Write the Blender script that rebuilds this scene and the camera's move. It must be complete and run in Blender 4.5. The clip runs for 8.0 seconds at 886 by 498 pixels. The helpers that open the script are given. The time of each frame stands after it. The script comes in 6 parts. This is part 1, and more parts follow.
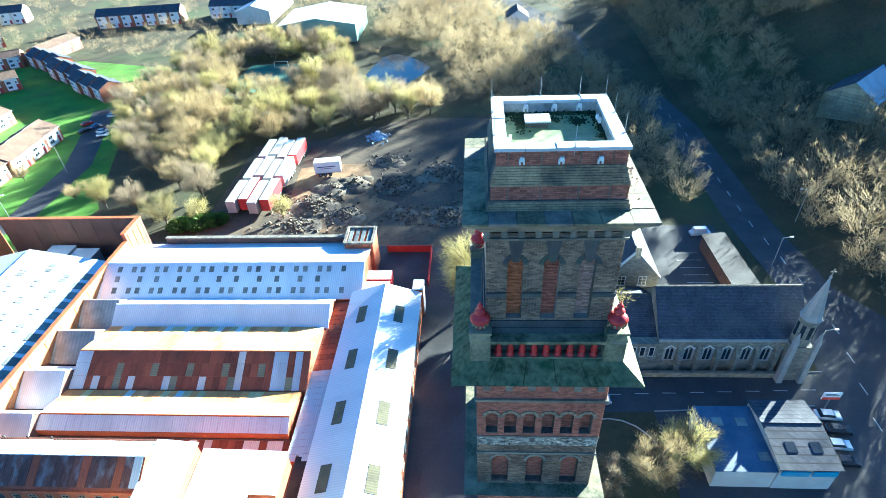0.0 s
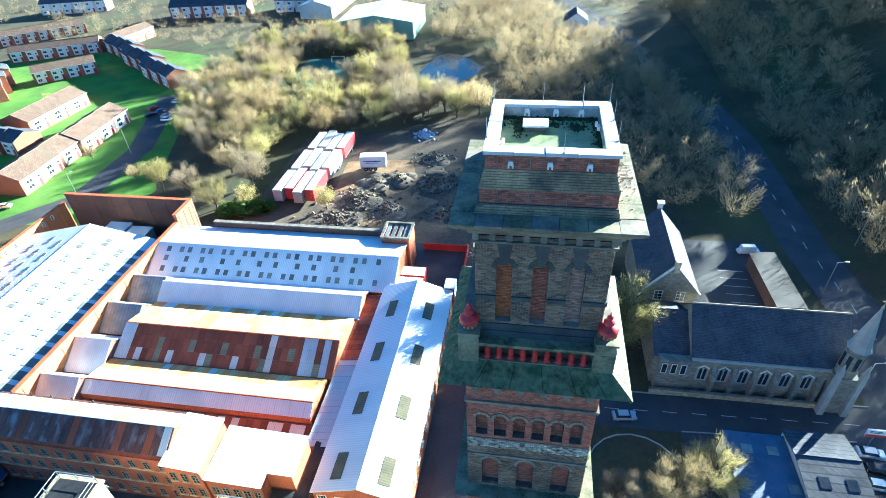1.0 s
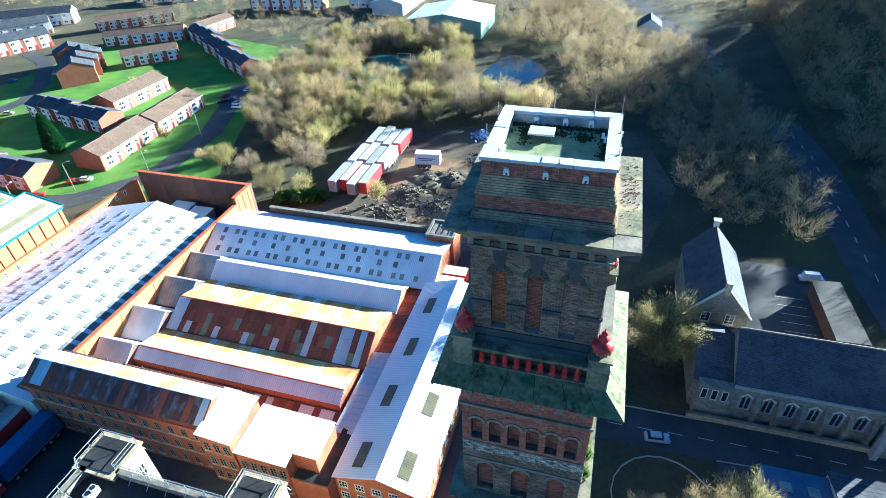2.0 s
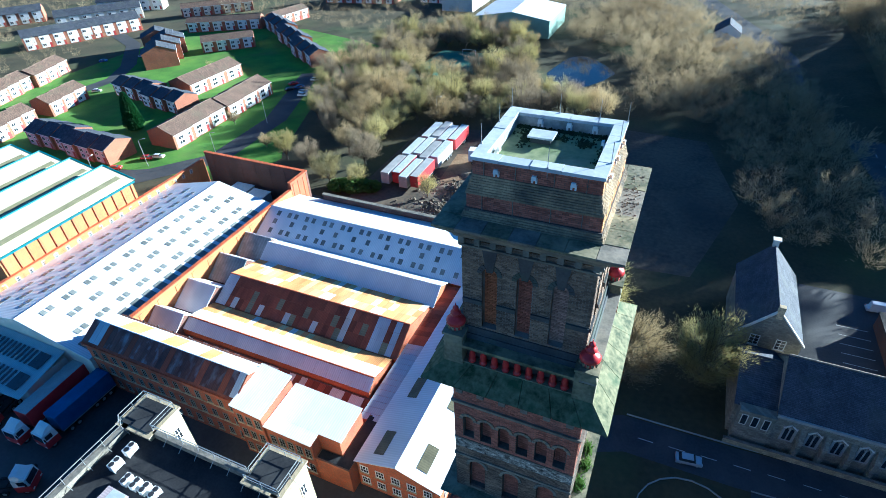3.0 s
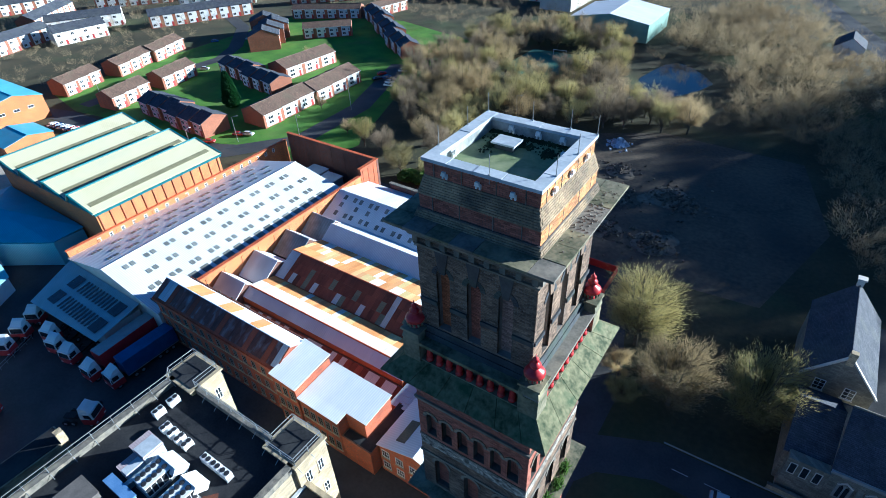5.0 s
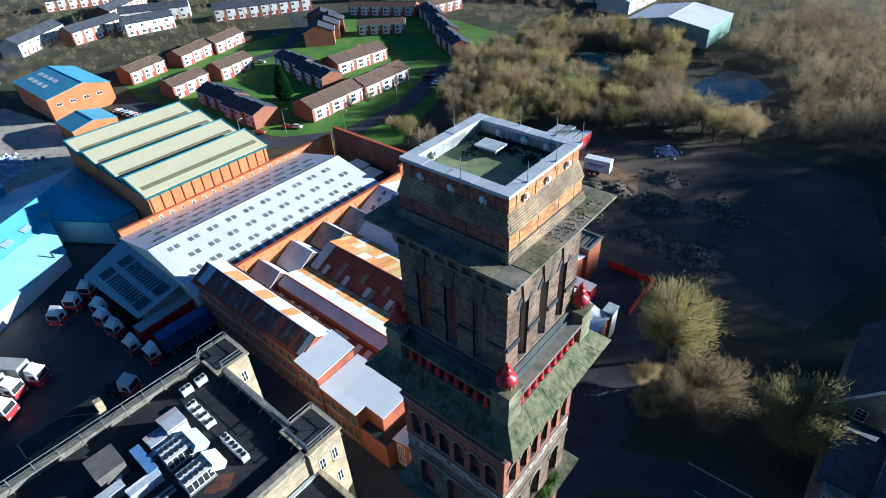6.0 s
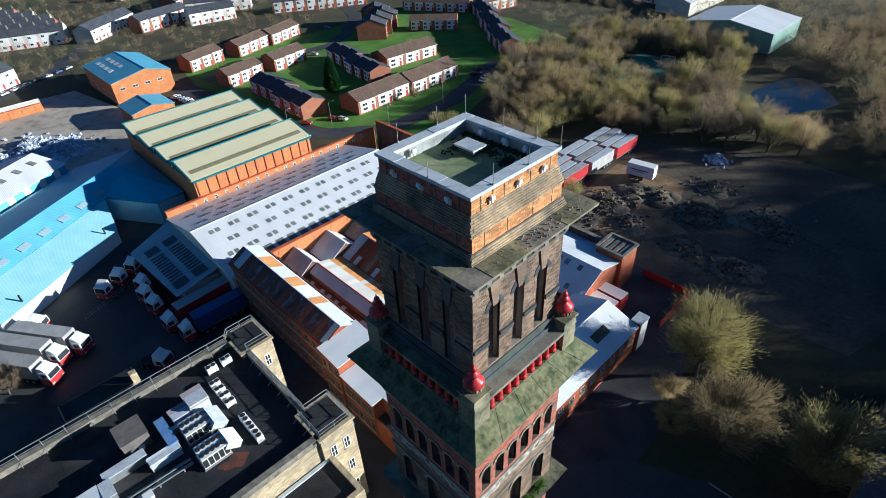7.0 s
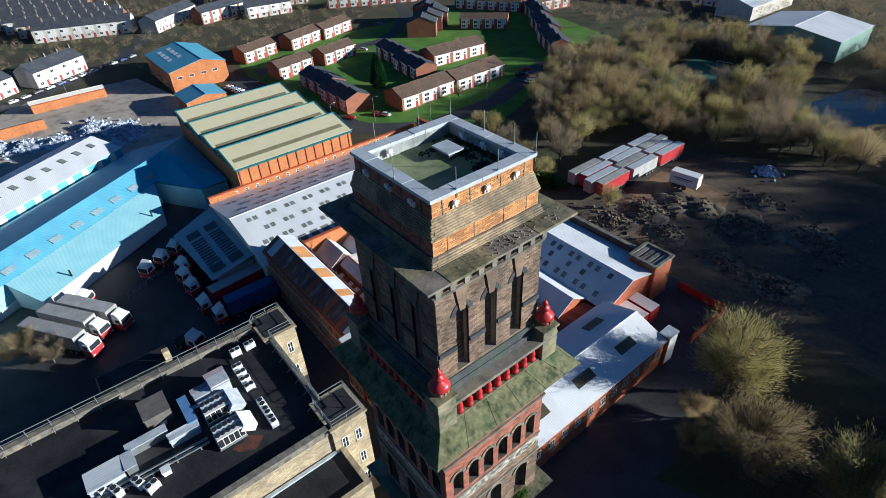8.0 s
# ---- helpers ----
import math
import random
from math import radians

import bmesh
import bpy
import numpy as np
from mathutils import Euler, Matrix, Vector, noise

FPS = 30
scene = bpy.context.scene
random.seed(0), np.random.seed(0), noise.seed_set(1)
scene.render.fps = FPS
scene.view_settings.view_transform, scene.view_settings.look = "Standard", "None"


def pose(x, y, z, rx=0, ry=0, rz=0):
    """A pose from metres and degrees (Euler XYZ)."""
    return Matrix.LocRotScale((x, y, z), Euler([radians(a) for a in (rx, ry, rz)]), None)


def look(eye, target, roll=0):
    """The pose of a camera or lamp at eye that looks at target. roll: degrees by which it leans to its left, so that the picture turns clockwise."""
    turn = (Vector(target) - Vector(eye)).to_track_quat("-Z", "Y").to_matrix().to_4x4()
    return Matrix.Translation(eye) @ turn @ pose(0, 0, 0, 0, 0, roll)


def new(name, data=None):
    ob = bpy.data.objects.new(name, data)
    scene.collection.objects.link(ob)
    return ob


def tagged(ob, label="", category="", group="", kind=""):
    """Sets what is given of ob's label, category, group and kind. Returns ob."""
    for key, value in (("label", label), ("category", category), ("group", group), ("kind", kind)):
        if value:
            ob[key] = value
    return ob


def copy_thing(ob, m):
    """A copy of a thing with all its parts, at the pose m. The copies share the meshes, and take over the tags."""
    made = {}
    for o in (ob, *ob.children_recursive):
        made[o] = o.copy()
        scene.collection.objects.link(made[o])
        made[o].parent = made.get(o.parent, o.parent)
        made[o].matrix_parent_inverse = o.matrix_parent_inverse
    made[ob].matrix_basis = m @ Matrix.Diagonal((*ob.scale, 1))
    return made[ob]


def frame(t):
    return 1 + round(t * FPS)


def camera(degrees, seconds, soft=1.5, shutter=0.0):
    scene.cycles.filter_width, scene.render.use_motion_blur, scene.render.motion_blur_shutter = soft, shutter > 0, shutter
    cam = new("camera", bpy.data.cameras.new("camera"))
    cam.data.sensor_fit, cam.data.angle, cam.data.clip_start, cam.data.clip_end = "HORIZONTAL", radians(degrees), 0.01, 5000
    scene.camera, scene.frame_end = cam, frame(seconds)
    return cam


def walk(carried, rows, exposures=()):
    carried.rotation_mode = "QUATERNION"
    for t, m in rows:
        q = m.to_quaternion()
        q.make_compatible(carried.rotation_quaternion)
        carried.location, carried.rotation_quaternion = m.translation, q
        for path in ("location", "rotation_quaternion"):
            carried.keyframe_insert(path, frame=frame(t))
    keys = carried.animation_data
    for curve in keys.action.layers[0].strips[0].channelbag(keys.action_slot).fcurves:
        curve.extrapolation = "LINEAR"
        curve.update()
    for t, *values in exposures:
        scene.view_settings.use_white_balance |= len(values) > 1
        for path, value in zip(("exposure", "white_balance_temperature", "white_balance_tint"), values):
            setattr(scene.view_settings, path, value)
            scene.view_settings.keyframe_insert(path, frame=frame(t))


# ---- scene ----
cam = camera(78.0, 8.0, 0.45)
PATH = [
    (0, (-0.83, -0.47, 66.834), (-0.958, 1.119, 65.626), -3.2),
    (0.5, (0.236, -0.509, 66.842), (0.027, 1.074, 65.638), -3.2),
    (1, (1.311, -0.464, 66.845), (1.013, 1.107, 65.644), -3.0),
    (1.5, (2.385, -0.323, 66.886), (1.998, 1.231, 65.688), -3.0),
    (2.8, (5.337, 0.451, 66.949), (4.678, 1.915, 65.756), -2.7),
    (3, (5.796, 0.601, 66.948), (5.11, 2.05, 65.754), -2.8),
    (3.5, (6.852, 0.96, 66.971), (6.105, 2.38, 65.776), -2.8),
    (4, (7.936, 1.459, 66.968), (7.124, 2.844, 65.775), -2.9),
    (4.5, (8.903, 2.05, 66.947), (8.03, 3.397, 65.754), -2.9),
    (4.7, (9.282, 2.344, 66.941), (8.384, 3.674, 65.747), -2.8),
    (6, (11.822, 4.253, 66.92), (10.753, 5.454, 65.731), -3.0),
    (6.5, (12.712, 5.068, 66.884), (11.584, 6.212, 65.693), -3.1),
    (7, (13.613, 6.033, 66.83), (12.429, 7.119, 65.639), -3.1),
    (7.5, (14.396, 6.958, 66.835), (13.161, 7.987, 65.645), -3.2),
    (8, (15.169, 8.002, 66.788), (13.883, 8.968, 65.599), -3.2),
]
EXPOSURES = [(0.0, 3.55, 4600, -8), (1.5, 3.12, 4560, -6), (3.5, 2.1, 4280, -1), (4.5, 1.85, 4300, 1), (6.5, 1.25, 4650, 5), (8.0, 0.9, 4820, 5)]
walk(cam, [(t, look(eye, target, roll)) for t, eye, target, roll in PATH], EXPOSURES)

# ---- light ----
SUN_EL, SUN_AZ = 13.5, 44.0   # degrees: height, and turn from +y towards +x
world = bpy.data.worlds.new("sky")
scene.world = world
world.use_nodes = True
wn = world.node_tree
sky = wn.nodes.new("ShaderNodeTexSky")
sky.sky_type, sky.sun_disc = "NISHITA", False
sky.sun_elevation, sky.sun_rotation = radians(SUN_EL), radians(SUN_AZ)
sky.air_density, sky.dust_density, sky.ozone_density = 1.0, 0.4, 5.0
wn.links.new(sky.outputs[0], wn.nodes["Background"].inputs[0])
wn.nodes["Background"].inputs[1].default_value = 0.029
sun = new("sun", bpy.data.lights.new("sun", "SUN"))
sun.data.energy, sun.data.angle, sun.data.color = 5.0, radians(0.55), (1.0, 0.82, 0.60)
to_sun = Vector((math.sin(radians(SUN_AZ)) * math.cos(radians(SUN_EL)), math.cos(radians(SUN_AZ)) * math.cos(radians(SUN_EL)), math.sin(radians(SUN_EL))))
sun.matrix_world = look(to_sun * 300, (0, 0, 0))


# ---- mesh and material helpers ----
class M:
    """A mesh being built from boxes, quads and prisms."""

    def __init__(self):
        self.v, self.f = [], []

    def add(self, vs, fs):
        n = len(self.v)
        self.v += [tuple(p) for p in vs]
        self.f += [tuple(n + i for i in f) for f in fs]
        return self

    def box(self, x0, y0, z0, x1, y1, z1):
        vs = [(x, y, z) for z in (z0, z1) for x, y in ((x0, y0), (x1, y0), (x1, y1), (x0, y1))]
        return self.add(vs, [(3, 2, 1, 0), (4, 5, 6, 7), (0, 1, 5, 4), (1, 2, 6, 5), (2, 3, 7, 6), (3, 0, 4, 7)])

    def prism(self, poly, z0, z1):
        n = len(poly)
        vs = [(x, y, z0) for x, y in poly] + [(x, y, z1) for x, y in poly]
        return self.add(vs, [tuple(range(n))[::-1], tuple(range(n, 2 * n))] + [(i, (i + 1) % n, n + (i + 1) % n, n + i) for i in range(n)])

    def slab(self, quad, t):
        """A sheet of thickness t hung below the four or three points."""
        q = [Vector(p) for p in quad]
        n = (q[1] - q[0]).cross(q[2] - q[0]).normalized()
        n = n if n.z >= 0 else -n
        k = len(q)
        vs = q + [p - n * t for p in q]
        return self.add(vs, [tuple(range(k)), tuple(range(k, 2 * k))[::-1]] + [(i, k + i, k + (i + 1) % k, (i + 1) % k) for i in range(k)])

    def frustum(self, cx, cy, z0, hx0, hy0, z1, hx1, hy1):
        vs = [(cx + sx * hx, cy + sy * hy, z) for z, hx, hy in ((z0, hx0, hy0), (z1, hx1, hy1)) for sx, sy in ((-1, -1), (1, -1), (1, 1), (-1, 1))]
        return self.add(vs, [(3, 2, 1, 0), (4, 5, 6, 7), (0, 1, 5, 4), (1, 2, 6, 5), (2, 3, 7, 6), (3, 0, 4, 7)])

    def lathe(self, cx, cy, profile, n=12):
        """profile: rows of (radius, z), bottom to top."""
        k = len(profile)
        vs = [(cx + r * math.cos(2 * math.pi * i / n), cy + r * math.sin(2 * math.pi * i / n), z) for r, z in profile for i in range(n)]
        fs = [(j * n + i, j * n + (i + 1) % n, (j + 1) * n + (i + 1) % n, (j + 1) * n + i) for j in range(k - 1) for i in range(n)]
        return self.add(vs, fs + [tuple(range(n))[::-1], tuple(range((k - 1) * n, k * n))])

    def rod(self, a, b, r, n=5, r1=None):
        a, b = Vector(a), Vector(b)
        d = (b - a).normalized()
        u = d.orthogonal().normalized()
        w = d.cross(u)
        r1 = r if r1 is None else r1
        vs = [p + (u * math.cos(2 * math.pi * i / n) + w * math.sin(2 * math.pi * i / n)) * q for p, q in ((a, r), (b, r1)) for i in range(n)]
        return self.add(vs, [(i, (i + 1) % n, n + (i + 1) % n, n + i) for i in range(n)] + [tuple(range(n))[::-1], tuple(range(n, 2 * n))])

    def turn(self, m):
        self.v = [tuple(m @ Vector(p)) for p in self.v]
        return self

    def mesh(self, name, material, smooth=False):
        me = bpy.data.meshes.new(name)
        me.from_pydata(self.v, [], self.f)
        for m in material if isinstance(material, (list, tuple)) else [material]:
            me.materials.append(m)
        if smooth:
            me.polygons.foreach_set("use_smooth", [True] * len(me.polygons))
        me.update()
        return me


def part(name, mesh, material, parent, label="", smooth=False, m=None):
    """One mesh object under a thing or a part; mesh: an M, or a mesh that is shared."""
    ob = new(name, mesh.mesh(name, material, smooth) if isinstance(mesh, M) else mesh)
    ob.parent = parent
    if m is not None:
        ob.matrix_basis = m
    return tagged(ob, label)


def thing(name, label, category, group="", m=None, kind=""):
    ob = new(name)
    ob.empty_display_size = 0.3
    if m is not None:
        ob.matrix_basis = m
    return tagged(ob, label, category, group, kind)


def piece(name, mesh, material, label, category, kind="", group="", smooth=False):
    """A thing that is one mesh."""
    return tagged(new(name, mesh.mesh(name, material, smooth) if isinstance(mesh, M) else mesh), label, category, group, kind)


def mat(name, a, b, size=1.0, fine=9.0, rough=0.8, metal=0.0, bump=0.15, stain=None, amount=0.5, stain_size=0.25, stretch=(1, 1, 1),
        corr=None, vary=0.0, island=0.0, bricks=None, spec=0.4, thin=0.0):
    """A surface of two colours mixed by noise at two scales, with stains, corrugation along an axis (axis, pitch), a spread of brightness from
    object to object or from piece to piece, or brick courses (length, height, mortar colour); thin: the share of light that passes through thin twigs or leaves."""
    ma = bpy.data.materials.new(name)
    ma.use_nodes = True
    nt = ma.node_tree
    N, L = nt.nodes.new, nt.links.new
    bsdf = nt.nodes["Principled BSDF"]
    bsdf.inputs["Roughness"].default_value, bsdf.inputs["Metallic"].default_value = rough, metal
    bsdf.inputs["Specular IOR Level"].default_value = spec
    geo = N("ShaderNodeNewGeometry")
    pos = geo.outputs["Position"]

    def noise_at(scale, detail=4.0, st=(1, 1, 1)):
        mp = N("ShaderNodeMapping")
        mp.inputs["Scale"].default_value = st
        L(pos, mp.inputs["Vector"])
        t = N("ShaderNodeTexNoise")
        t.inputs["Scale"].default_value, t.inputs["Detail"].default_value = scale, detail
        L(mp.outputs[0], t.inputs["Vector"])
        return t.outputs["Fac"]

    def ramp(v, lo, hi):
        r = N("ShaderNodeMapRange")
        r.inputs["From Min"].default_value, r.inputs["From Max"].default_value = lo, hi
        L(v, r.inputs["Value"])
        return r.outputs["Result"]

    def mix(f, x, y, kind="MIX"):
        m = N("ShaderNodeMix")
        m.data_type, m.blend_type = "RGBA", kind
        for s, v in ((m.inputs["Factor"], f), (m.inputs[6], x), (m.inputs[7], y)):
            if isinstance(v, (int, float)):
                s.default_value = v
            elif isinstance(v, tuple):
                s.default_value = (*v, 1)
            else:
                L(v, s)
        return m.outputs[2]

    def maths(op, x, y=None):
        m = N("ShaderNodeMath")
        m.operation = op
        for s, v in zip(m.inputs, (x, y)):
            if isinstance(v, (int, float)):
                s.default_value = v
            elif v is not None:
                L(v, s)
        return m.outputs[0]

    coarse, grain = noise_at(size, 5.0, stretch), noise_at(fine, 3.0, stretch)
    both = maths("ADD", maths("MULTIPLY", coarse, 0.65), maths("MULTIPLY", grain, 0.35))
    col = mix(ramp(both, 0.36, 0.64), a, b)
    height = both
    if bricks:
        sep = N("ShaderNodeSeparateXYZ")
        L(pos, sep.inputs[0])
        com = N("ShaderNodeCombineXYZ")
        L(maths("ADD", sep.outputs[0], sep.outputs[1]), com.inputs[0])
        L(sep.outputs[2], com.inputs[1])
        bt = N("ShaderNodeTexBrick")
        bt.inputs["Scale"].default_value = 1.0
        bt.inputs["Brick Width"].default_value, bt.inputs["Row Height"].default_value = bricks[0], bricks[1]
        bt.inputs["Mortar Size"].default_value = 0.012
        bt.inputs["Color1"].default_value, bt.inputs["Color2"].default_value = (0.72, 0.72, 0.72, 1), (1.15, 1.12, 1.1, 1)
        L(com.outputs[0], bt.inputs["Vector"])
        col = mix(1.0, col, bt.outputs["Color"], "MULTIPLY")
        col = mix(bt.outputs["Fac"], col, bricks[2])
        height = maths("SUBTRACT", both, bt.outputs["Fac"])
    if corr:
        wv = N("ShaderNodeTexWave")
        wv.bands_direction = corr[0]
        wv.inputs["Scale"].default_value = 0.314 / corr[1]
        L(pos, wv.inputs["Vector"])
        w = wv.outputs["Fac"]
        height = maths("ADD", maths("MULTIPLY", both, 0.5), w)
        col = mix(maths("MULTIPLY", maths("SUBTRACT", 1.0, w), 0.30), col, tuple(0.55 * c for c in a))
    if stain:
        st = noise_at(stain_size, 6.0, stretch)
        col = mix(maths("MULTIPLY", ramp(st, 0.50, 0.68), amount), col, stain)
    rnd = None
    if vary:
        rnd, spread = N("ShaderNodeObjectInfo").outputs["Random"], vary
    elif island:
        rnd, spread = geo.outputs["Random Per Island"], island
    if rnd is not None:
        hs = N("ShaderNodeHueSaturation")
        L(col, hs.inputs["Color"])
        r = N("ShaderNodeMapRange")
        r.inputs["To Min"].default_value, r.inputs["To Max"].default_value = 1 - spread, 1 + spread
        L(rnd, r.inputs["Value"])
        L(r.outputs[0], hs.inputs["Value"])
        col = hs.outputs[0]
    L(col, bsdf.inputs["Base Color"])
    if thin:
        through_light = N("ShaderNodeBsdfTranslucent")
        L(col, through_light.inputs["Color"])
        both_sides = N("ShaderNodeMixShader")
        both_sides.inputs[0].default_value = thin
        L(bsdf.outputs[0], both_sides.inputs[1])
        L(through_light.outputs[0], both_sides.inputs[2])
        L(both_sides.outputs[0], nt.nodes["Material Output"].inputs["Surface"])
    if bump:
        bp = N("ShaderNodeBump")
        bp.inputs["Strength"].default_value, bp.inputs["Distance"].default_value = bump, 0.05
        L(height, bp.inputs["Height"])
        L(bp.outputs[0], bsdf.inputs["Normal"])
    return ma


MORTAR = (0.22, 0.12, 0.075)
ASPHALT = mat("asphalt", (0.035, 0.037, 0.042), (0.065, 0.066, 0.07), 0.15, 3.0, 0.75, stain=(0.09, 0.085, 0.08), amount=0.35)
YARD = mat("yard concrete", (0.034, 0.034, 0.038), (0.07, 0.07, 0.071), 0.12, 2.0, 0.7, stain=(0.03, 0.03, 0.03), amount=0.5)
GRASS = mat("grass", (0.055, 0.145, 0.012), (0.125, 0.26, 0.022), 0.15, 3.0, 0.95, bump=0.4, stain=(0.13, 0.13, 0.045), amount=0.4, stain_size=0.08)
SCRUB = mat("winter scrub ground", (0.036, 0.038, 0.018), (0.085, 0.07, 0.034), 0.08, 1.2, 0.95, bump=0.5, stain=(0.06, 0.09, 0.028), amount=0.6, stain_size=0.03)
DIRT = mat("site dirt", (0.055, 0.047, 0.037), (0.16, 0.12, 0.075), 0.10, 1.1, 0.95, bump=0.6, stain=(0.03, 0.032, 0.032), amount=0.8, stain_size=0.05)
RED_BRICK = mat("red brick", (0.44, 0.09, 0.028), (0.58, 0.15, 0.045), 0.5, 6.0, 0.85, bricks=(0.225, 0.075, MORTAR), stain=(0.22, 0.07, 0.035), amount=0.45, stain_size=0.4)
ORANGE_BRICK = mat("orange brick", (0.58, 0.19, 0.045), (0.70, 0.27, 0.075), 0.4, 6.0, 0.85, bricks=(0.225, 0.075, MORTAR), stain=(0.36, 0.13, 0.05), amount=0.45)
DARK_BRICK = mat("sooty brick", (0.12, 0.05, 0.035), (0.22, 0.09, 0.055), 0.5, 6.0, 0.85, bricks=(0.225, 0.075, (0.12, 0.10, 0.09)), stain=(0.05, 0.04, 0.035), amount=0.6)
WHITE_SHEET = mat("white roof sheet", (0.72, 0.74, 0.76), (0.82, 0.83, 0.84), 0.3, 4.0, 0.45, corr=("Y", 0.33), stain=(0.55, 0.55, 0.56), amount=0.4, stretch=(0.25, 1, 1))
WHITE_SHEET_X = mat("white roof sheet across", (0.66, 0.70, 0.74), (0.80, 0.82, 0.84), 0.3, 4.0, 0.45, corr=("X", 0.33), stain=(0.50, 0.52, 0.55), amount=0.4, stretch=(1, 0.25, 1))
GREY_SHEET_X = mat("grey fibre cement sheet", (0.52, 0.56, 0.60), (0.66, 0.69, 0.72), 0.4, 4.0, 0.7, corr=("X", 0.30), stain=(0.33, 0.36, 0.39), amount=0.55, stretch=(1, 0.2, 1))
RUST_SHEET = mat("rusty roof sheet", (0.19, 0.055, 0.030), (0.31, 0.095, 0.045), 0.7, 6.0, 0.85, corr=("X", 0.25), stain=(0.09, 0.04, 0.03), amount=0.6, stretch=(1, 0.15, 1), vary=0.28)
ORANGE_SHEET = mat("orange rusted sheet", (0.60, 0.26, 0.075), (0.72, 0.36, 0.12), 0.6, 5.0, 0.8, corr=("X", 0.25), stain=(0.55, 0.40, 0.22), amount=0.5, stretch=(1, 0.15, 1), vary=0.20)
PALE_SHEET = mat("pale painted sheet", (0.66, 0.63, 0.56), (0.78, 0.76, 0.72), 0.6, 5.0, 0.7, corr=("X", 0.25), stain=(0.60, 0.42, 0.24), amount=0.35, stretch=(1, 0.15, 1), vary=0.10)
YELLOW_SHEET = mat("yellowed plastic sheet", (0.58, 0.44, 0.17), (0.70, 0.56, 0.26), 0.6, 5.0, 0.6, corr=("X", 0.25), stain=(0.45, 0.28, 0.10), amount=0.4, stretch=(1, 0.15, 1), vary=0.15)
FADED_BLUE = mat("faded rooflight sheet", (0.24, 0.36, 0.44), (0.34, 0.42, 0.45), 0.8, 6.0, 0.6, corr=("X", 0.4))
BLUE_SHEET = mat("blue roof sheet", (0.13, 0.39, 0.55), (0.18, 0.48, 0.64), 0.3, 4.0, 0.5, corr=("X", 0.4), stain=(0.15, 0.33, 0.47), amount=0.5)
CYAN_WALL = mat("pale blue cladding", (0.30, 0.58, 0.66), (0.38, 0.66, 0.73), 0.3, 4.0, 0.5, corr=("X", 0.3))
TEAL = mat("teal trim", (0.014, 0.10, 0.12), (0.022, 0.14, 0.16), 0.5, 5.0, 0.5)
CREAM_SHEET = mat("cream roof sheet", (0.64, 0.58, 0.36), (0.74, 0.69, 0.46), 0.25, 3.0, 0.55, corr=("Y", 0.33), stain=(0.48, 0.46, 0.30), amount=0.4)
# Darkened colour stands in for the shade over the east range's roof.
SHADED_LIGHT = mat("shade-darkened ribbed rooflight", (0.06, 0.055, 0.03), (0.12, 0.11, 0.06), 0.6, 5.0, 0.4, corr=("Y", 0.33))
TAN_SHEET = mat("yellowed rooflight sheet", (0.19, 0.18, 0.10), (0.29, 0.27, 0.15), 0.6, 5.0, 0.5, corr=("Y", 0.33))
GLASS_DARK = mat("dark window glass", (0.02, 0.025, 0.03), (0.04, 0.045, 0.055), 0.6, 3.0, 0.12, bump=0.0, spec=0.7)
ROOFLIGHT = mat("grimy rooflight", (0.14, 0.15, 0.14), (0.24, 0.25, 0.23), 1.2, 6.0, 0.4, bump=0.05, vary=0.3)
STONE = mat("pale sandstone", (0.38, 0.31, 0.19), (0.54, 0.45, 0.28), 0.7, 5.0, 0.85, bricks=(0.55, 0.28, (0.22, 0.2, 0.16)), stain=(0.18, 0.16, 0.12), amount=0.5, stain_size=0.5)
CHURCH_STONE = mat("grey church sandstone", (0.19, 0.18, 0.14), (0.30, 0.28, 0.22), 0.7, 5.0, 0.85, bricks=(0.55, 0.28, (0.14, 0.13, 0.11)), stain=(0.11, 0.105, 0.085), amount=0.5, stain_size=0.5)
SOOT_STONE = mat("blackened stone", (0.10, 0.095, 0.08), (0.24, 0.22, 0.18), 1.4, 9.0, 0.85, bump=0.35, stain=(0.36, 0.31, 0.22), amount=0.55, stain_size=0.9)
MOSS_STONE = mat("mossy stone", (0.045, 0.06, 0.028), (0.25, 0.225, 0.15), 0.9, 7.0, 0.7, bump=0.5, stain=(0.40, 0.35, 0.20), amount=0.55, stain_size=1.3)
SLATE = mat("slate roof", (0.05, 0.058, 0.078), (0.095, 0.105, 0.13), 0.6, 7.0, 0.85, spec=0.2, bricks=(0.3, 0.14, (0.035, 0.037, 0.045)), stain=(0.13, 0.14, 0.12), amount=0.3)
BROWN_TILE = mat("brown roof tile", (0.13, 0.085, 0.06), (0.20, 0.135, 0.095), 0.5, 6.0, 0.8, bricks=(0.3, 0.22, (0.07, 0.05, 0.04)), stain=(0.10, 0.10, 0.06), amount=0.4)
FELT = mat("roof felt", (0.012, 0.013, 0.016), (0.034, 0.035, 0.038), 0.3, 4.0, 0.8, spec=0.25, stain=(0.085, 0.085, 0.082), amount=0.5, stain_size=0.18)
GREEN_FELT = mat("algae stained roof felt", (0.10, 0.15, 0.065), (0.27, 0.30, 0.14), 0.7, 5.0, 0.6, stain=(0.38, 0.38, 0.24), amount=0.5, stain_size=0.6)
FRAME = mat("weathered window frame", (0.17, 0.16, 0.14), (0.27, 0.26, 0.22), 1.0, 8.0, 0.7, bump=0.05)
WHITE_PAINT = mat("white paint", (0.74, 0.74, 0.72), (0.82, 0.82, 0.80), 1.0, 8.0, 0.6, bump=0.05, stain=(0.6, 0.58, 0.54), amount=0.3)
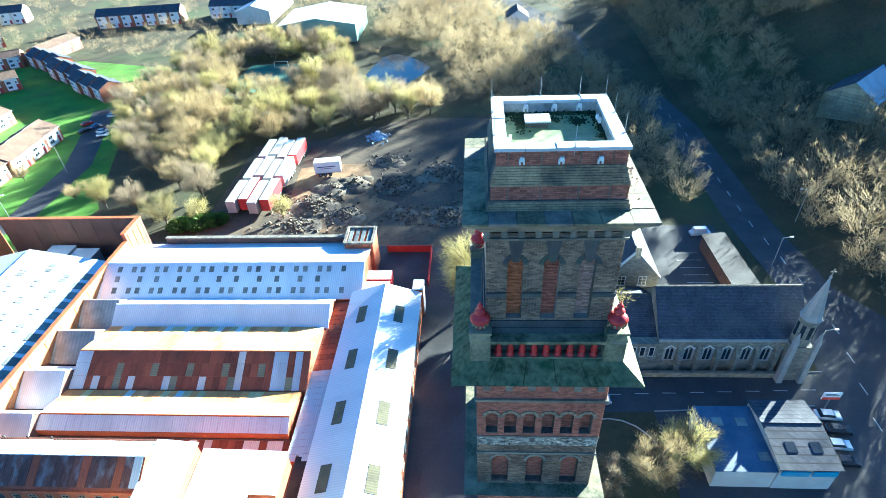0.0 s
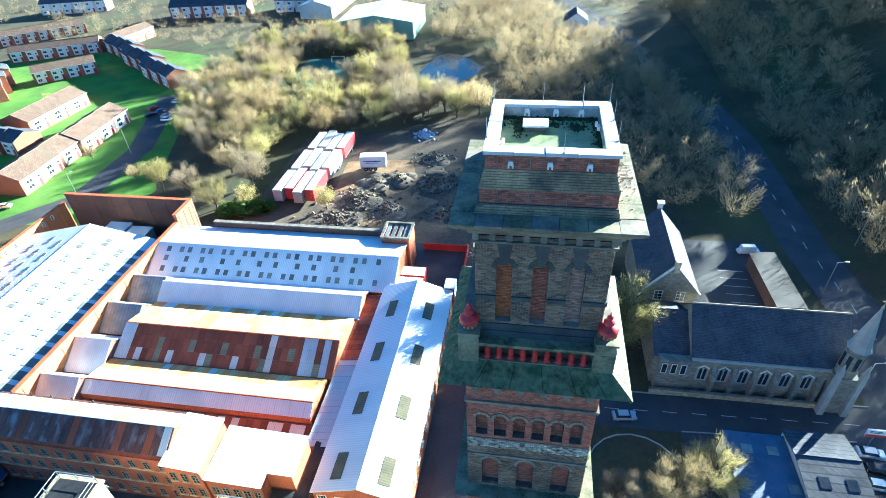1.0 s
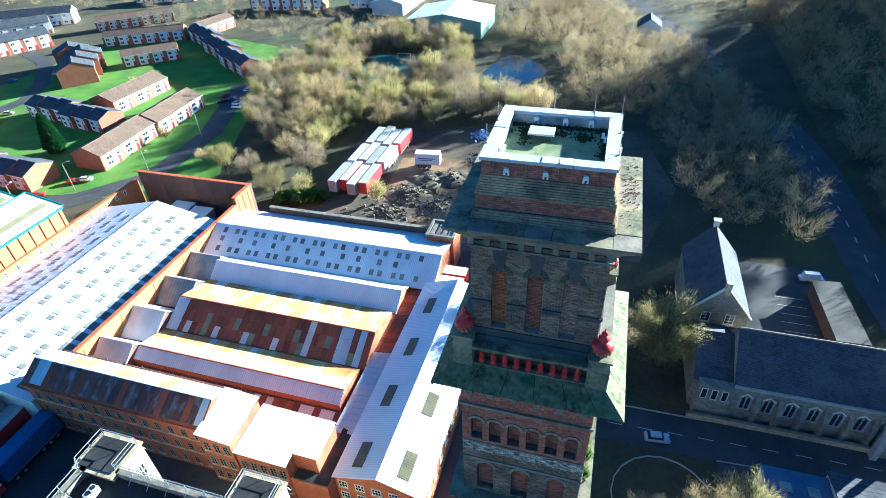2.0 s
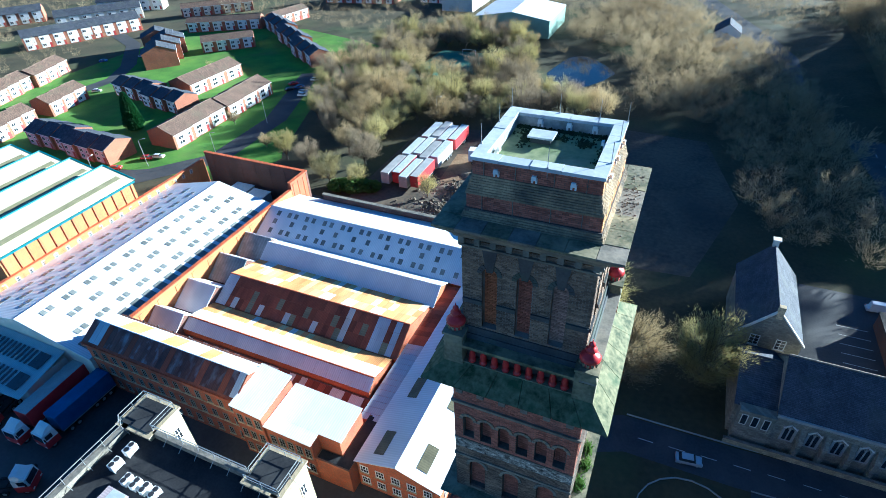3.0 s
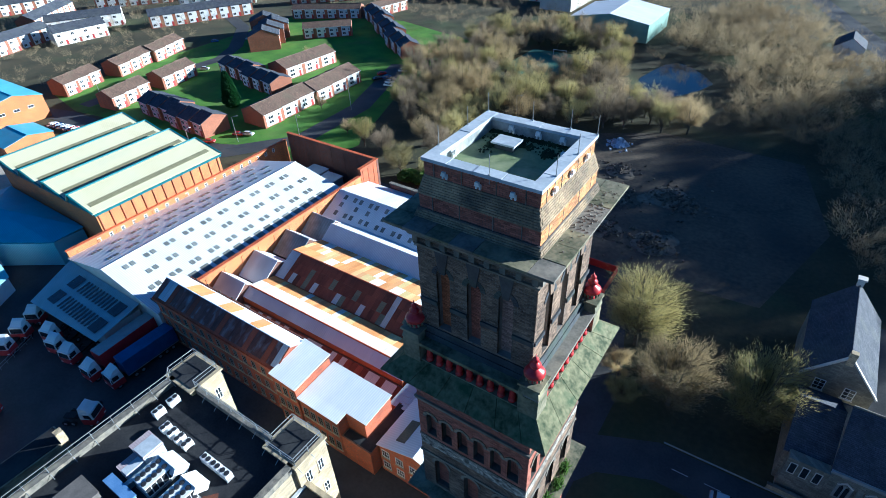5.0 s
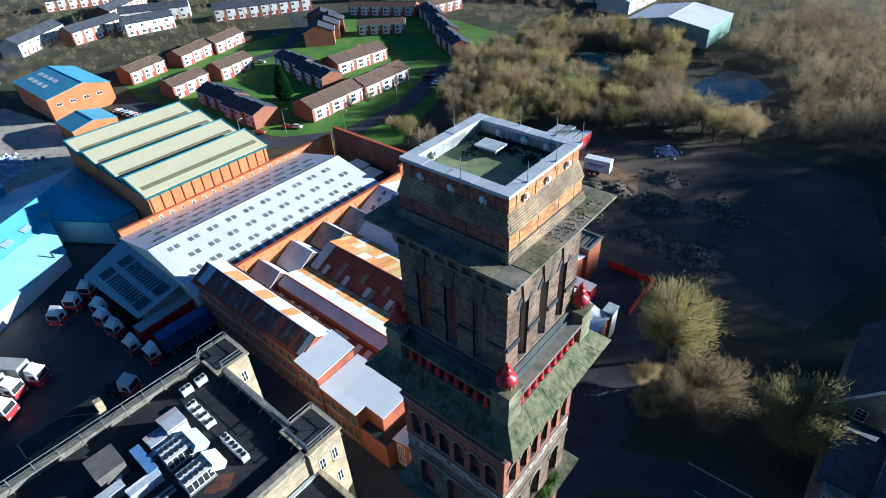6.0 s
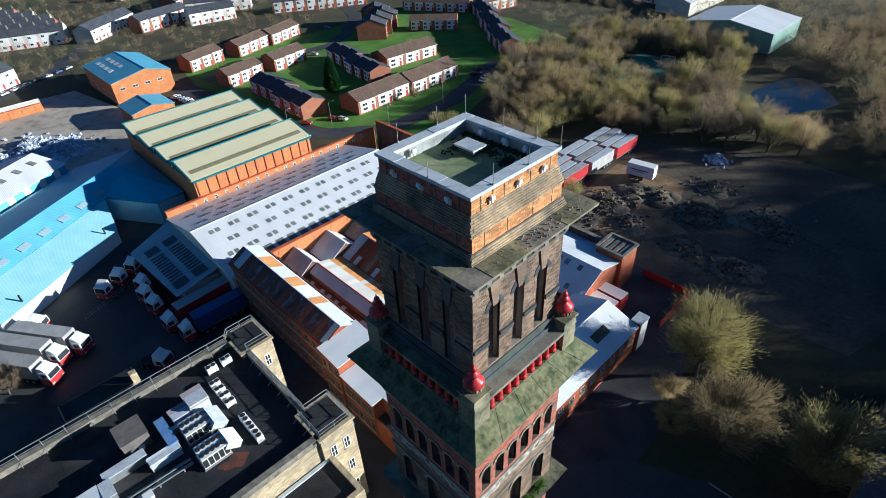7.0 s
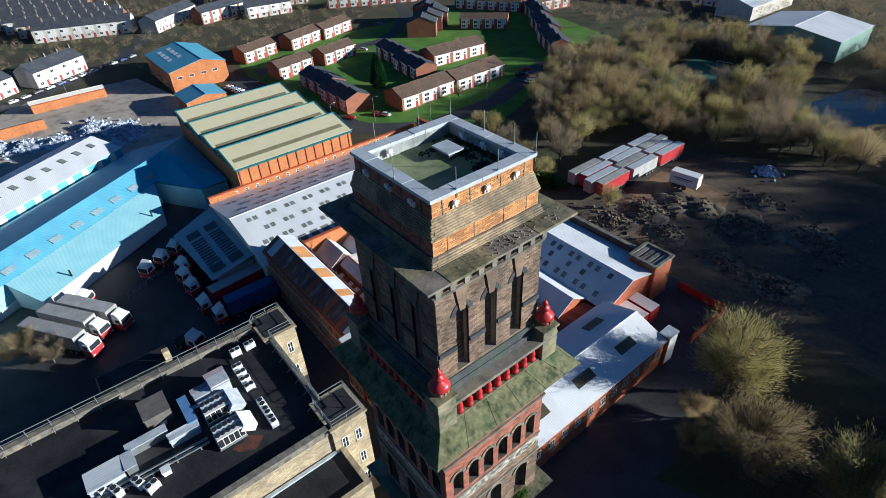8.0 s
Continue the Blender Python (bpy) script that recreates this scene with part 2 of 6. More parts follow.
CREAM_RENDER = mat("cream render", (0.60, 0.56, 0.48), (0.72, 0.68, 0.60), 0.5, 6.0, 0.85, stain=(0.42, 0.38, 0.32), amount=0.4)
LEAD = mat("lead coping", (0.42, 0.46, 0.50), (0.58, 0.61, 0.64), 1.5, 9.0, 0.5, bump=0.1, stain=(0.30, 0.34, 0.36), amount=0.4, stain_size=1.2)
GALV = mat("galvanised steel", (0.30, 0.32, 0.33), (0.42, 0.44, 0.44), 2.0, 12.0, 0.4, 0.6, bump=0.05)
RED_PAINT = mat("dark red gloss paint", (0.34, 0.018, 0.022), (0.50, 0.04, 0.04), 2.5, 12.0, 0.35, bump=0.1, stain=(0.20, 0.03, 0.03), amount=0.5, stain_size=2.0)
BRIGHT_RED = mat("red paint", (0.42, 0.03, 0.025), (0.55, 0.05, 0.035), 0.8, 6.0, 0.5, bump=0.05)
WATER = mat("still water", (0.02, 0.03, 0.035), (0.03, 0.04, 0.045), 0.2, 2.0, 0.06, bump=0.02, spec=0.6)
BARK = mat("bark", (0.07, 0.06, 0.045), (0.13, 0.115, 0.085), 2.0, 14.0, 0.95, bump=0.3)


# ---- builders for buildings ----
MESHES = {}


def window(parent, x, y, z, w, h, side, frame=WHITE_PAINT, glass=GLASS_DARK, bars=1, rows=1, sill=None):
    """A framed window on a wall: side s, e, n or w is the way that it looks; x, y, z: middle of its foot on the wall's face."""
    key = (round(w, 2), round(h, 2), bars, rows, frame.name, glass.name, sill.name if sill else "")
    if key not in MESHES:
        b, f = 0.09, M()
        for x0, z0, x1, z1 in [(-w / 2, 0, -w / 2 + b, h), (w / 2 - b, 0, w / 2, h), (-w / 2 + b, 0, w / 2 - b, b), (-w / 2 + b, h - b, w / 2 - b, h)]:
            f.box(x0, -0.07, z0, x1, 0.03, z1)
        for i in range(1, bars + 1):
            c = -w / 2 + w * i / (bars + 1)
            f.box(c - 0.035, -0.05, b, c + 0.035, 0.02, h - b)
        for i in range(1, rows + 1):
            c = h * i / (rows + 1)
            f.box(-w / 2 + b, -0.045, c - 0.03, w / 2 - b, 0.015, c + 0.03)
        g = M().box(-w / 2 + b, -0.02, b, w / 2 - b, 0.01, h - b)
        s = M().box(-w / 2 - 0.12, -0.16, -0.14, w / 2 + 0.12, 0.03, 0.0)
        MESHES[key] = (f.mesh("window", frame), g.mesh("pane", glass), s.mesh("sill", sill) if sill else None)
    f, g, s = MESHES[key]
    ob = part("window", f, None, parent, m=pose(x, y, z, 0, 0, {"s": 0, "e": 90, "n": 180, "w": 270}[side]))
    part("pane", g, None, ob)
    if s:
        part("sill", s, None, ob)
    return ob


def gable_walls(axis, a0, a1, b0, b1, zb, e0, e1, rb, rz):
    """Solid walls under a ridge along axis (x or y) from a0 to a1; across it from b0 (eave e0) over the ridge (rb, rz) to b1 (eave e1)."""
    sec = [(b0, zb), (b1, zb), (b1, e1), (rb, rz), (b0, e0)]
    put = (lambda a, b, z: (a, b, z)) if axis == "x" else (lambda a, b, z: (b, a, z))
    vs = [put(a, b, z) for a in (a0, a1) for b, z in sec]
    return M().add(vs, [(0, 1, 2, 3, 4), (9, 8, 7, 6, 5)] + [(i, (i + 1) % 5, 5 + (i + 1) % 5, 5 + i) for i in range(5)])


def slope(axis, a0, a1, b0, z0, b1, z1, t=0.12, lift=0.13):
    put = (lambda a, b, z: (a, b, z)) if axis == "x" else (lambda a, b, z: (b, a, z))
    return M().slab([put(a0, b0, z0 + lift), put(a1, b0, z0 + lift), put(a1, b1, z1 + lift), put(a0, b1, z1 + lift)], t)


def gable(name, label, category, axis, a0, a1, b0, b1, e0, e1, rb, rz, wall, roof0, roof1, zb=0.0, over=0.25, group="", m=None):
    ob = thing(name, label, category, group, m)
    part("wall", gable_walls(axis, a0, a1, b0, b1, zb, e0, e1, rb, rz), wall, ob)
    k0, k1 = (rz - e0) / (rb - b0), (rz - e1) / (b1 - rb)
    part("roof_slope", slope(axis, a0 - over, a1 + over, b0 - over, e0 - over * k0, rb - 0.01, rz), roof0, ob)
    part("roof_slope", slope(axis, a0 - over, a1 + over, rb + 0.01, rz, b1 + over, e1 - over * k1), roof1, ob)
    put = (lambda a, b, z: (a, b, z)) if axis == "x" else (lambda a, b, z: (b, a, z))
    part("ridge_cap", M().rod(put(a0 - over, rb, rz + 0.13), put(a1 + over, rb, rz + 0.13), 0.10, 6), roof1, ob)
    return ob


def panes(parent, axis, spots, b0, z0, b1, z1, w, l, material, name="rooflight"):
    """Rooflights lying on a slope that runs from (b0, z0) to (b1, z1): spots are (place along the ridge, share of the way down)."""
    d = Vector((b1 - b0, z1 - z0)).normalized()
    key = (name, axis, round(w, 2), round(l, 2), round(d.x, 3), round(d.y, 3), material.name)
    if key not in MESHES:
        put = (lambda a, b, z: (a, b, z)) if axis == "x" else (lambda a, b, z: (b, a, z))
        MESHES[key] = M().slab([put(-w / 2, -d.x * l / 2, -d.y * l / 2), put(w / 2, -d.x * l / 2, -d.y * l / 2),
                                put(w / 2, d.x * l / 2, d.y * l / 2), put(-w / 2, d.x * l / 2, d.y * l / 2)], 0.05).mesh(name, material)
    for a, s in spots:
        b, z = b0 + (b1 - b0) * s, z0 + (z1 - z0) * s + 0.19
        part(name, MESHES[key], None, parent, m=pose(a, b, z) if axis == "x" else pose(b, a, z))


# ---- ground ----
def sheet(name, poly, z, material, label, category):
    me = M()
    me.add([(x, y, z) for x, y in poly], [tuple(range(len(poly)))])
    return piece(name, me, material, label, category, "structure")


g = M()
STEP, LO, HI = 20, -2000, 2000
n = (HI - LO) // STEP + 1


def rise(x, y):
    """The wooded rises across the road, placed and heightened to shade the ground."""
    z = 0.0
    # The last three hills are added only to keep low sun off the ground.
    for cx, cy, rx, ry, top in ((112, 225, 60.0, 110.0, 42.0), (150, 130, 62.0, 62.0, 30.0), (165, 60, 70.0, 60.0, 26.0), (122, 166, 26.0, 26.0, 32.0)):
        d = math.hypot((x - cx) / rx, (y - cy) / ry)
        if d < 1:
            z = max(z, top * (1 - d * d) ** 2)
    return z


g.v = [(LO + i * STEP, LO + j * STEP, rise(LO + i * STEP, LO + j * STEP)) for j in range(n) for i in range(n)]
g.f = [(j * n + i, j * n + i + 1, (j + 1) * n + i + 1, (j + 1) * n + i) for j in range(n - 1) for i in range(n - 1)]
piece("ground", g, SCRUB, "rough winter grass and scrub ground", "ground", "structure")
sheet("yard", [(-125, -60), (0, -60), (0, 60), (-8, 88), (-97, 92), (-100, 30), (-125, 40)], 0.03, YARD, "dark worn concrete and tarmac works yard", "yard")
sheet("site", [(-62, 90), (-10, 88), (14, 90), (22, 120), (14, 150), (-20, 152), (-45, 138), (-62, 135)], 0.02, DIRT, "cleared demolition site of bare earth and rubble", "ground")


# Churned earth whose lighter tan puts a patch of sunlight into the colour.
SUNLIT_EARTH = mat("sunlit churned earth", (0.15, 0.09, 0.045), (0.30, 0.20, 0.105), 0.25, 1.6, 0.95, bump=0.7, stain=(0.06, 0.05, 0.035), amount=0.7, stain_size=0.12)
sheet("earth_patch", [(-45, 108), (-46, 122), (-38, 124), (-29, 124), (-26, 114), (-24, 107), (-19, 105), (-24, 98), (-28, 92), (-36, 94)], 0.03, SUNLIT_EARTH, "churned earth patch in a sunlit tan tone on the cleared site", "ground")


def strip(name, pts, w, z, material, label, category, kind="structure"):
    """A road of width w along the points of its middle line."""
    p = [Vector((*q, 0)) for q in pts]
    L, R = [], []
    for i, q in enumerate(p):
        d = (p[min(i + 1, len(p) - 1)] - p[max(i - 1, 0)]).normalized()
        s = Vector((-d.y, d.x, 0)) * w / 2
        L.append(q + s)
        R.append(q - s)
    me = M()
    me.add([(*v.xy, z) for v in L + R], [(i, i + 1, len(p) + i + 1, len(p) + i) for i in range(len(p) - 1)])
    return piece(name, me, material, label, category, kind)


strip("road", [(48, -60), (52, 40), (56, 57), (57.5, 68), (56.5, 82), (55.2, 95), (55.0, 118), (54.8, 142), (47, 190), (30, 250), (0, 330), (-60, 480)], 9.0, 0.05, ASPHALT, "main road of worn dark tarmac", "road")
strip("side_road", [(-6, 30), (-5.5, 40), (0, 48), (8, 51.5), (22, 51.6), (50, 53.2), (54, 53.5)], 6.0, 0.055, ASPHALT, "side road of dark tarmac", "road")
sheet("forecourt", [(24, 30), (49, 30), (52, 50.2), (24, 48.8)], 0.04, ASPHALT, "worn dark tarmac forecourt round the workshop", "forecourt")
sheet("junction", [(45, 49.9), (66, 50), (66, 68), (60, 78), (52, 72), (50, 56.5)], 0.048, ASPHALT, "dark tarmac road junction", "road")
strip("lane", [(-6.5, -20), (-6.5, 30), (-6.8, 60), (-7.2, 86)], 5.5, 0.045, YARD, "narrow works lane of patched tarmac", "road")


# ---- works: the long white shed and the walls round it ----
shed = gable("white_shed", "long white metal works shed with rows of rooflights", "factory shed", "y", 29.8, 75.3, -97.0, -68.0, 6.1, 6.4, -82.7, 9.5,
             CREAM_RENDER, WHITE_SHEET, WHITE_SHEET)
for s in (0.16, 0.40, 0.64):
    spots = [(32.6 + 4.05 * i + (2.0 if s == 0.40 else 0) + k * 1.25, s) for i in range(10) for k in (0, 1)]
    panes(shed, "y", spots, -82.7, 9.5, -68.0, 6.4, 0.8, 1.1, ROOFLIGHT)
    panes(shed, "y", [(a, s + 0.05) for a, _ in spots], -82.7, 9.5, -97.0, 6.1, 0.8, 1.1, ROOFLIGHT)
panes(shed, "y", [(31.6 + 2.45 * i, 0.86) for i in range(17)], -82.7, 9.5, -68.0, 6.4, 1.6, 2.6, ROOFLIGHT)


def brick_wall(name, x0, y0, x1, y1, z, material, label):
    """A free-standing wall with piers and a stone coping."""
    ob = thing(name, label, "wall", kind="structure")
    part("wall", M().box(x0, y0, 0, x1, y1, z), material, ob)
    part("coping", M().box(x0 - 0.08, y0 - 0.08, z, x1 + 0.08, y1 + 0.08, z + 0.16), RED_BRICK, ob)
    long_x = x1 - x0 > y1 - y0
    n = max(2, int(max(x1 - x0, y1 - y0) / 4.2))
    pier = M().box(-0.3, -0.18, 0, 0.3, 0.18, z - 0.5) if x1 - x0 > y1 - y0 else M().box(-0.18, -0.3, 0, 0.18, 0.3, z - 0.5)
    pier = pier.mesh("pier", material)
    for i in range(n + 1):
        f = (i + 0.5) / (n + 1)
        part("pier", pier, None, ob, m=pose(x0 + f * (x1 - x0), y0 + 0.1, 0) if long_x else pose(x1 - 0.1, y0 + f * (y1 - y0), 0))
    return ob


brick_wall("wall_north", -96.5, 85.6, -67.2, 86.2, 9.5, DARK_BRICK, "tall soot-darkened red brick boundary wall")
brick_wall("wall_east", -67.8, 37.2, -67.2, 80.0, 8.0, ORANGE_BRICK, "tall orange-red brick works wall")
brick_wall("wall_corner", -67.9, 80.1, -67.2, 85.5, 9.5, RED_BRICK, "tall red brick wall corner")
west = brick_wall("wall_west", -97.9, 30.0, -97.3, 85.5, 7.4, ORANGE_BRICK, "orange brick wall with small windows")
for i in range(19):
    window(west, -97.3, 36.0 + 2.5 * i, 6.0, 0.7, 1.0, "e", bars=0, rows=1)

# ---- works: ridge-and-valley sheds ----
nshed = gable("north_shed", "pale metal shed with rows of square rooflights", "factory shed", "x", -67.0, -20.8, 67.3, 82.0, 5.0, 5.6, 73.3, 8.0, RED_BRICK, WHITE_SHEET_X, WHITE_SHEET_X)
for s, step in ((0.2, 2.1), (0.48, 3.6), (0.8, 2.1)):
    panes(nshed, "x", [(-64.5 + step * i + (0.5 if i % 2 else 0), s) for i in range(int(43 / step))], 73.3, 8.0, 67.3, 5.0, 0.8, 1.1, ROOFLIGHT)
gable("blue_grey_shed", "pale blue-grey sheeted valley shed", "factory shed", "x", -60.6, -25.0, 60.5, 67.2, 5.0, 5.0, 63.6, 7.0, RED_BRICK, WHITE_SHEET_X, WHITE_SHEET_X)


def sheeted(name, label, a0, a1, b0, b1, e0, e1, rb, rz, wall, pick0, pick1, w=1.05):
    """A shed whose roof is laid of single sheets: pick(row, column) gives each one's material."""
    ob = thing(name, label, "factory shed")
    part("wall", gable_walls("x", a0, a1, b0, b1, 0, e0, e1, rb, rz), wall, ob)
    n = int((a1 - a0) / w)
    w = (a1 - a0) / n
    for b, e, pick in ((b0, e0, pick0), (b1, e1, pick1)):
        rows = max(1, round(math.hypot(b - rb, e - rz) / 2.2))
        for r in range(rows):
            f0, f1 = r / rows, (r + 1) / rows
            at = lambda f: (rb + (b - rb) * f, rz + (e - rz) * f)
            (p0, q0), (p1, q1) = at(max(0, f0)), at(f1)
            shared = {}
            for c in range(n):
                ma = pick(r, c)
                if ma.name not in shared:
                    shared[ma.name] = M().slab([(0, p0, q0), (w - 0.03, p0, q0), (w - 0.03, p1, q1), (0, p1, q1)], 0.05).mesh("sheet", ma)
                part("sheet", shared[ma.name], None, ob, m=pose(a0 + c * w, 0, 0.12 + 0.04 * (rows - r) + 0.015 * (c % 2)))
    part("ridge_cap", M().rod((a0, rb, rz + 0.18), (a1, rb, rz + 0.18), 0.14, 6), wall, ob)
    return ob


rnd = random.Random(4)
sheeted("rusty_shed", "rust-brown corrugated shed with orange and white sheets", -60.8, -25.4, 48.2, 60.4, 4.5, 5.0, 53.4, 7.0, RED_BRICK,
        lambda r, c: GREY_SHEET_X if c in (0, 1, 28, 29, 31) else PALE_SHEET if (r == 2 and c % 5 == 3) or (r < 2 and c == 23) else TAN_SHEET if (r == 1 and c % 5 == 1) or (r == 2 and c % 8 == 6) else RUST_SHEET,
        lambda r, c: rnd.choices((ORANGE_SHEET, PALE_SHEET, YELLOW_SHEET), (6, 2.5, 2))[0])
sheeted("south_shed", "corrugated shed with white and orange sheeted roof", -61.0, -26.0, 41.0, 48.0, 4.8, 4.5, 42.9, 5.9, RED_BRICK,
        lambda r, c: WHITE_SHEET_X, lambda r, c: (PALE_SHEET if r == 0 else rnd.choices((ORANGE_SHEET, PALE_SHEET, YELLOW_SHEET), (4, 2, 2))[0]))
sheeted("gully_roof", "low rust-brown valley roof with pale skylight sheets", -61.0, -25.6, 37.0, 40.9, 2.6, 3.5, 40.8, 3.6, DARK_BRICK,
        lambda r, c: rnd.choices((RUST_SHEET, PALE_SHEET), (3, 1))[0], lambda r, c: RUST_SHEET)
GLAZED = mat("grimy patent glazing", (0.16, 0.20, 0.21), (0.30, 0.35, 0.36), 0.5, 5.0, 0.35, corr=("X", 0.6), stain=(0.10, 0.12, 0.12), amount=0.6, stain_size=0.4)
for i, (y, d) in enumerate(((63.8, 3.3), (56.6, 3.4), (48.6, 3.6), (41.2, 3.0))):
    gable("bay_shed", "small works bay with " + ("grimy glazed" if i < 2 else "pale grey sheeted") + " south slope", "factory shed", "x", -67.0, -60.9, y - d, y + d, 4.2, 4.8, y + 0.9, 7.0, DARK_BRICK, GLAZED if i < 2 else GREY_SHEET_X, WHITE_SHEET_X, over=0.1, group="bays along the brick wall")

# ---- works: the brick mill range, stair block and offices ----
MILL_BRICK = mat("mill brick", (0.32, 0.06, 0.022), (0.50, 0.115, 0.036), 0.35, 6.0, 0.85, bricks=(0.225, 0.075, MORTAR), stain=(0.12, 0.045, 0.03), amount=0.6, stain_size=0.25)
mill = gable("mill", "three-storey red brick mill with arched windows", "mill", "x", -67.9, -39.2, 30.3, 36.0, 9.7, 10.2, 33.4, 11.4, MILL_BRICK, RUST_SHEET, WHITE_SHEET_X, over=0.15)
rnd = random.Random(8)
STREAKED = mat("streaked dark roof sheet", (0.075, 0.035, 0.03), (0.16, 0.07, 0.05), 0.9, 5.0, 0.6, corr=("X", 0.25), stain=(0.30, 0.30, 0.33), amount=0.6, stain_size=0.8, stretch=(1, 0.08, 1), vary=0.3)
for i in range(28):
    panes(mill, "x", [(-67.3 + 1.02 * i, 0.5)], 33.4, 11.4 + 0.012 * (i % 2), 30.3, 9.7 + 0.012 * (i % 2), 0.98, 3.35, GREY_SHEET_X if i in (1, 2, 27) else STREAKED if rnd.random() < 0.75 else RUST_SHEET, "sheet")
panes(mill, "x", [(-62.6 + 1.02 * i, 0.5) for i in (0, 1, 2, 3, 8, 9, 10, 15, 16)], 33.4, 11.41, 36.0, 10.21, 1.0, 2.6, ORANGE_SHEET, "sheet")
part("cornice", M().box(-68.1, 29.95, 9.2, -39.2, 30.3, 9.65), MILL_BRICK, mill)
for z in (3.55, 6.5):
    part("string_course", M().box(-67.9, 30.2, z, -39.2, 30.3, z + 0.16), STONE, mill)
for k in range(3):
    for i in range(14):
        window(mill, -66.4 + 2.0 * i, 30.3, 1.0 + 2.95 * k, 0.85, 1.5, "s", frame=FRAME, bars=1, rows=2, sill=STONE)
part("gutter_wall", M().box(-67.6, 36.1, 0, -39.2, 37.0, 8.8).box(-67.6, 36.8, 8.8, -39.2, 37.0, 9.4), DARK_BRICK, mill)
part("gutter", M().box(-67.6, 36.12, 8.8, -39.2, 36.8, 8.86), FELT, mill)
for i in range(5):
    part("roof_vent", M().lathe(-66.0 + 3.1 * i, 36.9, [(0.09, 9.4), (0.09, 9.7), (0.15, 9.74), (0.04, 9.85)], 8), FELT, mill)
block = thing("stair_block", "white-roofed red brick stair block", "mill block")
part("wall", M().box(-39.1, 29.4, 0, -34.6, 36.0, 9.45), MILL_BRICK, block)
part("roof", M().slab([(-39.3, 29.2, 10.1), (-34.4, 29.2, 9.6), (-34.4, 36.2, 10.2), (-39.3, 36.2, 10.7)], 0.15), WHITE_SHEET_X, block)
for k in range(3):
    for i in range(3):
        window(block, -38.2 + 1.4 * i, 29.4, 0.9 + 3.0 * k, 0.9, 1.7, "s", frame=FRAME, rows=2, sill=STONE)
wing = thing("mill_wing", "red brick mill wing with white corrugated roof", "mill block")
part("wall", M().prism([(-34.5, 29.6), (-27.4, 29.6), (-27.4, 31.2), (-24.2, 31.2), (-24.2, 36.4), (-34.5, 36.4)], 0, 7.6), MILL_BRICK, wing)
part("roof", M().slab([(-34.5, 29.3, 8.0), (-27.3, 29.3, 7.7), (-27.3, 31.2, 7.75), (-34.5, 31.2, 8.05)], 0.14), WHITE_SHEET_X, wing)
part("roof", M().slab([(-34.5, 31.2, 8.06), (-24.0, 31.2, 7.62), (-24.0, 36.6, 7.9), (-34.5, 36.6, 8.3)], 0.14), WHITE_SHEET_X, wing)
for k in range(2):
    for i in range(5):
        window(wing, -33.6 + 1.35 * i, 29.6, 1.2 + 3.2 * k, 0.95, 1.8, "s", frame=FRAME, rows=2, sill=STONE)
annex = thing("flat_annex", "flat-roofed brick annex with parapet", "mill block")
part("wall", M().box(-27.3, 29.6, 0, -22.3, 31.1, 4.8).box(-24.1, 31.1, 0, -22.3, 38.0, 4.8), RED_BRICK, annex)
part("roof", M().box(-27.1, 29.8, 4.8, -22.4, 31.0, 4.86).box(-24.0, 31.0, 4.8, -22.4, 37.8, 4.86), FELT, annex)

# ---- works: east range along the lane ----
east = gable("east_range", "long brick range with white corrugated roof", "factory shed", "y", 31.0, 68.0, -22.0, -10.6, 5.5, 5.4, -16.2, 7.4, RED_BRICK, WHITE_SHEET, WHITE_SHEET)
# These rooflights carry the roof's shade in their colour.
panes(east, "y", [(34.0 + 9.3 * i, 0.55) for i in range(4)], -16.2, 7.4, -22.0, 5.5, 3.6, 1.5, SHADED_LIGHT)
panes(east, "y", [(34.0 + 9.3 * i, 0.5) for i in range(4)], -16.2, 7.4, -10.6, 5.4, 3.6, 1.5, SHADED_LIGHT)
for i in range(14):
    window(east, -10.6, 32.8 + 2.6 * i, 2.7, 1.2, 1.5, "e", frame=CREAM_RENDER, bars=2, rows=1, sill=STONE)
for k, z in enumerate((1.0, 3.4)):
    for i in range(5):
        window(east, -21.0 + 2.2 * i, 31.0, z, 1.2, 1.4, "s", bars=2, rows=1, sill=STONE)
lean = thing("lean_to_roof", "low lean-to roof of rusted and grey sheets", "lean-to")
part("wall", M().box(-25.3, 37.0, 0, -22.1, 67.0, 4.3), RED_BRICK, lean)
for i in range(28):
    y = 37.2 + 1.05 * i
    part("sheet", M().slab([(-25.4, y, 4.55), (-22.3, y, 5.0), (-22.3, y + 1.0, 5.0), (-25.4, y + 1.0, 4.55)], 0.05), RUST_SHEET if i > 13 else GREY_SHEET_X, lean)

# ---- the green-trimmed factory ----
fac = thing("green_factory", "brick factory with four cream sawtooth roofs and teal trim", "factory")
part("wall", M().box(-139.0, 37.5, 0, -97.9, 66.5, 11.2), ORANGE_BRICK, fac)
for i in range(4):
    x1 = -97.7 - 10.3 * i
    part("roof_slope", slope("y", 37.0, 67.0, x1, 11.6, x1 - 8.6, 13.4), CREAM_SHEET, fac)
    part("roof_slope", slope("y", 37.0, 67.0, x1 - 10.25, 11.6, x1 - 8.62, 13.4), CREAM_SHEET, fac)
    part("gable_wall", gable_walls("y", 37.4, 66.6, x1 - 10.2, x1 - 0.1, 11.0, 11.55, 11.55, x1 - 8.6, 13.35), TEAL, fac)
    part("rooflight_strip", slope("y", 38.2, 65.8, x1 - 2.2, 12.08, x1 - 3.5, 12.35, 0.05, 0.17), TAN_SHEET, fac)
    part("trim", M().rod((x1 - 8.6, 36.9, 13.55), (x1 - 8.6, 67.1, 13.55), 0.22, 6), TEAL, fac)
